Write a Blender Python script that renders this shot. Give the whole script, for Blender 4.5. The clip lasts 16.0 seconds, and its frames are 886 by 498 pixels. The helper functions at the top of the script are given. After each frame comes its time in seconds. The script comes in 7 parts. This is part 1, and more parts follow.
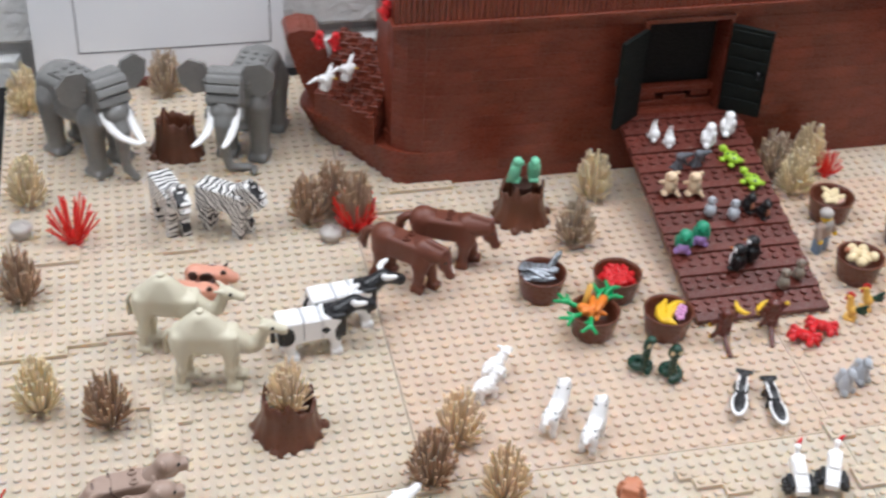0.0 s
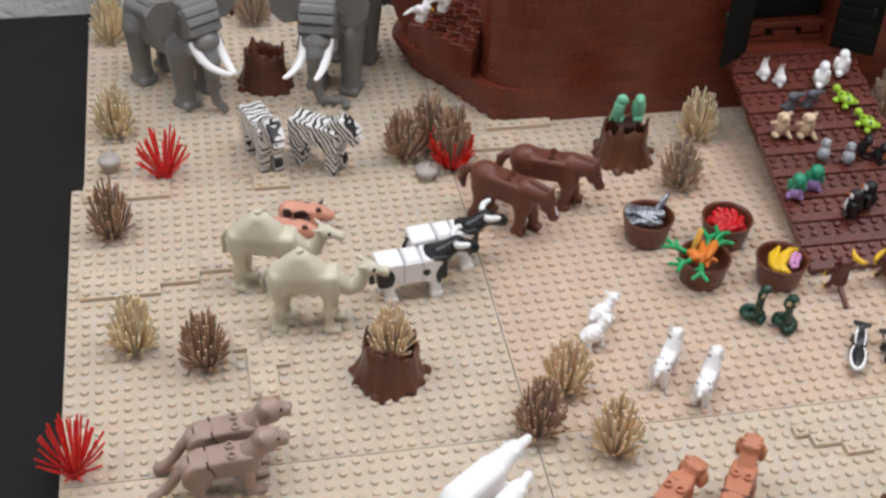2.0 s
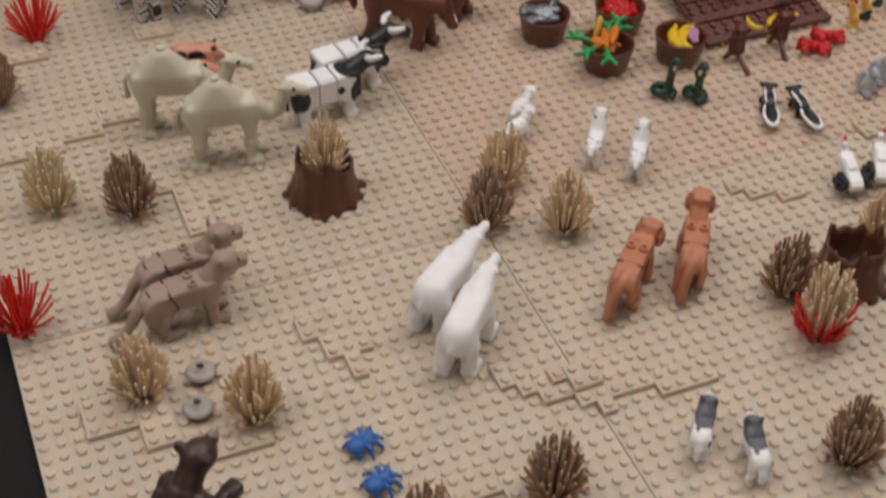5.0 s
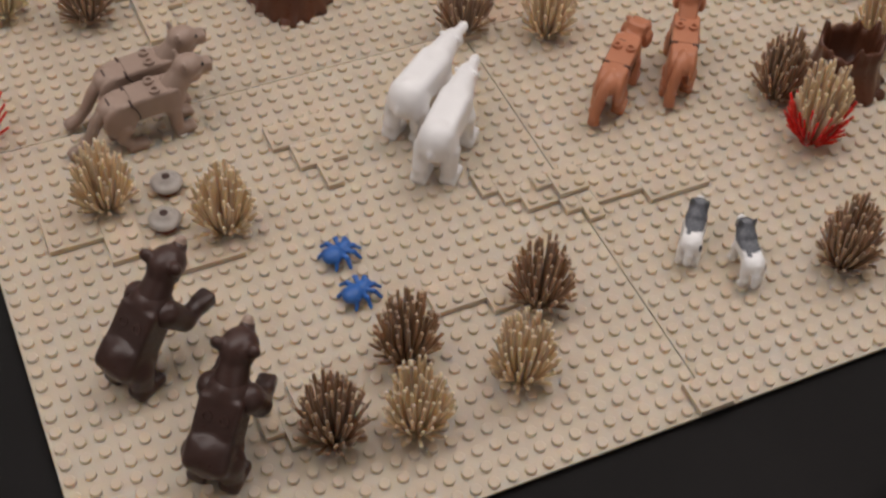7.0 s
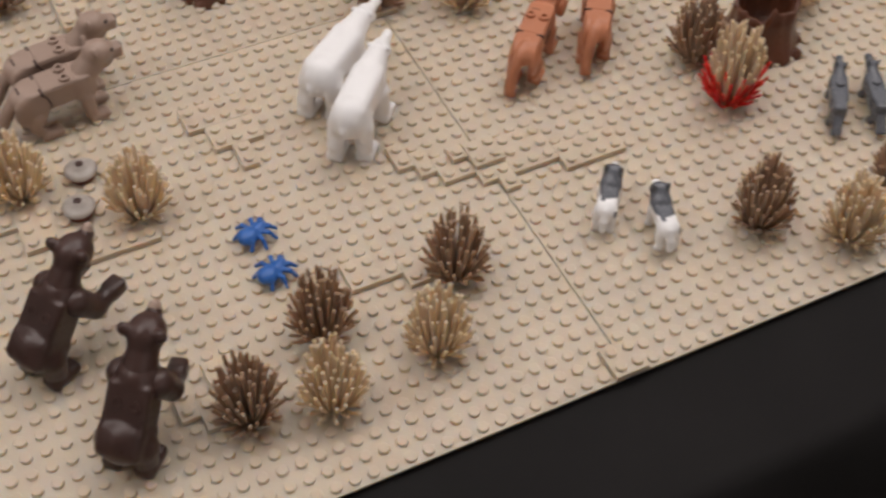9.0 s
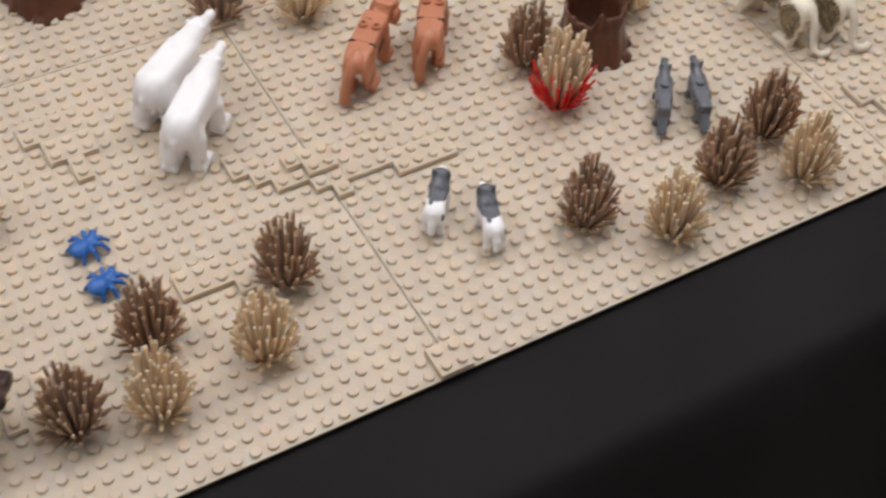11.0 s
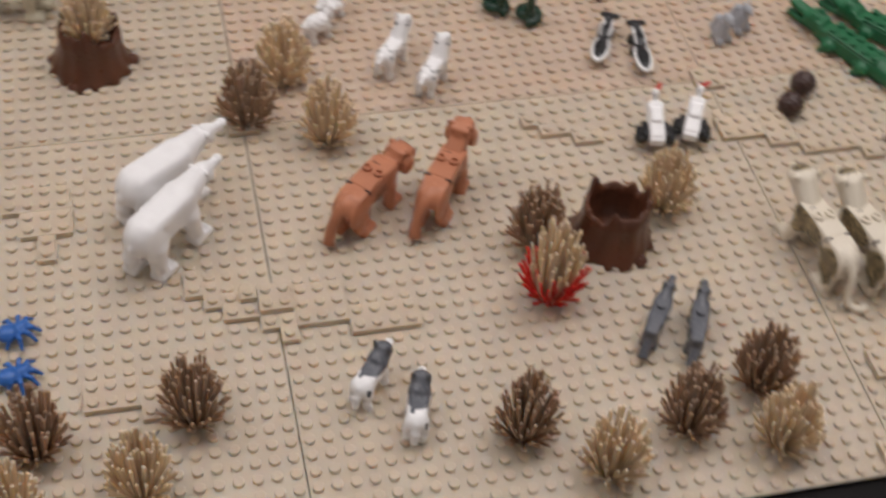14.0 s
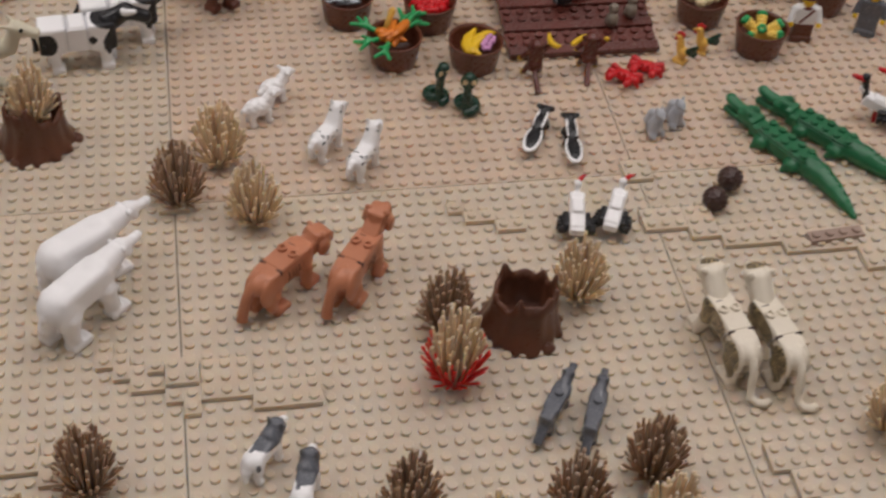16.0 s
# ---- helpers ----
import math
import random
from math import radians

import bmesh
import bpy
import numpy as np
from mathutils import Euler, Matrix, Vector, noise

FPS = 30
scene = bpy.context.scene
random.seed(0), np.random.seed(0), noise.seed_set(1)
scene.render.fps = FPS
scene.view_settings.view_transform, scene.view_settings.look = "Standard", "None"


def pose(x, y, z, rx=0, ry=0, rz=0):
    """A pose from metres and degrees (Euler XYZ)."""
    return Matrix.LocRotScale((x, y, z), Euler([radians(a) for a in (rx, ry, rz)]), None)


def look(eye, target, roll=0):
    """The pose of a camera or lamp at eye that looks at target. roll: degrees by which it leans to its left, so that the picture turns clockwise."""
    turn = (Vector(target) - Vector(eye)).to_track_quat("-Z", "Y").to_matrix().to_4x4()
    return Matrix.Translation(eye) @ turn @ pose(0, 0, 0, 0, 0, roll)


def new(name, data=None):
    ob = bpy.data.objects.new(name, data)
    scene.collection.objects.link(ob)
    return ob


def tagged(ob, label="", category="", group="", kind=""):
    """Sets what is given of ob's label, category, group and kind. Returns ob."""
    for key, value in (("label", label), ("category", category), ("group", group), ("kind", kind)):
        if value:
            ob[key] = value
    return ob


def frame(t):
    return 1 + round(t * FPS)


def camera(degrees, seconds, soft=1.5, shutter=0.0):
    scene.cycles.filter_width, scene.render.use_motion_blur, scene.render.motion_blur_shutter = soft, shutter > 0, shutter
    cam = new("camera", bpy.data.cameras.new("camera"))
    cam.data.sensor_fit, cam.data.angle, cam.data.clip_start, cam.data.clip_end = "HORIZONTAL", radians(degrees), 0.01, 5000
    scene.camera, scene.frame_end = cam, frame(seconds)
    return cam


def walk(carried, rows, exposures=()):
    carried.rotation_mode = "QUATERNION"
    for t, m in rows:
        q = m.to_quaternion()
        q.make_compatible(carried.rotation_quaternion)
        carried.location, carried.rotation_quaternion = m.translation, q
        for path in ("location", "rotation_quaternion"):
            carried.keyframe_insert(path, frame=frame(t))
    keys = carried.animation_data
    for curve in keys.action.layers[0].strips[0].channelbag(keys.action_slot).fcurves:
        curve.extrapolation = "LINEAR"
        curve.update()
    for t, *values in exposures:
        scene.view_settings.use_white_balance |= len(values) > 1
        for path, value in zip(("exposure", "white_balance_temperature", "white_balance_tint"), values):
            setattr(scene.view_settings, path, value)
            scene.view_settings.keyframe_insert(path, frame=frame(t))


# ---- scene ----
cam = camera(35.99, 16.0, 2.55, 0.8)
PATH = [
    (0, (-0.1323, -0.2692, 0.5807), (0.2613, 1.2754, -0.6274), 3.16),
    (0.5, (-0.1365, -0.2612, 0.5777), (0.2010, 1.2859, -0.6440), 3.43),
    (1, (-0.1453, -0.2499, 0.5705), (0.1598, 1.2837, -0.6766), 3.09),
    (1.5, (-0.1541, -0.2388, 0.5674), (0.1529, 1.2806, -0.6964), 2.82),
    (2, (-0.1616, -0.2333, 0.5634), (0.1586, 1.2621, -0.7255), 2.81),
    (2.5, (-0.1699, -0.2358, 0.5551), (0.1725, 1.2391, -0.7516), 2.65),
    (3, (-0.1750, -0.2306, 0.5477), (0.1922, 1.2122, -0.7877), 1.98),
    (3.2, (-0.1804, -0.2309, 0.5441), (0.2106, 1.2043, -0.7929), 1.71),
    (5.3, (-0.2516, -0.2462, 0.4898), (0.3522, 1.0711, -0.8886), 2.72),
    (5.5, (-0.2518, -0.2458, 0.4812), (0.3319, 1.0444, -0.9311), 2.69),
    (6, (-0.2496, -0.2350, 0.4727), (0.3197, 0.9903, -1.0020), 3.01),
    (6.5, (-0.2460, -0.2385, 0.4687), (0.3238, 0.9655, -1.0231), 2.95),
    (7, (-0.2479, -0.2366, 0.4654), (0.3334, 0.9336, -1.0488), 3.28),
    (7.5, (-0.2391, -0.2377, 0.4630), (0.3219, 0.9231, -1.0661), 2.36),
    (8, (-0.2315, -0.2408, 0.4624), (0.3313, 0.9068, -1.0758), 1.99),
    (8.5, (-0.2284, -0.2436, 0.4628), (0.3544, 0.8900, -1.0784), 2.18),
    (9, (-0.2212, -0.2490, 0.4659), (0.3724, 0.8850, -1.0708), 1.88),
    (9.2, (-0.2169, -0.2547, 0.4676), (0.3948, 0.8749, -1.0653), 1.95),
    (11.5, (-0.1640, -0.2791, 0.4781), (0.5379, 0.8159, -1.0412), 4.12),
    (12, (-0.1286, -0.2794, 0.4857), (0.5506, 0.8339, -1.0307), 5.88),
    (12.5, (-0.0986, -0.2761, 0.4916), (0.5235, 0.8715, -1.0236), 6.11),
    (13, (-0.0823, -0.2698, 0.4945), (0.5158, 0.8955, -1.0170), 6.71),
    (13.5, (-0.0651, -0.2651, 0.4983), (0.4564, 0.9538, -0.9991), 6.36),
    (14, (-0.0472, -0.2596, 0.4917), (0.3521, 1.0077, -1.0032), 6.48),
    (14.5, (-0.0239, -0.2571, 0.4944), (0.2431, 1.0643, -0.9829), 5.91),
    (15, (-0.0046, -0.2622, 0.4974), (0.2214, 1.0782, -0.9696), 5.35),
    (15.5, (0.0108, -0.2768, 0.5001), (0.2972, 1.0879, -0.9337), 5.06),
    (16, (0.0188, -0.2837, 0.5067), (0.3499, 1.0900, -0.9086), 5.40),
]
walk(cam, [(t, look(e, g, r)) for t, e, g, r in PATH], exposures=[(0, 0.14, 5850, 9), (1.5, -0.08, 6000, 10), (3.2, -0.44, 6300, 12.5), (5.5, -0.82, 6750, 15), (8.5, -0.70, 6750, 15), (11.5, -0.31, 6300, 13), (12.5, -0.45, 6300, 13), (14, -0.72, 6600, 15), (16, -0.83, 6650, 15.5)])

# ---------- light and room tone ----------
world = bpy.data.worlds.new("room_tone")
scene.world = world
world.use_nodes = True
wbg = world.node_tree.nodes["Background"]
wbg.inputs[0].default_value = (1.0, 0.97, 0.93, 1)
wbg.inputs[1].default_value = 0.25

U = 0.008  # one stud pitch
TABLE_Z = -0.004


def ceiling_lamp(x, y, z, sx, sy, watts, color):
    d = bpy.data.lights.new("ceiling_light_glow", "AREA")
    d.shape, d.size, d.size_y, d.energy, d.color = "RECTANGLE", sx, sy, watts, color
    o = new("ceiling_light_glow", d)
    o.matrix_world = pose(x, y, z)
    return o


ceiling_lamp(0.75, 0.42, 1.58, 1.4, 0.9, 22.9, (1.0, 0.975, 0.955))
ceiling_lamp(-0.85, 0.42, 1.58, 1.4, 0.9, 19.8, (1.0, 0.975, 0.955))
# added front fill for the board and the sides that face the camera
ceiling_lamp(0.3, -1.9, 1.58, 1.4, 1.2, 7.8, (1.0, 0.975, 0.955))


# ---------- materials ----------
def node_mat(name):
    m = bpy.data.materials.new(name)
    m.use_nodes = True
    return m, m.node_tree.nodes, m.node_tree.links, m.node_tree.nodes["Principled BSDF"]


def ramp_node(ns, stops):
    r = ns.new("ShaderNodeValToRGB")
    e = r.color_ramp.elements
    e[0].position, e[0].color = stops[0][0], (*stops[0][1], 1)
    e[1].position, e[1].color = stops[-1][0], (*stops[-1][1], 1)
    for p, c in stops[1:-1]:
        n = e.new(p)
        n.color = (*c, 1)
    return r


def plastic(name, rgb, rough=0.32, vary=0.10, scratch=0.5, per_piece=0.0, clear=0.0, sss=0.0, thru=0.0, dust=0.0):
    """Moulded toy plastic: mottled tone, handling scuffs in the gloss, faint mould texture."""
    m, ns, ln, b = node_mat(name)
    tc = ns.new("ShaderNodeTexCoord")
    n1 = ns.new("ShaderNodeTexNoise")
    n1.inputs["Scale"].default_value, n1.inputs["Detail"].default_value = 45, 3
    n2 = ns.new("ShaderNodeTexNoise")
    n2.inputs["Scale"].default_value, n2.inputs["Detail"].default_value = 700, 4
    ln.new(tc.outputs["Object"], n1.inputs["Vector"])
    ln.new(tc.outputs["Object"], n2.inputs["Vector"])
    lo = tuple(c * (1 - vary) for c in rgb)
    hi = tuple(min(1, c * (1 + vary)) for c in rgb)
    r = ramp_node(ns, [(0.3, lo), (0.7, hi)])
    ln.new(n1.outputs["Fac"], r.inputs[0])
    col = r.outputs[0]
    if per_piece:
        oi = ns.new("ShaderNodeObjectInfo")
        mr = ns.new("ShaderNodeMapRange")
        mr.inputs["To Min"].default_value, mr.inputs["To Max"].default_value = 1 - per_piece, 1 + per_piece
        ln.new(oi.outputs["Random"], mr.inputs["Value"])
        hs = ns.new("ShaderNodeHueSaturation")
        ln.new(mr.outputs[0], hs.inputs["Value"])
        ln.new(col, hs.inputs["Color"])
        col = hs.outputs[0]
    if dust:
        n3 = ns.new("ShaderNodeTexNoise")
        n3.inputs["Scale"].default_value, n3.inputs["Detail"].default_value = 420, 2
        ln.new(tc.outputs["Object"], n3.inputs["Vector"])
        dr = ramp_node(ns, [(0.70, (0, 0, 0)), (0.74, (dust, dust, dust))])
        ln.new(n3.outputs["Fac"], dr.inputs[0])
        dm = ns.new("ShaderNodeMix")
        dm.data_type = "RGBA"
        ln.new(dr.outputs[0], dm.inputs[0])
        ln.new(col, dm.inputs[6])
        dm.inputs[7].default_value = (0.55, 0.44, 0.38, 1)
        col = dm.outputs[2]
    ln.new(col, b.inputs["Base Color"])
    rr = ns.new("ShaderNodeMapRange")
    rr.inputs["From Min"].default_value, rr.inputs["From Max"].default_value = 0.3, 0.75
    rr.inputs["To Min"].default_value, rr.inputs["To Max"].default_value = rough * 0.8, rough * (1 + scratch)
    ln.new(n2.outputs["Fac"], rr.inputs["Value"])
    ln.new(rr.outputs[0], b.inputs["Roughness"])
    bp = ns.new("ShaderNodeBump")
    bp.inputs["Strength"].default_value, bp.inputs["Distance"].default_value = 0.06, 0.0006
    ln.new(n2.outputs["Fac"], bp.inputs["Height"])
    ln.new(bp.outputs[0], b.inputs["Normal"])
    b.inputs["Transmission Weight"].default_value = clear
    if sss:
        b.inputs["Subsurface Weight"].default_value = sss
        b.inputs["Subsurface Radius"].default_value = (0.0032, 0.0024, 0.0016)
        b.inputs["Subsurface Scale"].default_value = 1.0
    if thru:
        tb = ns.new("ShaderNodeBsdfTranslucent")
        ln.new(col, tb.inputs["Color"])
        mx = ns.new("ShaderNodeMixShader")
        mx.inputs[0].default_value = thru
        ln.new(b.outputs[0], mx.inputs[1])
        ln.new(tb.outputs[0], mx.inputs[2])
        ln.new(mx.outputs[0], ns["Material Output"].inputs["Surface"])
    return m


TAN = (0.602, 0.503, 0.398)
M_SAND = plastic("sand_plastic", TAN, 0.38, 0.05, per_piece=0.03, sss=1.0)
M_SAND_PINK = plastic("pinkish_sand_plastic", (0.622, 0.479, 0.373), 0.38, 0.05, per_piece=0.02, sss=1.0)
M_SAND_PLATE = plastic("sand_plate_plastic", (0.615, 0.514, 0.402), 0.36, 0.06, per_piece=0.04, sss=1.0)
M_BROWN = plastic("reddish_brown_plastic", (0.168, 0.035, 0.018), 0.27, 0.2, per_piece=0.10)
M_RAMP = plastic("ramp_brown_plastic", (0.118, 0.027, 0.018), 0.25, 0.14, per_piece=0.14, dust=0.7)
M_STUMP = plastic("stump_brown_plastic", (0.110, 0.038, 0.019), 0.32, 0.2)
M_BARREL = plastic("barrel_brown_plastic", (0.125, 0.037, 0.019), 0.28, 0.12)
M_HORSE = plastic("horse_brown_plastic", (0.14, 0.042, 0.024), 0.40, 0.12)
M_STEM_DARK = plastic("dark_tan_stem_plastic", (0.52, 0.38, 0.282), 0.36, 0.15, per_piece=0.2, sss=0.8, thru=0.36)
M_STEM_TAN = plastic("tan_stem_plastic", (0.92, 0.745, 0.56), 0.34, 0.12, per_piece=0.15, sss=0.8, thru=0.42)
M_STEM_PALE = plastic("pale_tan_stem_plastic", (0.92, 0.78, 0.57), 0.34, 0.12, per_piece=0.12, sss=0.8, thru=0.42)
M_STEM_GREY = plastic("grey_tan_stem_plastic", (0.61, 0.50, 0.395), 0.36, 0.14, per_piece=0.15, sss=0.8, thru=0.42)
M_STEM_RED = plastic("red_stem_plastic", (0.78, 0.030, 0.026), 0.28, 0.10, per_piece=0.12, sss=0.8, thru=0.15)
M_WHITE = plastic("white_plastic", (0.90, 0.89, 0.89), 0.36, 0.02)
M_BLACK = plastic("black_plastic", (0.012, 0.012, 0.014), 0.28, 0.2)
M_GREY_ELE = plastic("elephant_grey_plastic", (0.190, 0.187, 0.180), 0.30, 0.12)
M_GREY_DARK = plastic("dark_bluish_grey_plastic", (0.118, 0.124, 0.142), 0.22, 0.12)
M_GREY_LIGHT = plastic("light_bluish_grey_plastic", (0.44, 0.46, 0.50), 0.34, 0.10)
M_GREY_WARM = plastic("warm_grey_plastic", (0.365, 0.262, 0.21), 0.40, 0.12)
M_CAMEL = plastic("pale_camel_plastic", (0.635, 0.585, 0.45), 0.38, 0.05)
M_TIGER = plastic("nougat_orange_plastic", (0.51, 0.196, 0.102), 0.36, 0.10)
M_PIG = plastic("salmon_plastic", (0.66, 0.31, 0.215), 0.36, 0.10)
M_BEAR = plastic("dark_brown_plastic", (0.052, 0.024, 0.019), 0.34, 0.2)
M_BLUE = plastic("blue_plastic", (0.025, 0.13, 0.44), 0.36, 0.12)
M_GREEN = plastic("green_plastic", (0.011, 0.135, 0.052), 0.34, 0.14)
M_GREEN_DARK = plastic("dark_green_plastic", (0.010, 0.045, 0.028), 0.24, 0.2)
M_GREEN_BRIGHT = plastic("bright_green_plastic", (0.015, 0.33, 0.10), 0.28, 0.12)
M_TEAL = plastic("teal_green_plastic", (0.03, 0.29, 0.16), 0.30, 0.12)
M_CHICK = plastic("golden_plastic", (0.80, 0.46, 0.09), 0.3, 0.1)
M_PEACH = plastic("peach_cream_plastic", (0.80, 0.60, 0.40), 0.3, 0.06)
M_MAGENTA = plastic("pinkish_lavender_plastic", (0.60, 0.27, 0.50), 0.3, 0.1)
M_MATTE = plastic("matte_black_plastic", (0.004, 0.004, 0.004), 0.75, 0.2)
M_LIME = plastic("lime_plastic", (0.36, 0.58, 0.03), 0.30, 0.10)
M_MINT = plastic("mint_green_plastic", (0.21, 0.60, 0.38), 0.30, 0.10)
M_RED = plastic("red_plastic", (0.56, 0.010, 0.014), 0.26, 0.10)
M_YELLOW = plastic("yellow_plastic", (0.80, 0.50, 0.02), 0.28, 0.08)
M_ORANGE = plastic("orange_plastic", (0.72, 0.20, 0.02), 0.30, 0.10)
M_PURPLE = plastic("lavender_plastic", (0.42, 0.25, 0.58), 0.30, 0.10)
M_PINK = plastic("pale_pink_plastic", (0.72, 0.45, 0.36), 0.34, 0.08)
M_CREAM = plastic("cream_plastic", (0.74, 0.60, 0.36), 0.32, 0.06)
M_SILVER = plastic("pearl_silver_plastic", (0.30, 0.32, 0.35), 0.24, 0.15)
M_SILVER.node_tree.nodes["Principled BSDF"].inputs["Metallic"].default_value = 0.6
M_OWL = plastic("mottled_grey_brown_plastic", (0.25, 0.215, 0.17), 0.34, 0.35)
M_FRUIT = plastic("pale_yellow_plastic", (0.85, 0.60, 0.12), 0.34, 0.1)
M_DOOR = plastic("door_black_green_plastic", (0.005, 0.007, 0.006), 0.62, 0.2)
M_DOOR.node_tree.nodes["Principled BSDF"].inputs["Specular IOR Level"].default_value = 0.22
M_STONE = plastic("speckled_grey_plastic", (0.46, 0.42, 0.385), 0.3, 0.15)
M_BLUE_SAND = plastic("sand_blue_plastic", (0.18, 0.25, 0.36), 0.34, 0.1)
M_CHEETAH = plastic("cheetah_cream_plastic", (0.765, 0.69, 0.565), 0.30, 0.04)


def striped(name, kind):
    m, ns, ln, b = node_mat(name)
    tc = ns.new("ShaderNodeTexCoord")
    if kind == "zebra":
        w = ns.new("ShaderNodeTexWave")
        w.bands_direction = "X"
        w.inputs["Scale"].default_value = 100
        w.inputs["Distortion"].default_value = 6.5
        w.inputs["Detail"].default_value = 1.2
        w.inputs["Detail Scale"].default_value = 1.1
        mp = ns.new("ShaderNodeMapping")
        mp.inputs["Rotation"].default_value = (0.2, 0.7, 0.15)
        ln.new(tc.outputs["Object"], mp.inputs["Vector"])
        ln.new(mp.outputs[0], w.inputs["Vector"])
        r = ramp_node(ns, [(0.34, (0.012, 0.012, 0.014)), (0.40, (0.80, 0.78, 0.76))])
        ln.new(w.outputs["Fac"], r.inputs[0])
    else:
        v = ns.new("ShaderNodeTexVoronoi")
        v.feature = "DISTANCE_TO_EDGE"
        v.inputs["Scale"].default_value = 640
        ln.new(tc.outputs["Object"], v.inputs["Vector"])
        r = ramp_node(ns, [(0.05, (0.60, 0.46, 0.25)), (0.09, (0.016, 0.013, 0.011))])
        ln.new(v.outputs["Distance"], r.inputs[0])
    ln.new(r.outputs[0], b.inputs["Base Color"])
    b.inputs["Roughness"].default_value = 0.32
    return m


M_ZEBRA = striped("zebra_printed_plastic", "zebra")
M_SPOTS = striped("spotted_printed_plastic", "spots")


def cloth_mat():
    m, ns, ln, b = node_mat("black_tablecloth")
    tc = ns.new("ShaderNodeTexCoord")
    n = ns.new("ShaderNodeTexNoise")
    n.inputs["Scale"].default_value, n.inputs["Detail"].default_value = 9, 5
    ln.new(tc.outputs["Object"], n.inputs["Vector"])
    r = ramp_node(ns, [(0.3, (0.0085, 0.0078, 0.0078)), (0.75, (0.015, 0.0138, 0.0138))])
    ln.new(n.outputs["Fac"], r.inputs[0])
    ln.new(r.outputs[0], b.inputs["Base Color"])
    b.inputs["Roughness"].default_value = 0.85
    b.inputs["Specular IOR Level"].default_value = 0.25
    w = ns.new("ShaderNodeTexNoise")
    w.inputs["Scale"].default_value = 1800
    ln.new(tc.outputs["Object"], w.inputs["Vector"])
    bp = ns.new("ShaderNodeBump")
    bp.inputs["Strength"].default_value, bp.inputs["Distance"].default_value = 0.25, 0.0004
    ln.new(w.outputs["Fac"], bp.inputs["Height"])
    ln.new(bp.outputs[0], b.inputs["Normal"])
    return m


def wall_mat(name, a, c, scale, bump):
    m, ns, ln, b = node_mat(name)
    tc = ns.new("ShaderNodeTexCoord")
    n = ns.new("ShaderNodeTexNoise")
    n.inputs["Scale"].default_value, n.inputs["Detail"].default_value = scale, 6
    ln.new(tc.outputs["Object"], n.inputs["Vector"])
    r = ramp_node(ns, [(0.3, a), (0.7, c)])
    ln.new(n.outputs["Fac"], r.inputs[0])
    ln.new(r.outputs[0], b.inputs["Base Color"])
    b.inputs["Roughness"].default_value = 0.7
    v = ns.new("ShaderNodeTexNoise")
    v.inputs["Scale"].default_value, v.inputs["Detail"].default_value = 160, 8
    ln.new(tc.outputs["Object"], v.inputs["Vector"])
    bp = ns.new("ShaderNodeBump")
    bp.inputs["Strength"].default_value, bp.inputs["Distance"].default_value = bump, 0.004
    ln.new(v.outputs["Fac"], bp.inputs["Height"])
    ln.new(bp.outputs[0], b.inputs["Normal"])
    return m


M_CLOTH = cloth_mat()
M_BLOCK = wall_mat("painted_block", (0.86, 0.87, 0.87), (0.92, 0.92, 0.92), 14, 0.7)
M_MORTAR = wall_mat("painted_mortar", (0.56, 0.57, 0.57), (0.66, 0.66, 0.66), 20, 0.6)
M_PLASTER = wall_mat("room_plaster", (0.70, 0.69, 0.67), (0.76, 0.75, 0.73), 3, 0.1)
M_CEIL = wall_mat("ceiling_tile", (0.70, 0.69, 0.67), (0.78, 0.77, 0.75), 6, 0.3)
M_FLOOR = wall_mat("floor_vinyl", (0.22, 0.19, 0.16), (0.30, 0.27, 0.23), 4, 0.1)
M_BOARD = wall_mat("white_board", (0.88, 0.89, 0.93), (0.92, 0.93, 0.95), 3, 0.05)
M_INK = plastic("printed_line_ink", (0.10, 0.10, 0.12), 0.6, 0.1)


# ---------- builders ----------
def mesh_of(name, verts, faces, mats, smooth=False, idx=None):
    me = bpy.data.meshes.new(name)
    me.from_pydata([tuple(c * U for c in v) for v in verts], [], [tuple(f) for f in faces])
    for m in (mats if isinstance(mats, (list, tuple)) else [mats]):
        me.materials.append(m)
    if idx is not None:
        me.polygons.foreach_set("material_index", list(idx))
    if smooth:
        me.polygons.foreach_set("use_smooth", [True] * len(me.polygons))
    me.update()
    return me


def thing(name, label, category, x, y, z=0.0, rz=0.0, group="", kind="", rx=0.0, ry=0.0):
    """An Empty at the base of a thing, in studs and degrees."""
    o = new(name)
    o.empty_display_size = 0.005
    o.matrix_basis = pose(x * U, y * U, z * U, rx, ry, rz)
    return tagged(o, label, category, group, kind)


def solo(name, me, label, category, x=0, y=0, z=0, rz=0, group="", kind="", rx=0, ry=0):
    o = new(name, me)
    o.matrix_basis = pose(x * U, y * U, z * U, rx, ry, rz)
    return tagged(o, label, category, group, kind)


def put(name, me, parent, x=0, y=0, z=0, rx=0, ry=0, rz=0, label="", s=1.0):
    o = new(name, me)
    o.parent = parent
    o.matrix_basis = pose(x * U, y * U, z * U, rx, ry, rz) @ Matrix.Diagonal((s, s, s, 1))
    if label:
        o["label"] = label
    return o


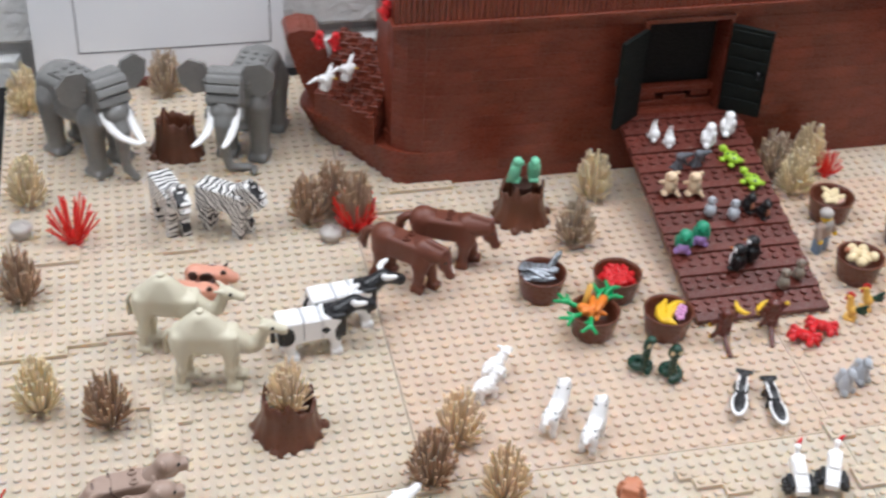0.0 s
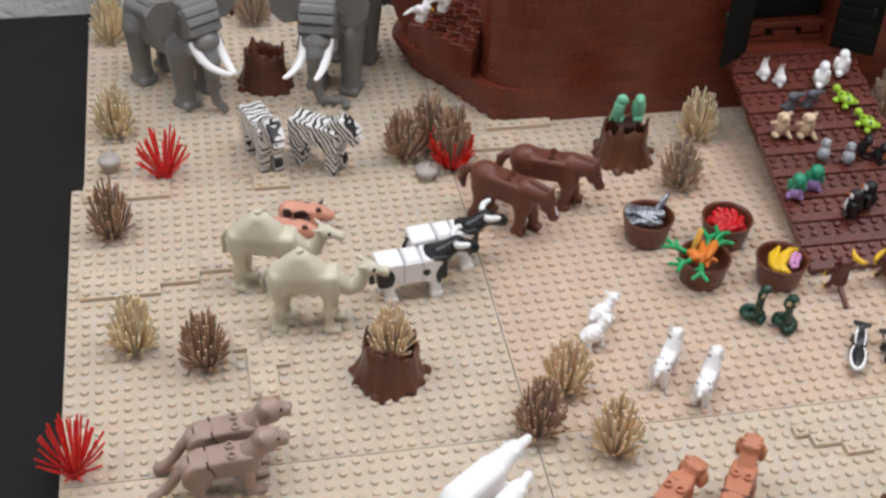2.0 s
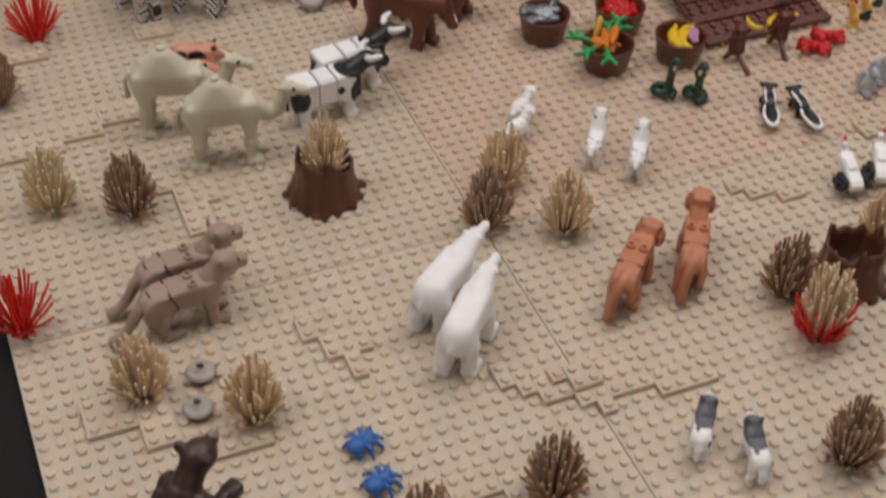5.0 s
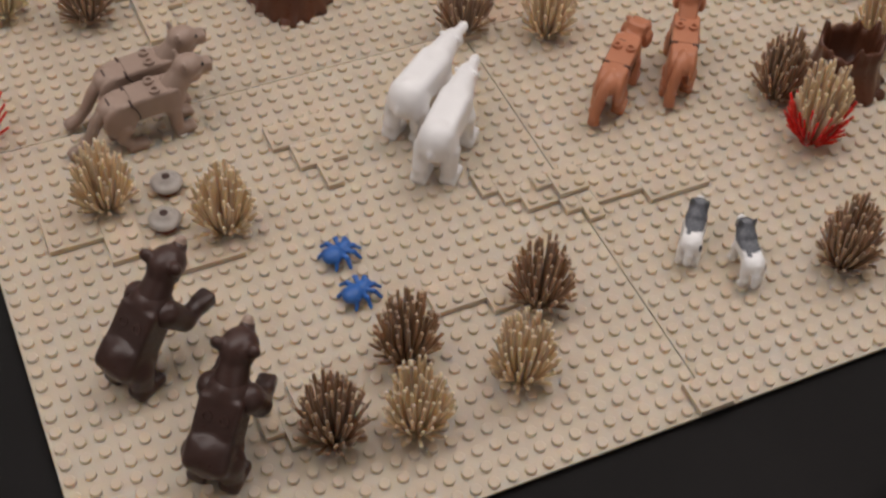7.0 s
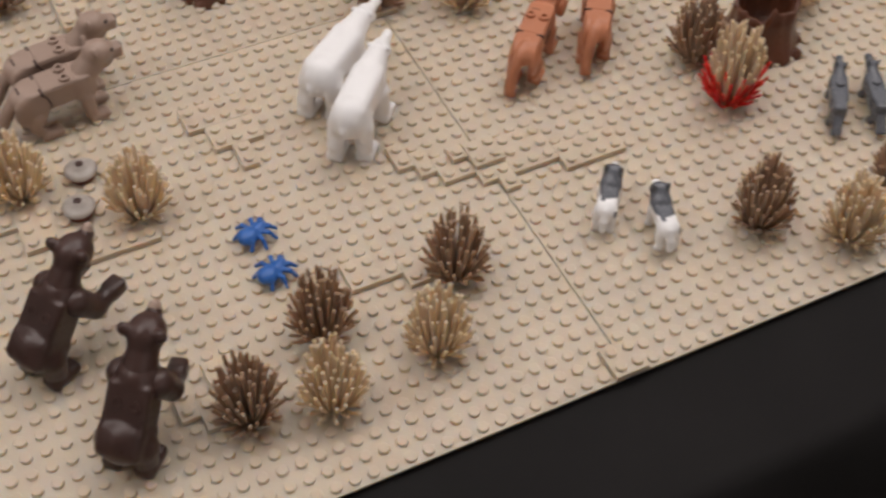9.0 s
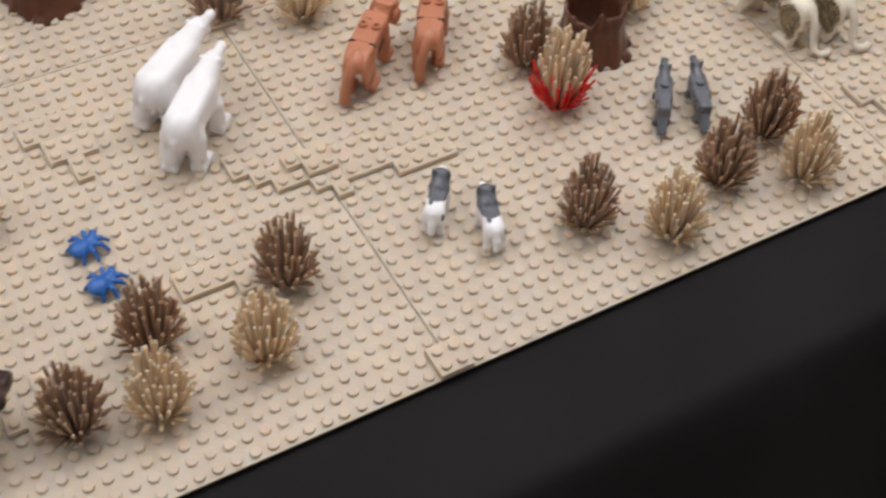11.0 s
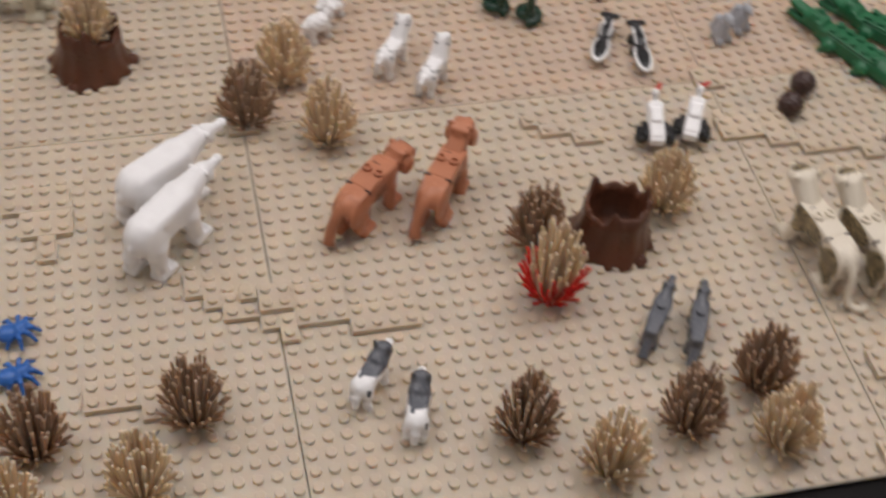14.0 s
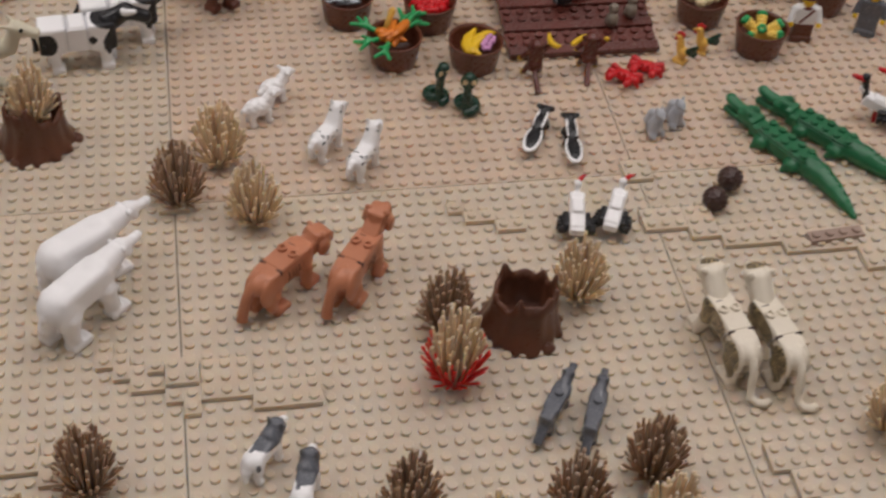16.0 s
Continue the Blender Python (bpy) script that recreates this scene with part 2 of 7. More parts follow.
def box_geo(x0, y0, z0, x1, y1, z1, c=0.04):
    """A box with chamfered vertical and top edges."""
    v = [(x0, y0, z0), (x1, y0, z0), (x1, y1, z0), (x0, y1, z0),
         (x0, y0, z1 - c), (x1, y0, z1 - c), (x1, y1, z1 - c), (x0, y1, z1 - c),
         (x0 + c, y0 + c, z1), (x1 - c, y0 + c, z1), (x1 - c, y1 - c, z1), (x0 + c, y1 - c, z1)]
    f = [(3, 2, 1, 0), (8, 9, 10, 11)]
    for a in range(4):
        b = (a + 1) % 4
        f += [(a, b, b + 4, a + 4), (a + 4, b + 4, b + 8, a + 8)]
    return v, f


def join_geo(parts):
    v, f = [], []
    for pv, pf in parts:
        o = len(v)
        v += pv
        f += [tuple(i + o for i in q) for q in pf]
    return v, f


def stud_geo(x, y, z, n=12, r=0.30, h=0.21):
    v, f = [], []
    for rr, zz in ((r, z), (r, z + h - 0.035), (r - 0.035, z + h)):
        for k in range(n):
            a = 2 * math.pi * (k + 0.5) / n
            v.append((x + rr * math.cos(a), y + rr * math.sin(a), zz))
    for lv in (0, n):
        for k in range(n):
            j = (k + 1) % n
            f.append((lv + k, lv + j, lv + n + j, lv + n + k))
    f.append(tuple(range(2 * n, 3 * n)))
    return v, f


def plate_mesh(name, nx, ny, h, mats, skip=None, n=12, studs=True, g=0.035, slab_too=True):
    """A plate nx by ny studs, its front left corner at the origin, top at z = h."""
    parts = [box_geo(g, g, 0, nx - g, ny - g, h, 0.02)] if slab_too else []
    if studs:
        for i in range(nx):
            for j in range(ny):
                if skip and skip(i, j):
                    continue
                parts.append(stud_geo(i + 0.5, j + 0.5, h, n))
    v, f = join_geo(parts)
    me = mesh_of(name, v, f, mats)
    me.polygons.foreach_set("use_smooth", [len(p.vertices) == 4 and (k > 9 or not slab_too) for k, p in enumerate(me.polygons)])
    return me


def tube_geo(pts, radii, n=8, cap=True):
    """A tube through pts with a radius at each."""
    v, f = [], []
    P = [Vector(p) for p in pts]
    ref = Vector((0.13, 0.29, 0.95))
    for k, p in enumerate(P):
        d = (P[min(k + 1, len(P) - 1)] - P[max(k - 1, 0)]).normalized()
        a = d.cross(ref)
        if a.length < 1e-3:
            a = d.cross(Vector((1, 0, 0)))
        a.normalize()
        b = d.cross(a)
        for i in range(n):
            t = 2 * math.pi * i / n
            q = p + (a * math.cos(t) + b * math.sin(t)) * radii[k]
            v.append(tuple(q))
    for k in range(len(P) - 1):
        for i in range(n):
            j = (i + 1) % n
            f.append((k * n + i, k * n + j, (k + 1) * n + j, (k + 1) * n + i))
    if cap:
        f.append(tuple(range(n - 1, -1, -1)))
        f.append(tuple(range((len(P) - 1) * n, len(P) * n)))
    return v, f


def lathe_geo(profile, n=32, wob=None):
    """profile: (radius, z) from outside bottom to inside bottom."""
    v, f = [], []
    for r, z in profile:
        for k in range(n):
            a = 2 * math.pi * k / n
            rr, zz = (wob(a, r, z) if wob else (r, z))
            v.append((rr * math.cos(a), rr * math.sin(a), zz))
    for q in range(len(profile) - 1):
        for k in range(n):
            j = (k + 1) % n
            f.append((q * n + k, q * n + j, (q + 1) * n + j, (q + 1) * n + k))
    f.append(tuple(range(n - 1, -1, -1)))
    f.append(tuple(range((len(profile) - 1) * n, len(profile) * n)))
    return v, f


class Mould:
    """Rounded toy shapes: soft unions of tapered rods, ellipsoids and rounded blocks, skinned into one mesh."""

    def __init__(self, cell=0.14, soft=0.12):
        self.cell, self.soft, self.items, self.paint = cell, soft, [], []

    def rod(self, a, b, r1, r2=None, m=0):
        self.items.append(("rod", np.array(a, float), np.array(b, float), r1, r1 if r2 is None else r2, m))
        return self

    def ell(self, c, r, m=0, ry=0.0, rz=0.0):
        self.items.append(("ell", np.array(c, float), np.array(r, float), ry, rz, m))
        return self

    def block(self, c, h, r=0.15, m=0, ry=0.0, rz=0.0):
        self.items.append(("block", np.array(c, float), np.array(h, float), r, (ry, rz), m))
        return self

    def mirror(self, kind, *args, **kw):
        for s in (1, -1):
            a2 = [tuple(np.array(a) * (1, s, 1)) if isinstance(a, (tuple, list)) and n < (2 if kind == "rod" else 1) else a
                  for n, a in enumerate(args)]
            k2 = dict(kw)
            if "rz" in k2:
                k2["rz"] = k2["rz"] * s
            {"rod": self.rod, "ell": self.ell, "block": self.block}[kind](*a2, **k2)
        return self

    def spot(self, c, r, m):
        self.paint.append((np.array(c, float), np.array(r, float), m))
        return self

    @staticmethod
    def turned(p, ry, rz):
        if not ry and not rz:
            return p
        e = np.array(Euler((0, radians(ry), radians(rz))).to_matrix())
        return p @ e

    def dist(self, p, it):
        k = it[0]
        if k == "rod":
            _, a, b, r1, r2, _m = it
            ab = b - a
            t = np.clip(((p - a) @ ab) / max(ab @ ab, 1e-9), 0, 1)
            return np.linalg.norm(p - a - t[..., None] * ab, axis=-1) - (r1 + (r2 - r1) * t)
        if k == "ell":
            _, c, r, ry, rz, _m = it
            q = self.turned(p - c, ry, rz)
            k0 = np.linalg.norm(q / r, axis=-1)
            k1 = np.linalg.norm(q / (r * r), axis=-1)
            return k0 * (k0 - 1) / np.maximum(k1, 1e-6)
        _, c, h, r, (ry, rz), _m = it
        q = np.abs(self.turned(p - c, ry, rz)) - (h - r)
        return np.linalg.norm(np.maximum(q, 0), axis=-1) + np.minimum(q.max(axis=-1), 0) - r

    def mesh(self, name, mats):
        lo, hi = np.full(3, 1e9), np.full(3, -1e9)
        for it in self.items:
            if it[0] == "rod":
                r = max(it[3], it[4])
                lo, hi = np.minimum(lo, np.minimum(it[1], it[2]) - r), np.maximum(hi, np.maximum(it[1], it[2]) + r)
            else:
                r = it[2] if not (it[3] or it[4]) or it[0] == "block" and it[4] == (0, 0) else np.full(3, np.linalg.norm(it[2]))
                lo, hi = np.minimum(lo, it[1] - r), np.maximum(hi, it[1] + r)
        lo, hi = lo - 2.5 * self.cell, hi + 2.5 * self.cell
        n = np.ceil((hi - lo) / self.cell).astype(int) + 1
        ax = [lo[i] + np.arange(n[i]) * self.cell for i in range(3)]
        p = np.stack(np.meshgrid(*ax, indexing="ij"), -1)
        f = None
        for it in self.items:
            d = self.dist(p, it)
            if f is None:
                f = d
            else:
                h = np.clip(0.5 + 0.5 * (d - f) / self.soft, 0, 1)
                f = d * (1 - h) + f * h - self.soft * h * (1 - h)
        verts, quads = skin(f, lo, self.cell)
        cen = verts[quads].mean(axis=1)
        ds = np.stack([self.dist(cen, it) for it in self.items], 1)
        mi = np.array([it[-1] for it in self.items])[ds.argmin(1)]
        for c, r, m in self.paint:
            mi[np.linalg.norm((cen - c) / r, axis=1) < 1] = m
        me = bpy.data.meshes.new(name)
        me.from_pydata((verts * U).tolist(), [], quads.tolist())
        for m in mats:
            me.materials.append(m)
        me.polygons.foreach_set("material_index", mi.astype(int).tolist())
        me.polygons.foreach_set("use_smooth", [True] * len(quads))
        me.update()
        return me


def skin(f, lo, cell):
    """Surface nets: one vertex in each cell that the surface crosses."""
    s = f < 0
    n = np.array(f.shape) - 1
    acc = np.zeros((*n, 3))
    cnt = np.zeros(n)
    base = np.stack(np.meshgrid(*[np.arange(k) for k in n], indexing="ij"), -1).astype(float)
    for axis in range(3):
        o1, o2 = [a for a in range(3) if a != axis]
        for i in (0, 1):
            for j in (0, 1):
                sl0, sl1 = [slice(None)] * 3, [slice(None)] * 3
                for a, q in ((o1, i), (o2, j)):
                    sl0[a] = sl1[a] = slice(q, q + n[a])
                sl0[axis], sl1[axis] = slice(0, n[axis]), slice(1, n[axis] + 1)
                a, b = f[tuple(sl0)], f[tuple(sl1)]
                x = (a < 0) != (b < 0)
                t = np.where(x, a / np.where(x, a - b, 1), 0)
                off = np.zeros(3)
                off[o1], off[o2] = i, j
                pt = base + off
                pt[..., axis] += t
                acc += pt * x[..., None]
                cnt += x
    on = cnt > 0
    ids = np.full(n, -1)
    ids[on] = np.arange(on.sum())
    verts = lo + (acc[on] / cnt[on][:, None]) * cell
    quads = []
    for axis in range(3):
        o1, o2 = (axis + 1) % 3, (axis + 2) % 3
        sl0, sl1 = [slice(None)] * 3, [slice(None)] * 3
        sl0[axis], sl1[axis] = slice(0, -1), slice(1, None)
        x = s[tuple(sl0)] != s[tuple(sl1)]
        inside = s[tuple(sl0)]
        idx = np.argwhere(x)
        ok = (idx[:, o1] > 0) & (idx[:, o2] > 0) & (idx[:, o1] < n[o1]) & (idx[:, o2] < n[o2])
        idx = idx[ok]
        q = []
        for d1, d2 in ((1, 1), (0, 1), (0, 0), (1, 0)):
            c = idx.copy()
            c[:, o1] -= d1
            c[:, o2] -= d2
            q.append(ids[c[:, 0], c[:, 1], c[:, 2]])
        q = np.stack(q, 1)
        flip = ~inside[idx[:, 0], idx[:, 1], idx[:, 2]]
        q[flip] = q[flip][:, ::-1]
        quads.append(q)
    return verts, np.concatenate(quads)

# ---------- room ----------
def slab(name, x0, y0, z0, x1, y1, z1, mat, label="", category=""):
    me = mesh_of(name, *box_geo(x0 / U, y0 / U, z0 / U, x1 / U, y1 / U, z1 / U, 0.2), mat)
    return tagged(new(name, me), label, category, "", "structure")


WALL_Y = 0.752
slab("floor", -2.4, -2.6, -0.80, 2.6, 1.1, -0.75, M_FLOOR, "brown vinyl floor of the hall", "floor")
slab("ceiling", -2.4, -2.6, 1.66, 2.6, 1.1, 1.71, M_CEIL, "off-white tiled ceiling", "ceiling")
slab("wall_west", -2.45, -2.6, -0.75, -2.35, 0.9, 1.66, M_PLASTER, "plain painted wall", "wall")
slab("wall_east", 2.55, -2.6, -0.75, 2.65, 0.9, 1.66, M_PLASTER, "plain painted wall", "wall")
slab("wall_south", -2.35, -2.65, -0.75, 2.55, -2.55, 1.66, M_PLASTER, "plain painted wall", "wall")
wall_n = slab("wall_north", -2.35, WALL_Y + 0.012, -0.75, 2.55, 0.95, 1.66, M_MORTAR,
              "white-painted concrete block wall", "wall")

# lamp housings on the ceiling, unseen; the last goes with the added fill
for lx, ly in ((0.75, 0.42), (-0.85, 0.42), (0.3, -1.9)):
    fx = thing("ceiling_light", "white fluorescent ceiling light with a flat diffuser, placed out of view", "lamp", lx / U, ly / U, 1.6 / U,
               group="ceiling lights")
    put("housing", mesh_of("housing", *box_geo(-77, -58, 0, 77, 58, 6.8, 1), M_WHITE), fx)

# ---------- table ----------
table = thing("table", "long display table covered by a plain black cloth", "table", 0, 0, 0)


def cloth_geo():
    x0, x1, y0, y1, zt, zb = -150, 150, -6.4, 93.6, TABLE_Z / U, -88
    v, f = [], []
    nx = 160
    rows = [(y1, zt, 0), (40, zt, 0), (y0 - 0.2, zt, 0), (y0 - 1.2, zt - 0.7, 0), (y0 - 1.6, zt - 8, 0.3), (y0 - 2.5, zt - 40, 1.6), (y0 - 3, zb, 2.6)]
    for y, z, amp in rows:
        for i in range(nx + 1):
            x = x0 + (x1 - x0) * i / nx
            w = math.sin(x * 0.27 + 0.6 * math.sin(x * 0.11)) * amp
            v.append((x, y + w, z))
    for r in range(len(rows) - 1):
        for i in range(nx):
            a = r * (nx + 1) + i
            f.append((a + 1, a, a + nx + 1, a + nx + 2))
    return v, f


put("tablecloth", mesh_of("tablecloth", *cloth_geo(), M_CLOTH, True), table)
put("tabletop", mesh_of("tabletop", *box_geo(-149, -5.8, -4.0, 149, 93, TABLE_Z / U - 0.1), M_FLOOR), table)
for lx in (-140, 0, 140):
    for ly in (0, 86):
        put("leg", mesh_of("leg", *box_geo(lx - 2, ly - 2, -93.7, lx + 2, ly + 2, -4.0), M_GREY_DARK), table)

# ---------- baseplates ----------
PH = 0.4  # plate height in studs
TOP_T = 0.12
BASES = [(-32, 0, 32, 32, 0), (0, 0, 32, 32, 0), (32, 0, 32, 32, 0), (-32, 32, 32, 32, 0), (0, 32, 32, 32, 1),
         (32, 32, 32, 32, 1), (-31, 64, 31, 27, 0), (0, 64, 32, 27, 0), (32, 64, 32, 27, 0)]
base_meshes = {}
for bx, by, nx, ny, pink in BASES:
    key = (nx, ny, pink)
    if key not in base_meshes:
        mat = M_SAND_PINK if pink else M_SAND
        base_meshes[key] = (plate_mesh("plate", nx, ny, TOP_T, mat, studs=False), plate_mesh("stud_grid", nx, ny, TOP_T, mat, slab_too=False))
    bp = thing("baseplate", "square sand-coloured studded baseplate on the black cloth", "baseplate", bx, by, -TOP_T, group="baseplates")
    put("plate", base_meshes[key][0], bp)
    put("stud_grid", base_meshes[key][1], bp)["kind"] = "stuff"

# loose plates lying on the baseplates as low ledges
PATCH = [(-5, 18, -4, 20), (-4, 17, -3, 19), (-3, 16, -1, 18), (-1, 15, 0, 18), (0, 14, 1, 18), (1, 15, 4, 18), (4, 14, 8, 16),
         (-1, 0, 1, 2), (31, 0, 33, 2), (31, 31, 33, 33), (-1, 31, 1, 33),
         (-15, 26, -11, 28), (-14, 24, -11, 26), (-13, 22, -12, 24),
         (-29, 23, -26, 26), (-26, 21, -24, 25), (-24, 19, -19, 21),
         (-20, 8, -18, 10), (-22, 7, -21, 9), (-21, 6, -20, 8), (-11, 11, -8, 13), (-8, 10, -5, 12),
         (-31, 50, -25, 53), (-25, 51, -22, 53), (-22, 52, -19, 54), (-31, 62, -27, 64), (-27, 62, -24, 64),
         (-20, 43, -18, 45), (-19, 41, -16, 43), (-19, 38, -17, 41),
         (4, 68, 10, 69), (2, 65, 6, 67), (18, 29, 19, 30), (19, 28, 21, 29), (21, 27, 23, 28),
         (31, 26, 34, 28), (34, 25, 36, 28), (36, 24, 40, 26), (40, 23, 42, 26), (42, 23, 45, 25), (45, 21, 48, 25),
         (33, 6, 35, 8), (34, 4, 36, 6), (35, 2, 37, 4), (-17, 62, -14, 64)]
patch_meshes = {}
for x0, y0, x1, y1 in PATCH:
    key = (x1 - x0, y1 - y0)
    if key not in patch_meshes:
        patch_meshes[key] = plate_mesh("loose_plate", *key, PH, M_SAND_PLATE, g=0.006)
    solo("loose_plate", patch_meshes[key], "small sand-coloured studded plate pressed on the baseplate", "plate", x0, y0, 0.0,
         group="loose sand plates")
for x0, y0, nx, ny in ((-1, 16, 2, 2), (-2, 17, 1, 1)):
    solo("loose_plate", plate_mesh("loose_plate", nx, ny, PH, M_SAND_PLATE),
         "small sand-coloured plate stacked on other plates", "plate", x0, y0, PH, group="loose sand plates")
solo("brown_plate", plate_mesh("brown_plate", 4, 1, PH, M_GREY_WARM), "greyish brown four-stud plate lying on sand plates", "plate",
     41.75, 23.35, PH, 4)

# ---------- dry grass tufts ----------
# tiers of stems: tip radius, tip height, count, foot radius
TIERS = [(0.38, 4.9, 5, 0.22), (0.66, 4.8, 10, 0.32), (0.99, 4.4, 15, 0.42), (1.3, 3.85, 18, 0.50), (1.56, 3.1, 19, 0.56), (1.77, 2.3, 18, 0.6), (1.9, 1.5, 14, 0.6), (1.68, 0.9, 8, 0.6)]
RED_LOW = [(1.68, 3.4, 12, 0.6), (1.88, 2.9, 20, 0.6), (1.95, 2.2, 22, 0.62), (1.75, 1.4, 16, 0.62)]
TAN_HIGH = [(0.5, 5.8, 10, 0.3), (0.95, 5.5, 16, 0.45), (1.28, 4.95, 19, 0.55), (1.5, 4.3, 20, 0.65), (1.55, 3.7, 16, 0.7)]
RED_OPEN = [(0.6, 4.5, 6, 0.2), (1.25, 4.15, 9, 0.3), (1.8, 3.5, 10, 0.38), (2.15, 2.75, 10, 0.42), (2.3, 2.0, 9, 0.45)]
STEMS = {}


def stem_of(mat, tier):
    """A stiff round stem that leaves the foot outwards and bends up to its tip."""
    key = (mat.name, tier)
    if key not in STEMS:
        rt, zt, _n, r0 = tier
        pts = []
        for t in (0.0, 0.3, 0.6, 0.97, 1.0):
            x = r0 * (1 - t) ** 2 + (r0 + (rt - r0) * 0.6) * 2 * t * (1 - t) + rt * t * t
            z = 0.3 * (1 - t) ** 2 + (0.3 + (zt - 0.3) * 0.46) * 2 * t * (1 - t) + zt * t * t
            pts.append((x, 0, z))
        STEMS[key] = mesh_of("stem", *tube_geo(pts, [r * (0.82 if mat is M_STEM_RED else 1.0) for r in (0.08, 0.10, 0.105, 0.10, 0.088)], 6), mat, True)
    return STEMS[key]


tuft_base = {}
def tuft(x, y, mat, label, z=0.0, size=1.0, low=None, seed=0, open_form=False):
    """A grass tuft of stiff round stems in tiers on a short round foot. low: another colour for the lower tiers."""
    rnd = random.Random(seed * 77 + int(x * 10) + int(y * 10))
    t = thing("grass_tuft", label, "plant", x, y, z, rnd.uniform(0, 90), group="grass tufts")
    foot = low or mat
    if foot.name not in tuft_base:
        tuft_base[foot.name] = mesh_of("foot", *lathe_geo([(0.75, 0), (0.75, 0.35), (0.6, 0.5), (0.5, 1.0), (0.02, 1.02)], 12), foot, False)
    put("foot", tuft_base[foot.name], t, s=size)
    rows = [(mat, r) for r in (RED_OPEN if open_form else TAN_HIGH if low else TIERS)] + ([(low, r) for r in RED_LOW] if low else [])
    lean, way = rnd.uniform(0, 0.05), rnd.uniform(0, 6.28)
    for m, tier in rows:
        n = tier[2]
        a0 = rnd.uniform(0, 6.28)
        for i in range(n):
            a = a0 + 2 * math.pi * (i + rnd.uniform(-0.28, 0.28)) / n
            k = rnd.uniform(0.84, 1.1) + lean * math.cos(a - way)
            o = put("stem", stem_of(m, tier), t)
            o.matrix_basis = Matrix.Rotation(a, 4, "Z") @ Matrix.Rotation(radians(rnd.uniform(-3.5, 3.5)), 4, "X") @ \
                Matrix.Diagonal((size * rnd.uniform(0.9, 1.08), size, size * k, 1))
    return t


L_DARK = "dark brown toy grass tuft of stiff round stems"
L_TAN = "golden tan toy grass tuft of stiff round stems"
L_PALE = "pale sand-coloured toy grass tuft on the baseplate"
L_GREY = "greyish brown toy grass tuft on the baseplate"
L_RED = "bright red toy plant of stiff pointed stems"
L_MIX = "toy tuft with tan stems above a red lower ring"
D, T_, P_, G_, R_ = M_STEM_DARK, M_STEM_TAN, M_STEM_PALE, M_STEM_GREY, M_STEM_RED
for i, (x, y, m, lab) in enumerate([
        (-5.3, 9.9, D, L_DARK), (-13.5, 9.2, D, L_DARK), (-8.4, 5.8, T_, L_TAN), (-18.8, 6.0, D, L_DARK), (-14.7, 5.0, T_, L_TAN),
        (-25.2, 25.5, T_, L_TAN), (-19.5, 21.4, T_, L_TAN), (11.9, 5.9, D, L_DARK), (15.9, 2.8, T_, L_TAN), (21.0, 4.9, D, L_DARK),
        (26.0, 6.9, D, L_DARK), (25.8, 2.9, T_, L_TAN), (16.1, 19.2, D, L_DARK), (25.0, 21.0, T_, L_TAN), (41.2, 8.3, T_, L_TAN),
        (-27.0, 44.4, P_, L_PALE), (-22.0, 42.1, D, L_DARK), (0.3, 32.2, D, L_DARK), (3.2, 36.0, T_, L_TAN), (5.2, 29.9, T_, L_TAN),
        (-15.1, 89.2, G_, L_GREY), (-28.9, 87.4, P_, L_PALE), (-28.3, 71.6, P_, L_PALE), (-28.6, 57.9, D, L_DARK),
        (-3.9, 65.1, D, L_DARK), (22.6, 64.8, P_, L_PALE), (18.8, 58.0, G_, L_GREY), (40.9, 65.6, G_, L_GREY), (44.8, 66.3, P_, L_PALE),
        (41.9, 62.6, P_, L_PALE)]):
    tuft(x, y, m, lab, seed=i)
for i, (x, y) in enumerate([(-24.4, 65.3), (-31.0, 33.3)]):
    tuft(x, y, R_, L_RED, seed=90 + i, open_form=True)
tuft(15.9, 15.0, T_, L_MIX, low=R_, seed=70)
tuft(0.0, 63.4, D, "toy tuft with brown stems above a red lower ring", low=R_, seed=71)
tuft(-1.6, 66.6, D, L_DARK, seed=72)
tuft(46.3, 64.8, R_, L_RED, seed=73, open_form=True, size=0.62)

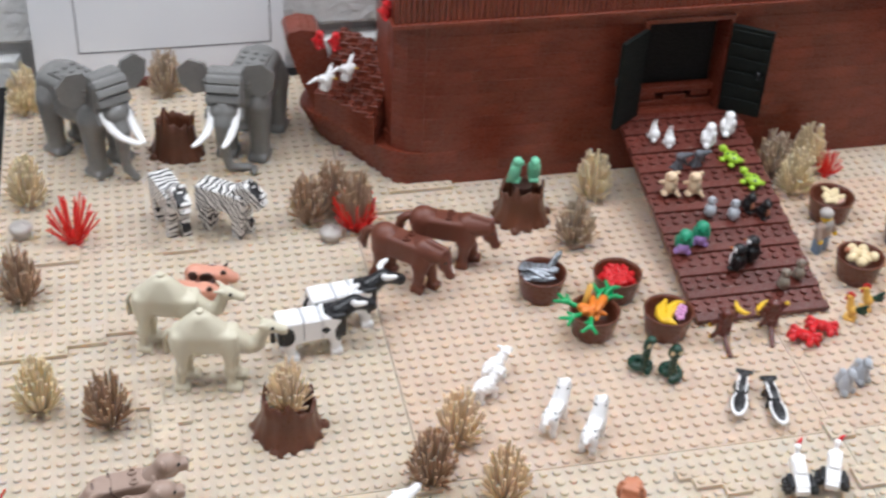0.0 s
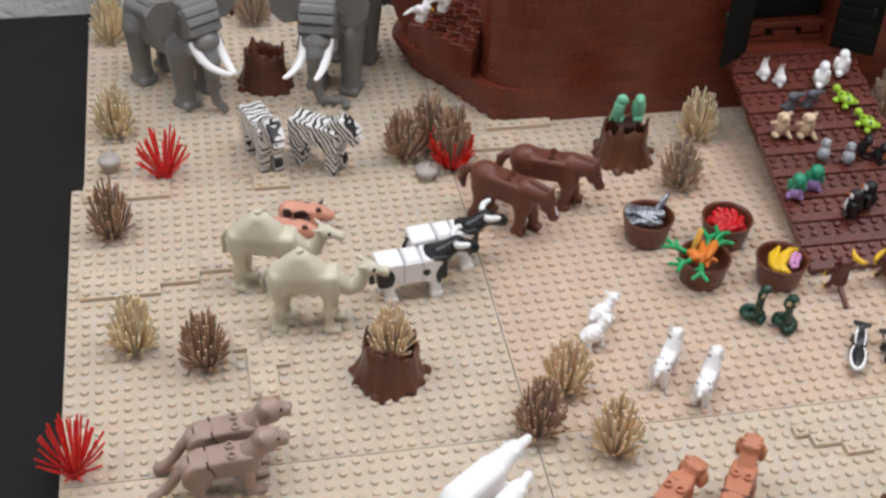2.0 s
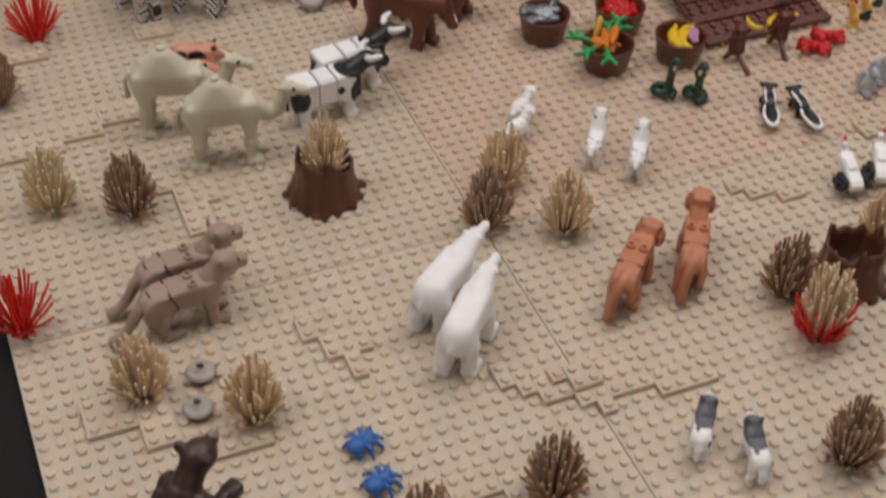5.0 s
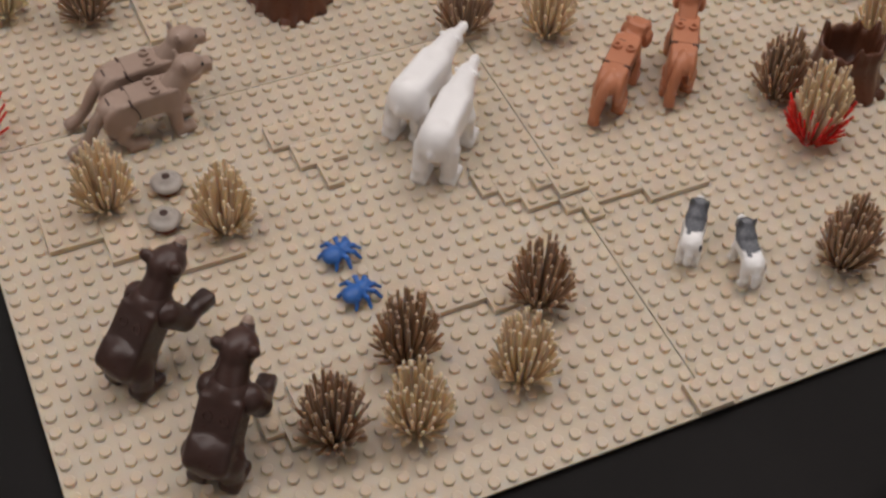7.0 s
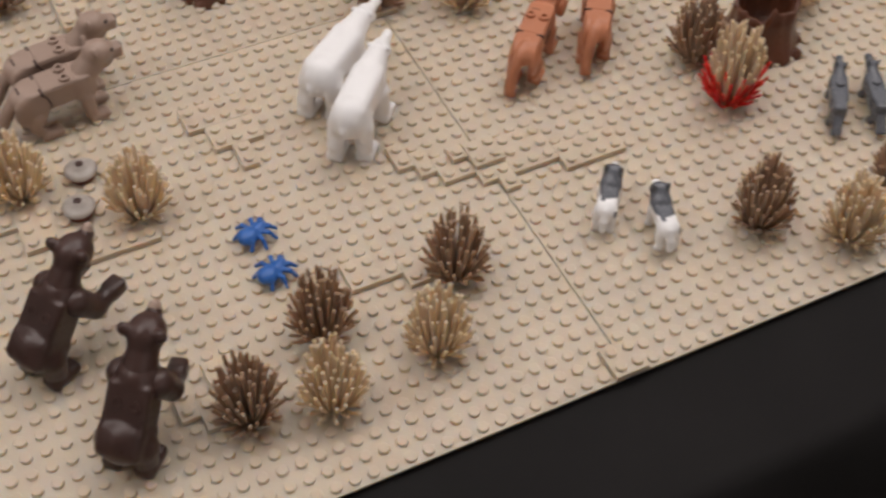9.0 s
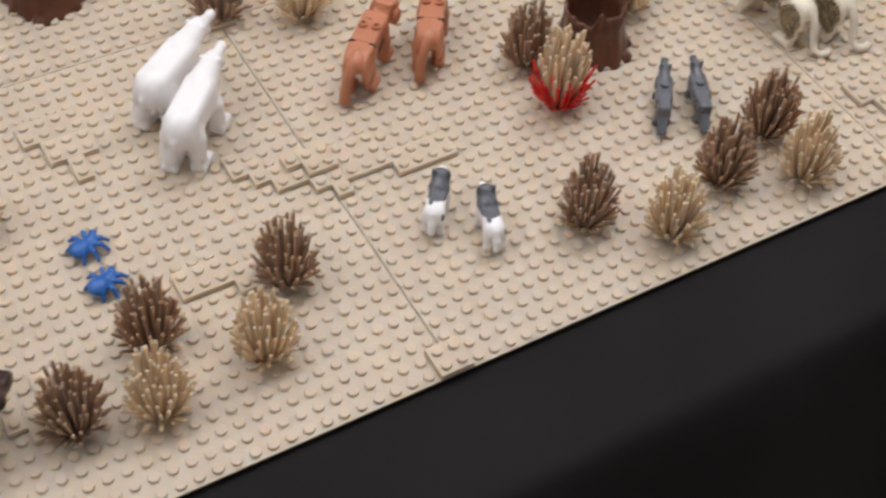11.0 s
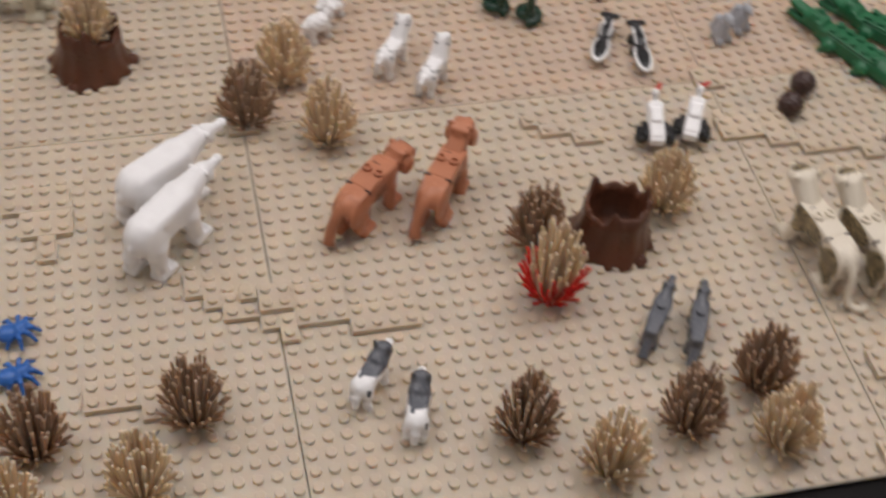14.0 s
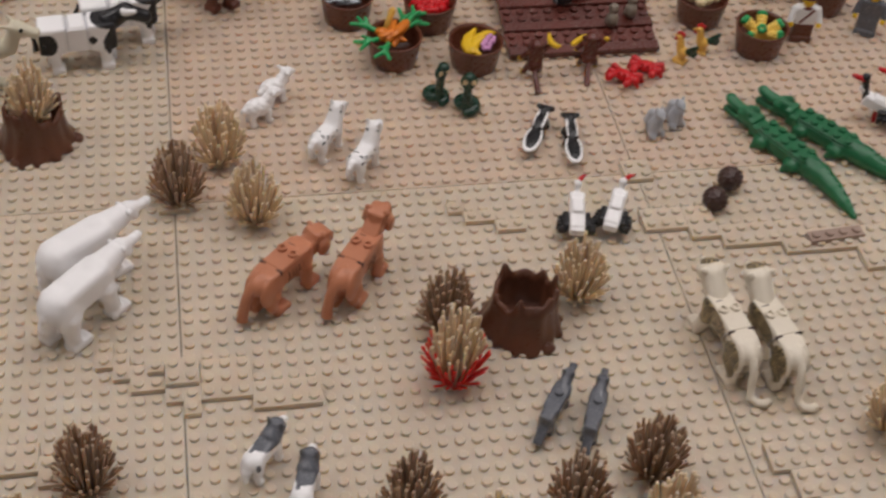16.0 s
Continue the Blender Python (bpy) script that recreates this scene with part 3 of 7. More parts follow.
# ---------- stumps ----------
def stump_mesh(seed):
    """A hollow stump with a torn rim, flaring roots and round root knobs."""
    ph = seed * 1.7

    def wob(a, r, z):
        root = (max(0, math.cos(a * 2.5 + ph)) ** 3 + max(0, math.cos(a + ph * 2)) ** 6) * max(0, 1 - z / 1.7) * 0.34
        flute = (0.035 * math.sin(7 * a + ph) + 0.03 * math.sin(13 * a + 2 * ph)) * (1 if r > 1.0 else 0.3)
        zz = z
        if z > 2.9:
            zz = z - 0.25 + 0.75 * max(0, math.cos(a + ph * 1.3)) ** 2 + 0.95 * max(0, math.cos(3 * a + ph * 3)) ** 9 + 0.4 * max(0, math.cos(5 * a + 1)) ** 5 + 0.1 * math.sin(11 * a)
        if z < 0.3:
            r = r + 0.16 * math.sin(13 * a + ph) + 0.06 * math.sin(23 * a)
        return r + root + flute, zz
    prof = [(2.55, 0), (2.56, 0.22), (2.42, 0.45), (2.24, 0.9), (2.08, 1.6), (2.0, 2.4), (2.0, 3.1), (1.76, 3.1), (1.68, 2.3), (1.6, 0.5)]
    bits = [lathe_geo(prof, 84, wob)]
    for k in range(3):
        a = ph + 0.4 + k * 2.1
        v, f = lathe_geo([(0.5, 0), (0.5, 0.2), (0.4, 0.36), (0.24, 0.42), (0.22, 0.47), (0.13, 0.47), (0.1, 0.4), (0.02, 0.4)], 16)
        bits.append(([(x + 2.55 * math.cos(a), y + 2.55 * math.sin(a), z) for x, y, z in v], f))
    return mesh_of("tree_stump", *join_geo(bits), M_STUMP, True)


for i, (x, y, rz) in enumerate([(-9.0, 39.2, 0), (20.9, 19.0, 200), (15.1, 62.9, -70), (-14.8, 78.3, 30)]):
    stump = solo("tree_stump", stump_mesh(i + 1), "hollow dark brown toy tree stump with jagged rim", "tree stump", x, y, 0.0, rz, "tree stumps")
    if i == 3:
        stump.scale = (0.92, 0.92, 1.12)
    if i == 0:
        tuft(x, y, T_, "tan toy grass tuft growing out of a stump", z=2.1, size=0.9, seed=50)
        solo("stump_core", mesh_of("stump_core", *lathe_geo([(1.25, 0.5), (1.25, 2.15), (0.1, 2.15)], 16), M_STUMP), "brown round brick inside the stump", "brick", x, y)

# speckled round stones
for x, y, z in ((-28.8, 66.4, 0.4), (-2.4, 62.1, 0.0)):
    st = thing("round_brick", "speckled grey round brick with a rounded top", "brick", x, y, z, group="round bricks")
    v, f = lathe_geo([(0.75, 0), (0.78, 0.5), (0.95, 0.55), (0.98, 0.85), (0.8, 1.12), (0.3, 1.16), (0.28, 1.34), (0.05, 1.34)], 28)
    put("body", mesh_of("body", v, f, M_STONE, True), st)
for x, y in ((-21.6, 25.6), (-22.5, 22.9)):
    st = thing("dome_brick", "glossy grey round dish on a stud", "brick", x, y, 0.0, group="dome bricks")
    v, f = lathe_geo([(0.4, 0), (0.45, 0.35), (0.92, 0.5), (0.95, 0.6), (0.7, 0.78), (0.34, 0.86), (0.3, 1.06), (0.2, 1.06), (0.17, 0.95), (0.02, 0.95)], 28)
    put("body", mesh_of("body", v, f, M_STONE, True), st)
    put("stud_hole", mesh_of("stud_hole", *lathe_geo([(0.24, 1.0), (0.24, 1.08), (0.02, 1.08)], 16), M_BEAR), st, label="dark hollow stud centre")
    put("base", mesh_of("base", *lathe_geo([(0.7, 0.0), (0.7, 0.36), (0.05, 0.37)], 20), M_BROWN), st, label="reddish brown round base")

# ---------- half barrels ----------
def staves(a, r, z):
    return r - (0.035 * max(0, math.cos(11 * a)) ** 6 if r > 1.0 and z < 1.95 else 0), z


barrel_me = mesh_of("barrel", *lathe_geo([(1.42, 0), (1.5, 0.1), (1.66, 1.0), (1.78, 1.8), (1.83, 2.0), (1.86, 2.15), (1.72, 2.15), (1.66, 1.9), (1.5, 0.7)], 88, staves), M_BARREL, True)
BARRELS = {"fish": (13.9, 51.7), "berries": (20.2, 50.6), "carrots": (16.8, 46.2), "bananas": (22.8, 45.2), "bread": (43.5, 58.4),
           "eggs": (42.0, 49.5), "corn": (45.5, 45.2), "apples": (48.6, 53.3), "leaves": (52.8, 50.4)}
for what, (x, y) in BARRELS.items():
    solo("half_barrel", barrel_me, "reddish brown toy half barrel on the baseplate", "barrel", x, y, 0.0, group="half barrels").scale = (1.12, 1.12, 1.12)

# ---------- ark ----------
ark = thing("ark", "large reddish brown toy ship of bricks with an open door", "ship", 0, 0, 0)
HY = 69.0          # front face of the hull
CH = 1.2           # height of a course
NC = 14            # courses up to the gunwale
DX0, DX1, DZ0, DZ1 = 27.6, 35.4, 6.0, 15.6
XE = 64.0
brick_cache = {}


def brick_of(w, d, h):
    key = (round(w, 2), round(d, 2), round(h, 2))
    if key not in brick_cache:
        g = 0.008
        v, f = box_geo(g, g, g, key[0] - g, key[1] - g, key[2] - g, 0.016)
        brick_cache[key] = mesh_of("brick", v, f, M_BROWN)
    return brick_cache[key]


hull = new("hull", mesh_of("hull", *join_geo([
    box_geo(6.2, HY + 0.9, 0, DX0, 88, NC * CH), box_geo(DX1, HY + 0.9, 0, XE, 88, NC * CH),
    box_geo(DX0, HY + 0.9, 0, DX1, 88, DZ0), box_geo(DX0, HY + 0.9, DZ1, DX1, 88, NC * CH),
    box_geo(DX0, 86, DZ0, DX1, 88, DZ1)]), M_BROWN))
hull.parent = ark


# straight side, course by course
rb = random.Random(5)
for c in range(NC):
    z = c * CH
    x = 9.0 - (1.5 if c % 2 else 0)
    while x < XE - 0.3:
        w = rb.choice((4, 4, 6, 3, 8))
        w = min(w, XE - x)
        mid0, mid1 = x, x + w
        hit = z + CH > DZ0 and z < DZ1 and mid1 > DX0 and mid0 < DX1
        if hit:
            if mid0 < DX0 - 0.3:
                put("brick", brick_of(DX0 - mid0, 0.9, CH), hull, mid0, HY + rb.uniform(-0.015, 0.015), z)
            if mid1 > DX1 + 0.3:
                put("brick", brick_of(mid1 - DX1, 0.9, CH), hull, DX1, HY + rb.uniform(-0.015, 0.015), z)
        else:
            put("brick", brick_of(w, 0.9, CH), hull, x, HY + rb.uniform(-0.015, 0.015), z)
        x += w
# rounded shoulder between side and bow
for c in range(NC):
    z = c * CH
    path = [Vector((9.0 - (1.5 if c % 2 else 0), HY)), Vector((7.2, HY + 0.15)), Vector((5.6, HY + 0.7)), Vector((4.5, HY + 1.7)), Vector((4.0, HY + 3.2))]
    if z >= 4.5:
        path = path[:4] + [Vector((4.3, HY + 3.0)), Vector((4.3, HY + 8.0))]
    for a, b in zip(path, path[1:]):
        d = b - a
        L = d.length
        ang = math.degrees(math.atan2(d.y, d.x))
        o = put("brick", brick_of(L, 0.9, CH), hull, b.x, b.y, z, rz=ang + 180)
# gunwale overhang with a row of fluted tiles
gun = new("gunwale", mesh_of("gunwale", *join_geo([box_geo(3.9, HY - 0.5, NC * CH, XE, 88.3, NC * CH + 0.4)] + [
    box_geo(4.2 + i * 0.5, HY - 0.25, NC * CH + 0.4, 4.2 + i * 0.5 + 0.4, HY + 0.6, NC * CH + 3.6, 0.06) for i in range(119)]
    + [box_geo(4.2, HY + 0.4, NC * CH + 0.4, XE, 88, NC * CH + 3.4)]), M_BROWN))
gun.parent = ark
# lower bow: thin curved plates, each reaching further forward than the one below
def bow_plan(z):
    """Plan of one bow plate: a smooth curve through a few points of the lower hull."""
    t = min(1.0, z / 3.6)
    key = [(10.5, HY - 0.06), (7.5, HY - 0.04), (5.4, HY + 0.5), (4.3 - 0.5 * t, HY + 1.6 - 0.3 * t), (3.2 - 0.7 * t, HY + 3.6 - 0.5 * t), (2.0 - 1.1 * t, HY + 5.7 - 0.5 * t),
           (0.7 - 1.7 * t, HY + 7.6 - 0.3 * t), (-0.6 - 1.8 * t, HY + 9.4), (-1.0 - 1.8 * t, HY + 11.5), (0.0, HY + 15), (7.5, HY + 17)]
    pts = [key[0]]
    for k in range(1, len(key) - 2):
        p0, p1, p2, p3 = (Vector(key[k + d]) for d in (-1, 0, 1, 2))
        for i in range(5):
            u = i / 5
            pts.append(tuple(0.5 * (2 * p1 + (p2 - p0) * u + (2 * p0 - 5 * p1 + 4 * p2 - p3) * u * u + (3 * p1 - p0 - 3 * p2 + p3) * u ** 3)))
    return pts + key[-2:]


for c in range(9):
    z0 = c * 0.4
    pl = bow_plan(z0)
    n = len(pl)
    v = [(x, y, z0 + 0.012) for x, y in pl] + [(x, y, z0 + 0.4) for x, y in pl]
    f = [tuple(range(n)), tuple(range(2 * n - 1, n - 1, -1))] + [((k + 1) % n, k, k + n, (k + 1) % n + n) for k in range(n)]
    put("bow_plate", mesh_of("bow_plate", v, f, M_BROWN), ark)
# stem board, a thick curved slab at the bow
sv, sf = [], []
prof = [(2.6, 0.0), (1.2, 0.9), (-0.4, 2.4), (-1.6, 4.2), (-2.6, 6.4), (-3.4, 8.8), (-3.9, 10.5), (-4.1, 11.4), (-3.8, 11.9), (-2.6, 12.2), (-1.2, 11.9)]
inner = [(5.0, 0.0), (4.2, 1.0), (2.6, 2.6), (1.4, 4.4), (0.6, 6.4), (0.0, 8.8), (-0.4, 10.3), (-0.6, 11.0), (-0.8, 11.4), (-0.9, 11.6), (-1.0, 11.8)]
for side in (78.2, 81.6):
    sv += [(x, side, z) for x, z in prof] + [(x, side, z) for x, z in inner]
n = len(prof)
for k in range(n - 1):
    sf += [(k, k + 1, n + k + 1, n + k), (2 * n + k + 1, 2 * n + k, 3 * n + k, 3 * n + k + 1),
           (k + 1, k, 2 * n + k, 2 * n + k + 1), (n + k, n + k + 1, 3 * n + k + 1, 3 * n + k)]
sf += [(0, n, 3 * n, 2 * n), (n - 1, 3 * n - 1, 4 * n - 1, 2 * n - 1)]
put("stem_board", mesh_of("stem_board", sv, sf, M_BROWN), ark)
# stepped bow columns with a stud on each
bow_bricks = {}
for k in range(9):
    t = k / 8
    x, y = 2.85 - 3.9 * t, HY + 2.75 + 6.0 * t
    for q in range(8):
        top = round(3.0 + 0.5 * q - 0.08 * k + (0.2 if (k + q) % 2 else 0), 2)
        if top not in bow_bricks:
            bow_bricks[top] = mesh_of("bow_brick", *join_geo([box_geo(-0.42, -0.47, 0, 0.42, 0.47, top, 0.06), stud_geo(0, 0, top)]), M_BROWN)
        put("bow_brick", bow_bricks[top], ark, x + 0.44 * q, y + 0.68 * q, 3.55, rz=-24)
# door frame
for nm, b in (("jamb", (DX0 - 0.45, HY - 0.25, DZ0 - 0.3, DX0, HY + 0.9, DZ1 + 0.4)), ("jamb", (DX1, HY - 0.25, DZ0 - 0.3, DX1 + 0.45, HY + 0.9, DZ1 + 0.4)),
              ("lintel", (DX0, HY - 0.25, DZ1, DX1, HY + 0.9, DZ1 + 0.45)), ("sill", (DX0, HY - 0.4, DZ0 - 0.4, DX1, HY + 0.9, DZ0))):
    put(nm, mesh_of(nm, *box_geo(*b), M_BROWN), ark)
for i, (x0, x1, z0) in enumerate(((DX0, DX1, 6.05), (DX0 + 0.2, DX0 + 2.1, 6.9), (DX0 + 3.0, DX0 + 5.2, 6.6), (DX0 + 5.7, DX1 - 0.3, 6.9), (DX0, DX1, 7.5))):
    put("rail_brick", mesh_of("rail_brick", *box_geo(x0, HY + 1.2, z0, x1, HY + 2.2, z0 + 0.55), M_BROWN), ark)


# black sheet behind the opening stands in for the shade inside the ark
put("inner_panel", mesh_of("inner_panel", *box_geo(DX0 - 0.4, HY + 2.6, 6.0, DX1 + 0.4, HY + 3.0, DZ1 + 0.4), M_MATTE), ark, label="plain black panel standing in for the shaded inside of the doorway")


def door_leaf(hx, ang, w):
    leaf = put("door", mesh_of("door", *box_geo(0, -0.2, 0, w, 0.2, 8.9, 0.05), M_DOOR), ark, hx, HY - 0.3, DZ0 + 0.3, rz=ang, label="dark green-black open door leaf")
    panel = mesh_of("door_panel", *box_geo(0.25, -0.32, 0, w - 0.25, -0.19, 1.0, 0.04), M_DOOR)
    for k in range(6):
        put("door_panel", panel, leaf, 0, 0, 0.5 + k * 1.4)
    put("handle", mesh_of("handle", *box_geo(w - 0.9, -0.75, 4.1, w - 0.6, -0.3, 4.9, 0.08), M_BLACK), leaf)


door_leaf(DX0 - 0.2, 218, 3.9)
door_leaf(DX1 + 0.2, -35, 3.9)

# ---------- ramp ----------
ramp = thing("ramp", "reddish brown studded gangway sloping to the ark door", "ramp", 0, 0, 0)
RX0, RX1, RY0, RY1, RZ0, RZ1 = 25.6, 37.5, 45.4, 68.6, 0.15, 5.75
slope = math.degrees(math.atan2(RZ1 - RZ0, RY1 - RY0))
NT = 10
tl = math.hypot(RY1 - RY0, RZ1 - RZ0) / NT
for k in range(NT):
    y = RY0 + (RY1 - RY0) * k / NT
    z = RZ0 + (RZ1 - RZ0) * k / NT
    tread = [box_geo(0, 0, 0, RX1 - RX0, tl * 0.36, 0.55, 0.05)]
    strip = [box_geo(0, tl * 0.365, -0.1, RX1 - RX0, tl * 0.995, 0.3, 0.04)]
    for i in range(11):
        strip.append(stud_geo(0.5 + i * 1.09, tl * 0.53, 0.3))
        strip.append(stud_geo(0.5 + i * 1.09, tl * 0.84, 0.3))
    o = put("tread", mesh_of("tread", *join_geo(tread), M_RAMP), ramp, RX0, y, z, rx=slope)
    o = put("studded_plank", mesh_of("studded_plank", *join_geo(strip), M_RAMP), ramp, RX0, y, z, rx=slope)
def slant_geo(x0, x1, t0, t1, drop, thick):
    """A slab along the slope, from share t0 to t1 of the run."""
    pts = []
    for dz in (-drop - thick, -drop):
        for t, x in ((t0, x0), (t0, x1), (t1, x1), (t1, x0)):
            pts.append((x, RY0 + (RY1 - RY0) * t, max(0.01 - dz * 0.001, RZ0 + (RZ1 - RZ0) * t + dz)))
    return pts, [(3, 2, 1, 0), (4, 5, 6, 7), (0, 1, 5, 4), (1, 2, 6, 5), (2, 3, 7, 6), (3, 0, 4, 7)]


put("underside", mesh_of("underside", *slant_geo(RX0 + 0.1, RX1 - 0.1, 0.05, 0.99, 0.1, 0.35), M_RAMP), ramp)
for px_, pt in ((RX0 + 3.0, 0.55), (RX1 - 4.0, 0.55), (RX0 + 3.0, 0.9), (RX1 - 4.0, 0.9)):
    py_ = RY0 + (RY1 - RY0) * pt
    put("post", mesh_of("post", *box_geo(px_, py_, 0.0, px_ + 1, py_ + 1, RZ0 + (RZ1 - RZ0) * pt - 0.4, 0.05), M_RAMP), ramp)
put("landing", mesh_of("landing", *box_geo(RX0 + 1.2, RY1 - 0.6, RZ1 - 0.3, RX1 - 1.6, RY1 + 0.3, RZ1 + 0.4), M_RAMP), ramp)

# ---------- white board against the wall ----------
brd = thing("display_board", "white poster board with a thin printed border leaning on the wall", "board", -15.1, 91.3, 0, rx=-3)
put("panel", mesh_of("panel", *box_geo(-12.6, 0, 0.1, 12.4, 0.5, 50, 0.05), M_BOARD), brd)
for b in ((-8.3, -0.03, 3.9, 11.0, 0, 4.02), (-8.3, -0.03, 3.9, -8.2, 0, 40), (10.9, -0.03, 3.9, 11.0, 0, 40), (-8.3, -0.03, 39.9, 11.0, 0, 40)):
    put("printed_line", mesh_of("printed_line", *box_geo(*b, 0.001), M_INK), brd)
put("foot_strip", mesh_of("foot_strip", *box_geo(-12.6, -0.6, 0.0, 12.4, -0.02, 1.0, 0.05), M_BROWN), brd)

# ---------- toy animals, all facing +x at their own origin ----------
def spawn(name, label, x, y, rz, parts, z=0.0, group="", rx=0.0, category="toy animal", s=1.0):
    t = thing(name, label, category, x, y, z, rz, group, rx=rx)
    for p in parts:
        put(p[0], p[1], t, label=p[2] if len(p) > 2 else "", s=s)
    return t


def studs_on(x, z, dy=0.5):
    v, f = lathe_geo([(0.30, 0), (0.30, 0.19), (0.17, 0.19), (0.16, 0.01), (0.01, 0.01)], 16)
    return join_geo([([(a + x, b + s * dy, c + z) for a, b, c in v], f) for s in (1, -1)])


# elephant
def elephant_parts(trunk, inward):
    b = Mould(0.17, 0.35)
    b.block((-0.2, 0, 6.9), (3.6, 2.05, 2.2), 0.9).ell((-2.8, 0, 6.9), (2.0, 2.15, 2.7)).ell((1.9, 0, 7.3), (2.2, 2.2, 2.5))
    body = b.mesh("body", [M_GREY_ELE])
    L = Mould(0.15, 0.25)
    L.ell((0, 0, 6.6), (1.5, 0.95, 1.6)).rod((0, 0, 6.2), (0.05, 0, 2.8), 1.25, 0.95).rod((0.05, 0, 2.8), (0.2, 0, 0.75), 0.85, 0.95).block((0.25, 0, 0.42), (1.08, 0.98, 0.42), 0.3)
    for k in (-0.5, 0, 0.5):
        L.ell((1.18, k, 0.3), (0.25, 0.24, 0.28))
    leg = L.mesh("leg", [M_GREY_ELE])
    h = Mould(0.14, 0.12)
    h.block((4.2, 0, 9.4), (1.3, 1.75, 1.9), 0.3).block((5.3, 0, 8.9), (0.9, 1.6, 0.55), 0.12, ry=-20).block((5.1, 0, 9.95), (0.95, 1.6, 0.5), 0.12, ry=-28)
    h.block((4.7, 0, 10.9), (1.0, 1.6, 0.45), 0.12, ry=-30).block((4.0, 0, 11.4), (0.9, 1.55, 0.4), 0.12, ry=-12).ell((5.6, 0, 7.3), (1.2, 1.4, 1.45)).ell((4.6, 0, 7.6), (1.4, 1.6, 1.4))
    for y in (-1, 1):
        h.rod((5.2, y * 1.25, 7.0), (5.7, y * 1.35, 6.4), 0.55, 0.5)
    head = h.mesh("head", [M_GREY_ELE])
    ev = [(0, 0.7), (0.45, 1.6), (1.6, 1.75), (2.5, 0.6), (2.3, -0.95), (1.4, -1.95), (0.3, -1.5)]
    n = len(ev)
    v = [(a, -0.14, c) for a, c in ev] + [(a, 0.14, c) for a, c in ev]
    f = [tuple(range(n)), tuple(range(2 * n - 1, n - 1, -1))] + [((k + 1) % n, k, k + n, (k + 1) % n + n) for k in range(n)]
    ear = mesh_of("ear", v, f, M_GREY_ELE)
    t = Mould(0.13, 0.2)
    for a, c in zip(trunk, trunk[1:]):
        t.rod(a[:3], c[:3], a[3], c[3])
    tr = t.mesh("trunk", [M_GREY_ELE])
    tusks = []
    for s in (1, -1):
        bend = inward[0 if s > 0 else 1]
        tk = tube_geo([(5.4, 0, 7.3), (5.9, 0, 6.4), (6.6, -0.1 * s * bend, 5.5), (7.4, -0.45 * s * bend, 4.85), (8.15, -1.0 * s * bend, 4.45), (8.65, -1.45 * s * bend, 4.3), (8.85, -1.65 * s * bend, 4.35)],
                      [0.40, 0.43, 0.42, 0.38, 0.32, 0.25, 0.15], 12)
        tusks.append(mesh_of("tusk", *tk, M_WHITE, True))
    tail = mesh_of("tail", *tube_geo([(-4.6, 0, 8.0), (-5.1, 0, 6.5), (-5.0, 0, 4.6), (-5.05, 0, 3.9)], [0.3, 0.22, 0.2, 0.32], 8), M_GREY_ELE, True)
    hump = mesh_of("back_plate", *join_geo([box_geo(-2.2, -1.45, 8.8, 2.0, 1.45, 9.35, 0.08)] + [stud_geo(-1.6 + k, y, 9.35) for k in range(4) for y in (-1, 0, 1)]), M_GREY_ELE)
    return body, leg, head, ear, tr, tusks, tail, hump


ear_pin = mesh_of("ear_pin", *lathe_geo([(0.2, 0), (0.2, 0.3), (0.1, 0.32)], 10), M_GREY_ELE)


def elephant(x, y, rz, trunk, stride, label, yaw=0.0, inward=(0.0, 0.0), lift=1.7, aside=0.0):
    body, leg, head, ear, tr, tusks, tail, hump = elephant_parts(trunk, inward)
    t = spawn("toy_elephant", label, x, y, rz, [("body", body), ("tail", tail), ("back_plate", hump)], group="toy elephants")
    for k, (lx, ly) in enumerate(((2.5, 1.55), (2.5, -1.55), (-2.5, 1.55), (-2.5, -1.55))):
        put("leg", leg, t, lx + stride[k], ly, 0, 0, 0, 0)
    hd = put("head", head, t)
    swing = pose(3.0 * U, aside * U, 0) @ pose(0, 0, 0, 0, 0, yaw) @ pose(-3.0 * U, 0, 0)
    hd.matrix_basis = pose(0, 0, lift * U) @ swing @ Matrix.Diagonal((1, 1, 0.82, 1))
    for s in (1, -1):
        put("ear", ear, hd, 4.2, 1.4 * s, 10.6, 0, 0, 98 * s, s=1.25)
        for k in (0.0, -0.7):
            put("ear_pin", ear_pin, hd, 4.15, 2.0 * s, 10.3 + k, 0, 90, 14 * s)
        put("tusk", tusks[0 if s > 0 else 1], hd, 0.1, 1.35 * s, 0.4, 0, 0, -2.5 * s, label="smooth white curved tusk")
    put("trunk", tr, t).matrix_basis = swing
    t.scale = (1.0, 1.0, 0.92)


elephant(-23.2, 79.3, -50, [(5.6, 0, 7.4, 1.0), (6.4, 0, 6.0, 0.85), (6.6, 0.0, 4.2, 0.62), (6.3, 0.1, 2.6, 0.5), (6.5, 0.3, 1.3, 0.42), (7.1, 0.7, 0.55, 0.36)],
         (0.2, 0.9, -0.2, 0.1), "grey toy elephant with white tusks and a lowered trunk", -12, (0.0, 1.0))
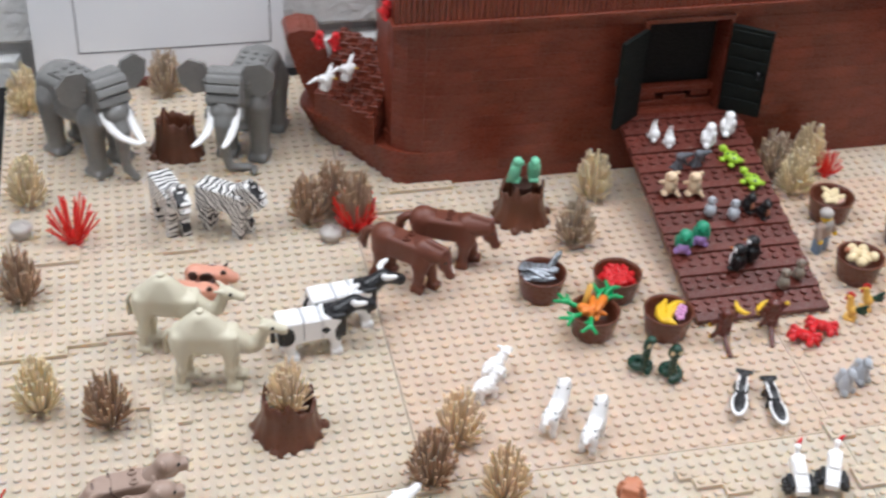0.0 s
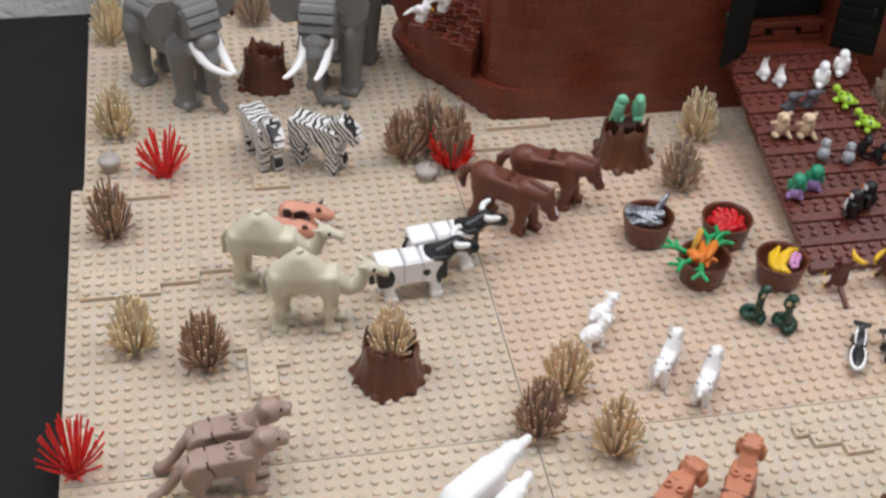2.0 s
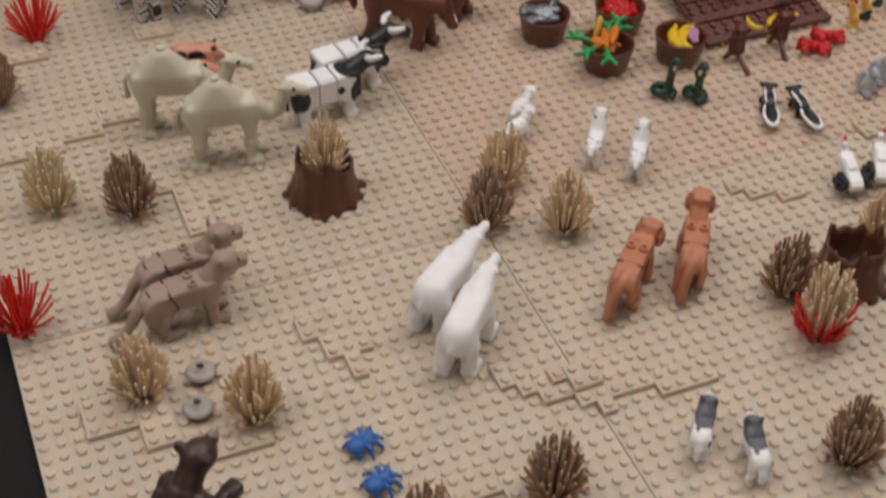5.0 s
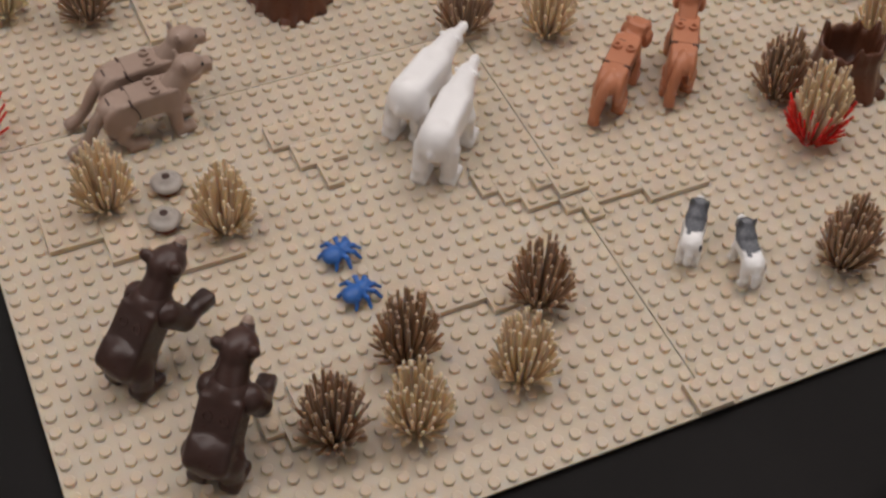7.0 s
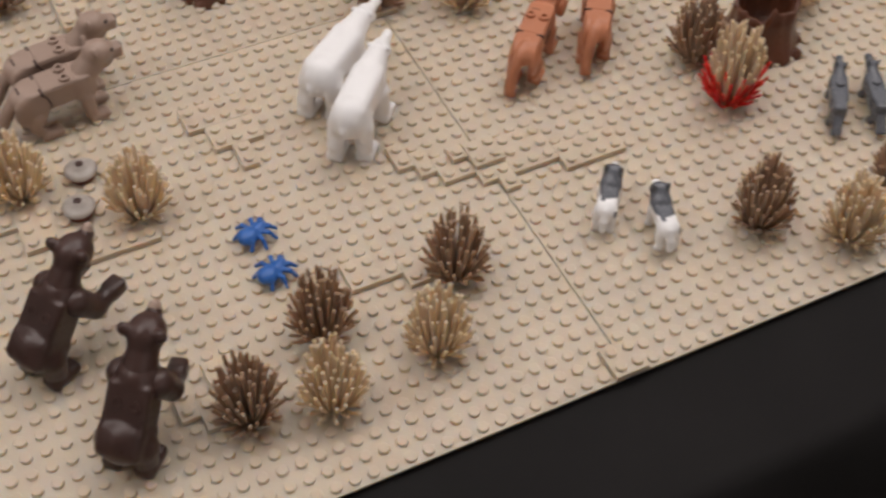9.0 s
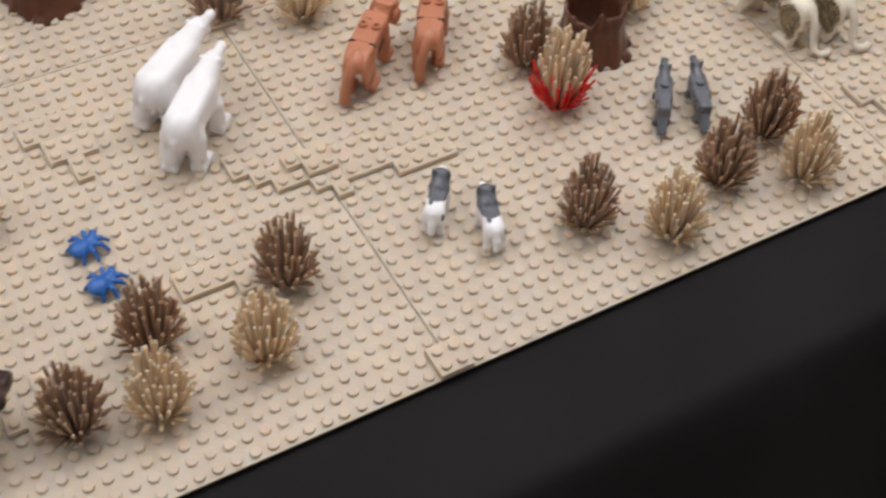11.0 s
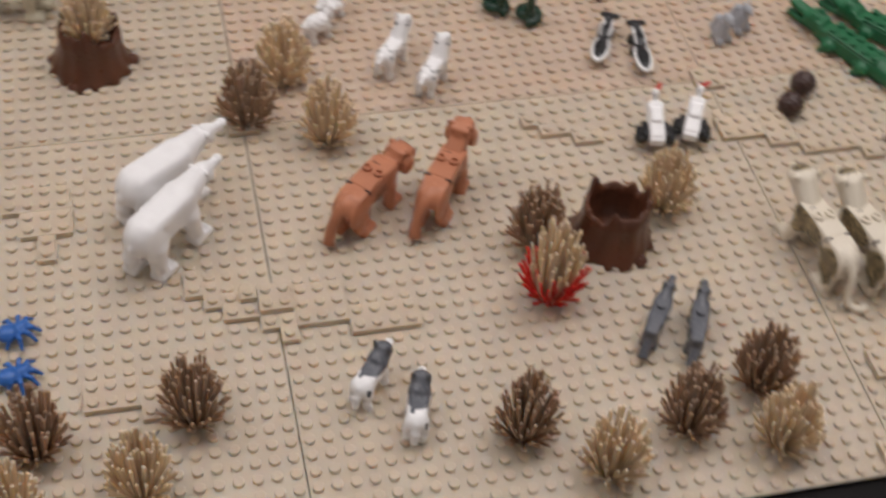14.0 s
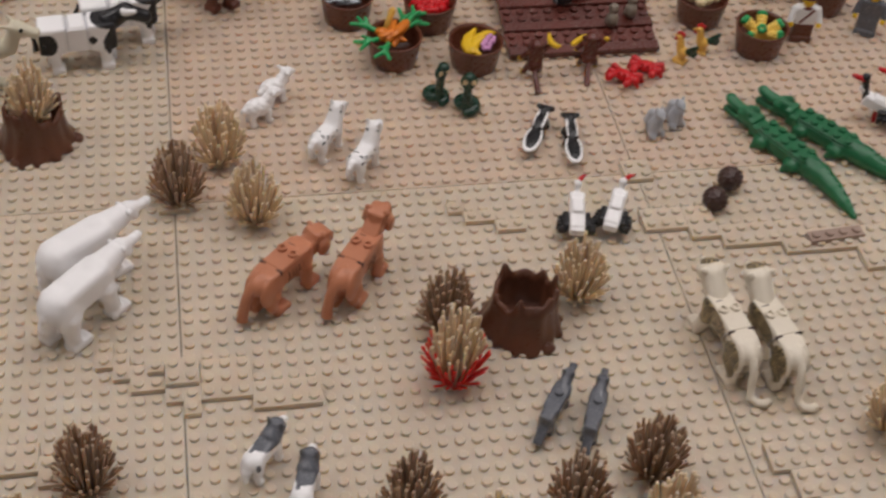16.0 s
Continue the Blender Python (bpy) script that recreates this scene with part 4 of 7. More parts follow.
elephant(-7.3, 79.4, -114, [(5.6, 0, 7.4, 1.0), (6.4, 0, 6.0, 0.85), (6.5, -0.1, 4.0, 0.62), (6.0, -0.1, 2.2, 0.5), (6.2, 0.4, 0.8, 0.42), (5.9, 1.6, 0.5, 0.38), (5.7, 1.9, 0.5, 0.34), (5.9, 2.6, 0.42, 0.34), (6.5, 2.7, 0.42, 0.34)],
         (0.2, 0.3, -0.3, 0.2), "grey toy elephant with its trunk curled on the ground", 9, (0.4, -0.9), 1.0, -1.2)


# general four-legged body
def quad(mats, L, w, zb, h, leg_r, foot, cell=0.12, soft=0.1, belly=0.0, gap=0.55, rear=1.0, stance=(0, 0, 0, 0), fat=1.0):
    """Trunk and legs. L: half length, zb: belly height, h: trunk height."""
    m = Mould(cell, soft)
    m.block((0, 0, zb + h / 2), (L * 0.85, w * 0.86, h / 2 * 0.96), 0.3).ell((-L * 0.62, 0, zb + h * 0.52), (L * 0.48, w * 0.94 * fat, h * 0.56 * rear))
    m.ell((L * 0.55, 0, zb + h * 0.5), (L * 0.46, w * 0.92 * fat, h * 0.55))
    for s in (1, -1):
        m.ell((-L * 0.6, s * w * 0.58, zb + h * 0.38), (L * 0.34, w * 0.48, h * 0.58)).ell((L * 0.62, s * w * 0.55, zb + h * 0.42), (L * 0.28, w * 0.46, h * 0.5))
    if belly:
        m.ell((0, 0, zb + h * 0.3), (L * 0.7, w * 0.95, belly))
    for k, (sx, sy) in enumerate(((1, 1), (1, -1), (-1, 1), (-1, -1))):
        lx = sx * L * 0.68
        fx = lx + stance[k]
        m.rod((lx, sy * gap, zb + h * 0.3), (lx * 0.5 + fx * 0.5 + (0.12 if sx < 0 else 0), sy * gap, zb * 0.55), leg_r * 1.35, leg_r)
        m.rod((lx * 0.5 + fx * 0.5 + (0.12 if sx < 0 else 0), sy * gap, zb * 0.55), (fx, sy * gap, 0.3), leg_r, leg_r * 0.92)
        m.block((fx + foot * 0.45, sy * gap, 0.24), (leg_r + foot * 0.5, leg_r * 1.12, 0.24), 0.15)
    return m


# zebras
zb = Mould(0.1, 0.06)
zb.block((0, 0, 3.3), (2.15, 0.92, 0.98), 0.14).block((-1.6, 0, 3.0), (0.62, 0.96, 1.25), 0.2).block((1.5, 0, 3.1), (0.62, 0.95, 1.15), 0.2)
for k, (sx, sy) in enumerate(((1, 1), (1, -1), (-1, 1), (-1, -1))):
    fx = sx * 1.55 + (0.25, -0.1, 0.0, 0.2)[k]
    zb.block((sx * 1.55, sy * 0.52, 1.7), (0.48, 0.40, 0.85), 0.12).block((fx, sy * 0.52, 0.62), (0.42, 0.38, 0.62), 0.12)
zb_body = zb.mesh("body", [M_ZEBRA])
zh = Mould(0.09, 0.06)
zh.block((2.0, 0, 4.2), (0.9, 0.7, 0.85), 0.16, ry=-38).block((2.7, 0, 4.35), (0.8, 0.62, 0.62), 0.16, ry=40).block((3.1, 0, 3.75), (0.6, 0.5, 0.48), 0.14, ry=40).block((1.9, 0, 5.05), (0.85, 0.16, 0.25), 0.06, ry=-30)
zh.mirror("rod", (2.35, 0.35, 5.0), (2.3, 0.42, 5.4), 0.17, 0.07)
zb_head = zh.mesh("head", [M_ZEBRA])
zb_tail = mesh_of("tail", *tube_geo([(-2.1, 0, 4.1), (-2.5, 0, 3.4), (-2.5, 0, 2.3)], [0.16, 0.15, 0.22], 8), M_ZEBRA, True)
for x, y, rz in ((-16.0, 66.2, -72), (-11.3, 65.0, -36)):
    spawn("toy_zebra", "toy zebra with printed black and white stripes", x, y, rz, [("body", zb_body), ("head", zb_head), ("tail", zb_tail)], group="toy zebras", s=1.09)

# horses
hb = Mould(0.105, 0.14)
hb.block((0, 0, 3.62), (2.3, 0.98, 1.0), 0.35).ell((-1.8, 0, 3.85), (1.25, 1.14, 1.25)).ell((1.75, 0, 3.6), (1.12, 1.08, 1.32)).ell((0, 0, 3.05), (2.0, 0.92, 0.7))
for k, (sx, sy) in enumerate(((1, 1), (1, -1), (-1, 1), (-1, -1))):
    lx = sx * 1.85
    fx = lx + (0.55, -0.25, 0.25, -0.45)[k]
    kx = lx * 0.45 + fx * 0.55 + (0.14 if sx < 0 else 0.08)
    hb.ell((lx, sy * 0.66, 3.1), (0.86, 0.46, 1.25)).rod((lx, sy * 0.62, 2.6), (kx, sy * 0.6, 1.5), 0.62, 0.46).rod((kx, sy * 0.6, 1.5), (fx, sy * 0.6, 0.45), 0.44, 0.42).block((fx + 0.1, sy * 0.6, 0.32), (0.54, 0.46, 0.32), 0.16)
hb_body = hb.mesh("body", [M_HORSE])
hh = Mould(0.095, 0.16)
hh.rod((1.9, 0, 3.95), (3.45, 0, 4.25), 1.05, 0.72).rod((3.5, 0, 4.25), (4.4, 0, 3.0), 0.6, 0.44).ell((4.5, 0, 2.82), (0.44, 0.44, 0.42)).ell((3.8, 0, 3.55), (0.56, 0.54, 0.66)).rod((3.7, 0, 4.98), (2.0, 0, 4.95), 0.22, 0.26)
hh.mirror("rod", (3.75, 0.3, 4.75), (3.8, 0.36, 5.2), 0.16, 0.06).spot((4.7, 0, 3.55), (0.36, 0.1, 0.5), 1).mirror("ell", (4.05, 0.46, 4.1), (0.1, 0.06, 0.1), m=2)
horse_head = hh.mesh("head", [M_HORSE, M_WHITE, M_BLACK])
horse_tail = mesh_of("tail", *tube_geo([(-2.6, 0, 4.2), (-3.3, 0, 4.0), (-3.75, 0, 3.5), (-3.9, 0, 2.8), (-3.75, 0, 2.0)], [0.3, 0.36, 0.42, 0.40, 0.18], 10), M_HORSE, True)
saddle = mesh_of("saddle_plate", *join_geo([box_geo(-0.85, -0.7, 4.3, 0.95, 0.7, 4.64, 0.1), studs_on(0.35, 4.64, 0.4)]), M_HORSE)
for x, y, rz in ((2.8, 55.3, -42), (6.8, 57.6, -24)):
    t = spawn("toy_horse", "reddish brown toy horse with lowered head", x, y, rz, [("body", hb_body), ("tail", horse_tail), ("saddle_plate", saddle), ("joint_slit", mesh_of("joint_slit", *box_geo(1.02, -0.3, 4.3, 1.16, 0.3, 4.665, 0.02), M_BLACK), "dark joint slit")], group="toy horses", s=1.04)
    put("head", horse_head, t, 0, 0, 0, 0, 0, 0, label="brown head with a white blaze", s=1.04).matrix_basis = pose(2.4 * U, 0, 4.2 * U, 0, 9, 0) @ pose(-2.4 * U, 0, -4.2 * U) @ Matrix.Diagonal((1.04, 1.04, 1.04, 1))

# camels
cm = Mould(0.11, 0.1)
cm.block((0, 0, 4.25), (2.5, 0.98, 0.85), 0.35).ell((-1.75, 0, 4.2), (1.1, 1.05, 1.1)).ell((1.7, 0, 4.1), (1.1, 1.02, 1.05)).ell((0, 0, 3.75), (2.0, 0.92, 0.6))
cm.soft = 0.28
cm.rod((-1.3, 0, 4.75), (0.85, 0, 4.75), 1.0, 0.92).rod((-0.95, 0, 5.2), (0.42, 0, 5.2), 0.94, 0.88).rod((-0.62, 0, 5.75), (0.06, 0, 5.75), 0.74, 0.70).ell((-0.28, 0, 6.2), (0.6, 0.58, 0.42))
for k, (sx, sy) in enumerate(((1, 1), (1, -1), (-1, 1), (-1, -1))):
    lx, fx = sx * 1.8, sx * 1.8 + (0.35, 0.0, 0.3, -0.3)[k]
    cm.ell((lx, sy * 0.66, 3.7), (0.68, 0.42, 1.0)).rod((lx, sy * 0.68, 3.2), (lx * 0.5 + fx * 0.5 + (0.1 if sx < 0 else -0.05), sy * 0.68, 1.8), 0.46, 0.38)
    cm.rod((lx * 0.5 + fx * 0.5 + (0.1 if sx < 0 else -0.05), sy * 0.68, 1.8), (fx, sy * 0.68, 0.4), 0.36, 0.33).block((fx + 0.22, sy * 0.68, 0.26), (0.62, 0.5, 0.26), 0.2).ell((lx * 0.5 + fx * 0.5, sy * 0.68, 1.85), (0.42, 0.42, 0.36))
camel_body = cm.mesh("body", [M_CAMEL])
ch = Mould(0.1, 0.16)
ch.rod((1.9, 0, 4.35), (3.2, 0, 3.6), 0.88, 0.62).rod((3.2, 0, 3.6), (3.9, 0, 3.85), 0.62, 0.54).rod((3.9, 0, 3.85), (4.4, 0, 4.95), 0.54, 0.46).ell((4.65, 0, 5.35), (0.66, 0.54, 0.52)).rod((4.9, 0, 5.3), (5.75, 0, 5.1), 0.44, 0.32).block((5.85, 0, 5.03), (0.3, 0.33, 0.26), 0.14)
ch.mirror("rod", (4.3, 0.4, 5.65), (3.85, 0.62, 5.85), 0.17, 0.1).mirror("ell", (5.05, 0.47, 5.5), (0.11, 0.06, 0.11), m=1)
camel_head = ch.mesh("head", [M_CAMEL, M_BLACK])
camel_stud = mesh_of("stud", *stud_geo(-0.3, 0, 6.6, 14), M_CAMEL, False)
camel_tail = mesh_of("tail", *tube_geo([(-2.7, 0, 5.0), (-3.1, 0, 4.2), (-3.0, 0, 2.9)], [0.17, 0.15, 0.22], 8), M_CAMEL, True)
for x, y, rz in ((-17.0, 50.2, -14), (-14.4, 45.4, -10)):
    spawn("toy_camel", "pale sand-coloured toy camel with one hump", x, y, rz, [("body", camel_body), ("head", camel_head), ("stud", camel_stud), ("tail", camel_tail)], group="toy camels").scale = (1.0, 1.05, 1.07)

# cows
cw = Mould(0.1, 0.07)
cw.block((-1.75, 0, 2.85), (1.0, 1.02, 1.12), 0.24).block((1.75, 0, 2.85), (1.0, 1.0, 1.12), 0.24).block((0, 0, 2.75), (1.6, 0.9, 1.0), 0.2)
for k, (sx, sy) in enumerate(((1, 1), (1, -1), (-1, 1), (-1, -1))):
    fx = sx * 1.85 + (0.2, 0.0, -0.1, 0.15)[k]
    cw.ell((sx * 1.8, sy * 0.66, 2.2), (0.72, 0.42, 1.0)).rod((sx * 1.85, sy * 0.6, 1.7), (fx, sy * 0.62, 0.5), 0.46, 0.40).block((fx + 0.08, sy * 0.62, 0.3), (0.5, 0.48, 0.3), 0.14)
cw.spot((-2.25, -1.0, 2.7), (0.8, 0.9, 0.95), 1).spot((-2.3, 1.0, 2.9), (0.85, 0.9, 0.9), 1).spot((1.05, -1.0, 2.75), (0.3, 0.4, 0.32), 1)
cw.spot((2.15, 0, 4.0), (1.15, 1.25, 0.62), 1).spot((2.8, 0, 3.3), (0.95, 1.3, 1.2), 1).spot((2.3, -0.95, 2.3), (0.55, 0.7, 0.95), 1).spot((2.1, 0.9, 2.2), (0.7, 0.8, 0.75), 1)
cow_body = cw.mesh("body", [M_WHITE, M_BLACK])
kh = Mould(0.1, 0.18)
kh.rod((2.3, 0, 3.6), (3.6, 0, 4.3), 0.8, 0.6).rod((3.5, 0, 4.3), (4.9, 0, 3.7), 0.6, 0.48).ell((4.95, 0, 3.65), (0.45, 0.5, 0.42))
cow_head = kh.mesh("head", [M_BLACK])
def horn(s):
    return mesh_of("horn", *tube_geo([(3.4, 0.3 * s, 4.55), (3.45, 0.72 * s, 4.7), (3.7, 1.0 * s, 4.85), (4.1, 1.12 * s, 4.95), (4.3, 1.14 * s, 4.98)], [0.25, 0.27, 0.25, 0.2, 0.12], 10), M_WHITE, True)
cow_seams = mesh_of("middle_plate", *box_geo(-0.68, -1.0, 1.95, 0.68, 1.0, 3.97, 0.2), M_WHITE)
seam_line = mesh_of("seam", *join_geo([box_geo(x - 0.01, -0.985, 2.0, x + 0.01, 0.985, 3.95, 0.004) for x in (-0.71, 0.71)]), M_GREY_LIGHT)
cow_tail = mesh_of("tail", *tube_geo([(-2.75, 0, 3.6), (-3.05, 0, 3.0), (-3.0, 0, 1.7)], [0.16, 0.16, 0.24], 8), M_BLACK, True)
for x, y, rz in ((-6.2, 47.7, 6), (-3.3, 50.4, 8)):
    spawn("toy_cow", "black and white patched toy cow with white horns", x, y, rz,
          [("body", cow_body), ("middle_plate", cow_seams), ("seam", seam_line, "thin grey joint lines"), ("head", cow_head, "black head"), ("horn", horn(1), "white horn"), ("horn", horn(-1), "white horn"), ("tail", cow_tail)], group="toy cows")

# pigs
pg = quad(None, 1.7, 0.85, 0.7, 1.6, 0.38, 0.1, gap=0.45, belly=0.4)
pg.rod((1.4, 0, 1.7), (2.3, 0, 1.5), 0.72, 0.45).spot((0.2, -0.8, 1.7), (0.7, 0.7, 0.55), 1).spot((-1.0, -0.8, 1.9), (0.4, 0.6, 0.4), 1).spot((0.4, 0.8, 1.8), (0.7, 0.7, 0.6), 1)
pg.mirror("rod", (1.5, 0.4, 2.25), (1.7, 0.6, 2.6), 0.2, 0.08, m=1)
pig_body = pg.mesh("body", [M_PIG, M_BEAR])
for x, y, rz in ((-13.6, 56.8, -16), (-14.9, 54.8, -16)):
    spawn("toy_pig", "salmon toy pig with dark brown patches", x, y, rz, [("body", pig_body)], group="toy pigs")


# big cats share a flat-backed trunk with two studs, jointed haunches and long feet
def big_cat(mats, w=1.0, spotted=False):
    m = Mould(0.095, 0.07)
    m.block((0.15, 0, 2.72), (1.75, 0.84 * w, 0.70), 0.13).ell((0.0, 0, 2.3), (1.5, 0.78 * w, 0.62))
    m.block((1.55, 0, 2.72), (0.7, 0.76 * w, 0.64), 0.26).ell((1.55, 0, 2.45), (0.85, 0.84 * w, 0.85))
    m.ell((-1.85, 0, 2.7), (0.9, 0.74 * w, 0.76)).block((-1.4, 0, 2.75), (0.6, 0.74 * w, 0.66), 0.28)
    for s, df, dh in ((1, 0.5, -0.1), (-1, -0.1, 0.5)):
        y = 0.64 * w * s
        m.ell((-1.62, y, 2.28), (1.0, 0.30, 1.16), ry=14).rod((-1.45, y, 1.7), (-2.0 + dh * 0.5, y, 1.02), 0.46, 0.34)
        m.rod((-2.0 + dh * 0.5, y, 1.02), (-1.8 + dh, y, 0.4), 0.33, 0.32).block((-1.45 + dh, y, 0.27), (0.66, 0.4, 0.27), 0.19)
        m.ell((1.42, y * 1.04, 2.42), (0.66, 0.28, 0.98)).rod((1.45, y, 1.9), (1.6 + df * 0.6, y, 0.5), 0.44, 0.36).block((1.95 + df * 0.6, y, 0.27), (0.62, 0.4, 0.27), 0.19)
        for k in (-0.22, 0.0, 0.22):
            m.ell((-0.86 + dh, y + k, 0.22), (0.17, 0.12, 0.19)).ell((2.5 + df * 0.6, y + k, 0.22), (0.17, 0.12, 0.19))
        if spotted:
            m.spot((0.75, 0.95 * s, 2.55), (1.7, 0.5, 0.98), 1).spot((-1.7, 1.0 * s, 2.05), (1.0, 0.42, 1.35), 1)
    return m.mesh("body", mats)


def back_of(mat, w=1.0):
    return mesh_of("back_plate", *join_geo([box_geo(-0.9, -0.8 * w, 2.9, 1.2, 0.8 * w, 3.46, 0.05), studs_on(0.55, 3.46, 0.43 * w)]), mat)


def slits(w=1.0, rump=True):
    """Dark joint slits behind the trunk, beside the neck and on the rump."""
    spots = [(-1.02, 0.46 * w, 3.2, -0.90, 0.88 * w, 3.47), (-1.02, -0.88 * w, 3.2, -0.90, -0.46 * w, 3.47), (1.22, 0.05, 3.2, 1.28, 0.5, 3.44)]
    if rump:
        spots.append((-2.1, -0.27, 3.2, -1.98, 0.27, 3.45))
    return [("joint_slit", mesh_of("joint_slit", *box_geo(*b, 0.01), M_BEAR), "dark joint slit") for b in spots]


def flank_seam(mat, w=1.0):
    """Dark curved seam round the front edge of each haunch."""
    return [("haunch_seam", mesh_of("haunch_seam", *tube_geo([(-0.96, 0.86 * w * s, 3.35), (-0.72, 0.9 * w * s, 2.95), (-0.58, 0.9 * w * s, 2.5), (-0.6, 0.84 * w * s, 2.05)], [0.05, 0.05, 0.045, 0.03], 6), mat, True), "dark joint line") for s in (1, -1)]


# lionesses; heads stand on the neck joint as their origin
lh = Mould(0.085, 0.14)
lh.rod((-0.3, 0, -0.3), (0.85, 0, 0.95), 0.84, 0.68).ell((1.1, 0, 1.25), (0.86, 0.76, 0.70)).rod((1.5, 0, 1.15), (2.05, 0, 1.0), 0.52, 0.42).block((2.12, 0, 0.96), (0.34, 0.39, 0.37), 0.14)
lh.ell((2.46, 0, 1.18), (0.07, 0.2, 0.13), m=1).mirror("ell", (0.68, 0.66, 1.78), (0.14, 0.27, 0.32)).mirror("ell", (1.76, 0.45, 1.42), (0.12, 0.08, 0.10), m=1).ell((1.2, 0, 0.6), (0.7, 0.55, 0.45))
lion_head = lh.mesh("head", [M_GREY_WARM, M_BLACK])
lion_body, lion_back = big_cat([M_GREY_WARM]), back_of(M_GREY_WARM)
lion_tail = mesh_of("tail", *tube_geo([(-1.5, 0, 2.95), (-2.3, 0, 2.85), (-2.85, 0, 2.2), (-3.3, 0, 1.4), (-3.9, 0, 0.75), (-4.45, 0, 0.5), (-4.75, 0, 0.46)], [0.42, 0.42, 0.37, 0.33, 0.33, 0.40, 0.24], 12), M_GREY_WARM, True)
for x, y, rz in ((-21.3, 30.3, 6), (-20.9, 32.8, 6)):
    t = spawn("toy_lioness", "greyish brown toy lioness with two studs on its back", x, y, rz,
              [("body", lion_body), ("tail", lion_tail), ("back_plate", lion_back)] + slits() + flank_seam(M_BEAR), group="toy lionesses", s=1.05)
    put("head", lion_head, t, 1.75, 0, 3.0, s=1.05, label="head with small black nose and eyes")

# polar bears
pb = Mould(0.1, 0.16)
pb.block((-0.1, 0, 3.3), (2.2, 1.02, 1.05), 0.5).ell((-1.75, 0, 3.2), (1.2, 1.16, 1.36)).ell((1.45, 0, 3.25), (1.15, 1.04, 1.22)).rod((1.9, 0, 3.55), (3.2, 0, 3.8), 0.98, 0.70)
pb.ell((-2.92, 0, 3.0), (0.24, 0.24, 0.42)).mirror("ell", (-1.6, 0.86, 2.6), (1.0, 0.34, 1.05)).mirror("ell", (1.5, 0.78, 2.6), (0.72, 0.32, 1.0))
for sx, sy, dx in ((-1.75, 0.76, -0.35), (-1.6, -0.76, 0.0), (1.55, 0.70, 0.9), (1.5, -0.70, 0.35)):
    pb.rod((sx, sy, 2.5), (sx + dx - 0.1, sy * 1.06, 1.25), 0.66, 0.50).rod((sx + dx - 0.1, sy * 1.06, 1.25), (sx + dx, sy * 1.08, 0.5), 0.50, 0.48).block((sx + dx + 0.28, sy * 1.1, 0.3), (0.80, 0.54, 0.3), 0.2)
    for k in (-0.3, 0.0, 0.3):
        pb.ell((sx + dx + 1.02, sy * 1.1 + k, 0.24), (0.2, 0.15, 0.22))
polar_body = pb.mesh("body", [M_WHITE])
ph_ = Mould(0.08, 0.12)
ph_.rod((-0.5, 0, -0.15), (0.3, 0, 0.05), 0.72, 0.6).ell((0.45, 0, 0.08), (0.72, 0.60, 0.54)).rod((0.9, 0, 0.0), (1.75, 0, -0.08), 0.38, 0.32).ell((1.85, 0, 0.0), (0.28, 0.32, 0.3))
ph_.mirror("ell", (0.1, 0.54, 0.40), (0.16, 0.22, 0.22)).mirror("ell", (0.95, 0.34, 0.12), (0.07, 0.05, 0.07), m=1).ell((2.1, 0, 0.06), (0.08, 0.15, 0.11), m=1).mirror("ell", (0.55, 0.48, -0.18), (0.3, 0.2, 0.28))
polar_head = ph_.mesh("head", [M_WHITE, M_BLACK])
for x, y, rz in ((-5.7, 25.5, 37), (-5.7, 21.8, 47)):
    t = spawn("toy_polar_bear", "smooth white toy polar bear walking on the baseplate", x, y, rz, [("body", polar_body)], group="toy polar bears", s=0.98)
    put("head", polar_head, t, 3.35, 0, 3.7, s=0.98, label="white head with small round ears")

# tigers
tg = Mould(0.085, 0.1)
tg.block((0.35, 0, 0.32), (0.95, 0.58, 0.5), 0.16, ry=-36).ell((1.2, 0, 0.92), (0.82, 0.78, 0.66)).block((1.15, 0, 1.1), (0.62, 0.62, 0.42), 0.2).rod((1.65, 0, 0.72), (2.05, 0, 0.62), 0.46, 0.40)
tg.mirror("ell", (1.15, 0.80, 0.62), (0.42, 0.22, 0.56)).mirror("ell", (1.05, 0.74, 0.28), (0.26, 0.2, 0.26)).mirror("ell", (0.98, 0.62, 1.46), (0.14, 0.25, 0.24)).ell((2.43, 0, 0.8), (0.06, 0.18, 0.12), m=1)
tg.mirror("ell", (1.88, 0.42, 1.02), (0.1, 0.07, 0.08), m=1)
tiger_head = tg.mesh("head", [M_TIGER, M_STUMP])
tiger_body, tiger_back = big_cat([M_TIGER], 0.95), back_of(M_TIGER, 0.95)
tiger_tail = mesh_of("tail", *tube_geo([(-1.2, 0.0, 3.1), (-1.9, 0.05, 3.2), (-2.55, 0.15, 2.75), (-2.9, 0.3, 1.9), (-3.1, 0.4, 1.0), (-3.3, 0.35, 0.45)], [0.30, 0.36, 0.36, 0.33, 0.33, 0.36], 12), M_TIGER, True)
def stripe(x, s):
    return mesh_of("stripe", *tube_geo([(x, 0.78 * s, 3.05), (x + 0.12, 0.8 * s, 2.5), (x, 0.79 * s, 2.0)], [0.02, 0.06, 0.02], 5), M_STUMP)
tiger_stripes = [("stripe", stripe(k, s)) for k in (-0.3, 0.0, 0.3, 0.6, 0.9) for s in (1, -1)]
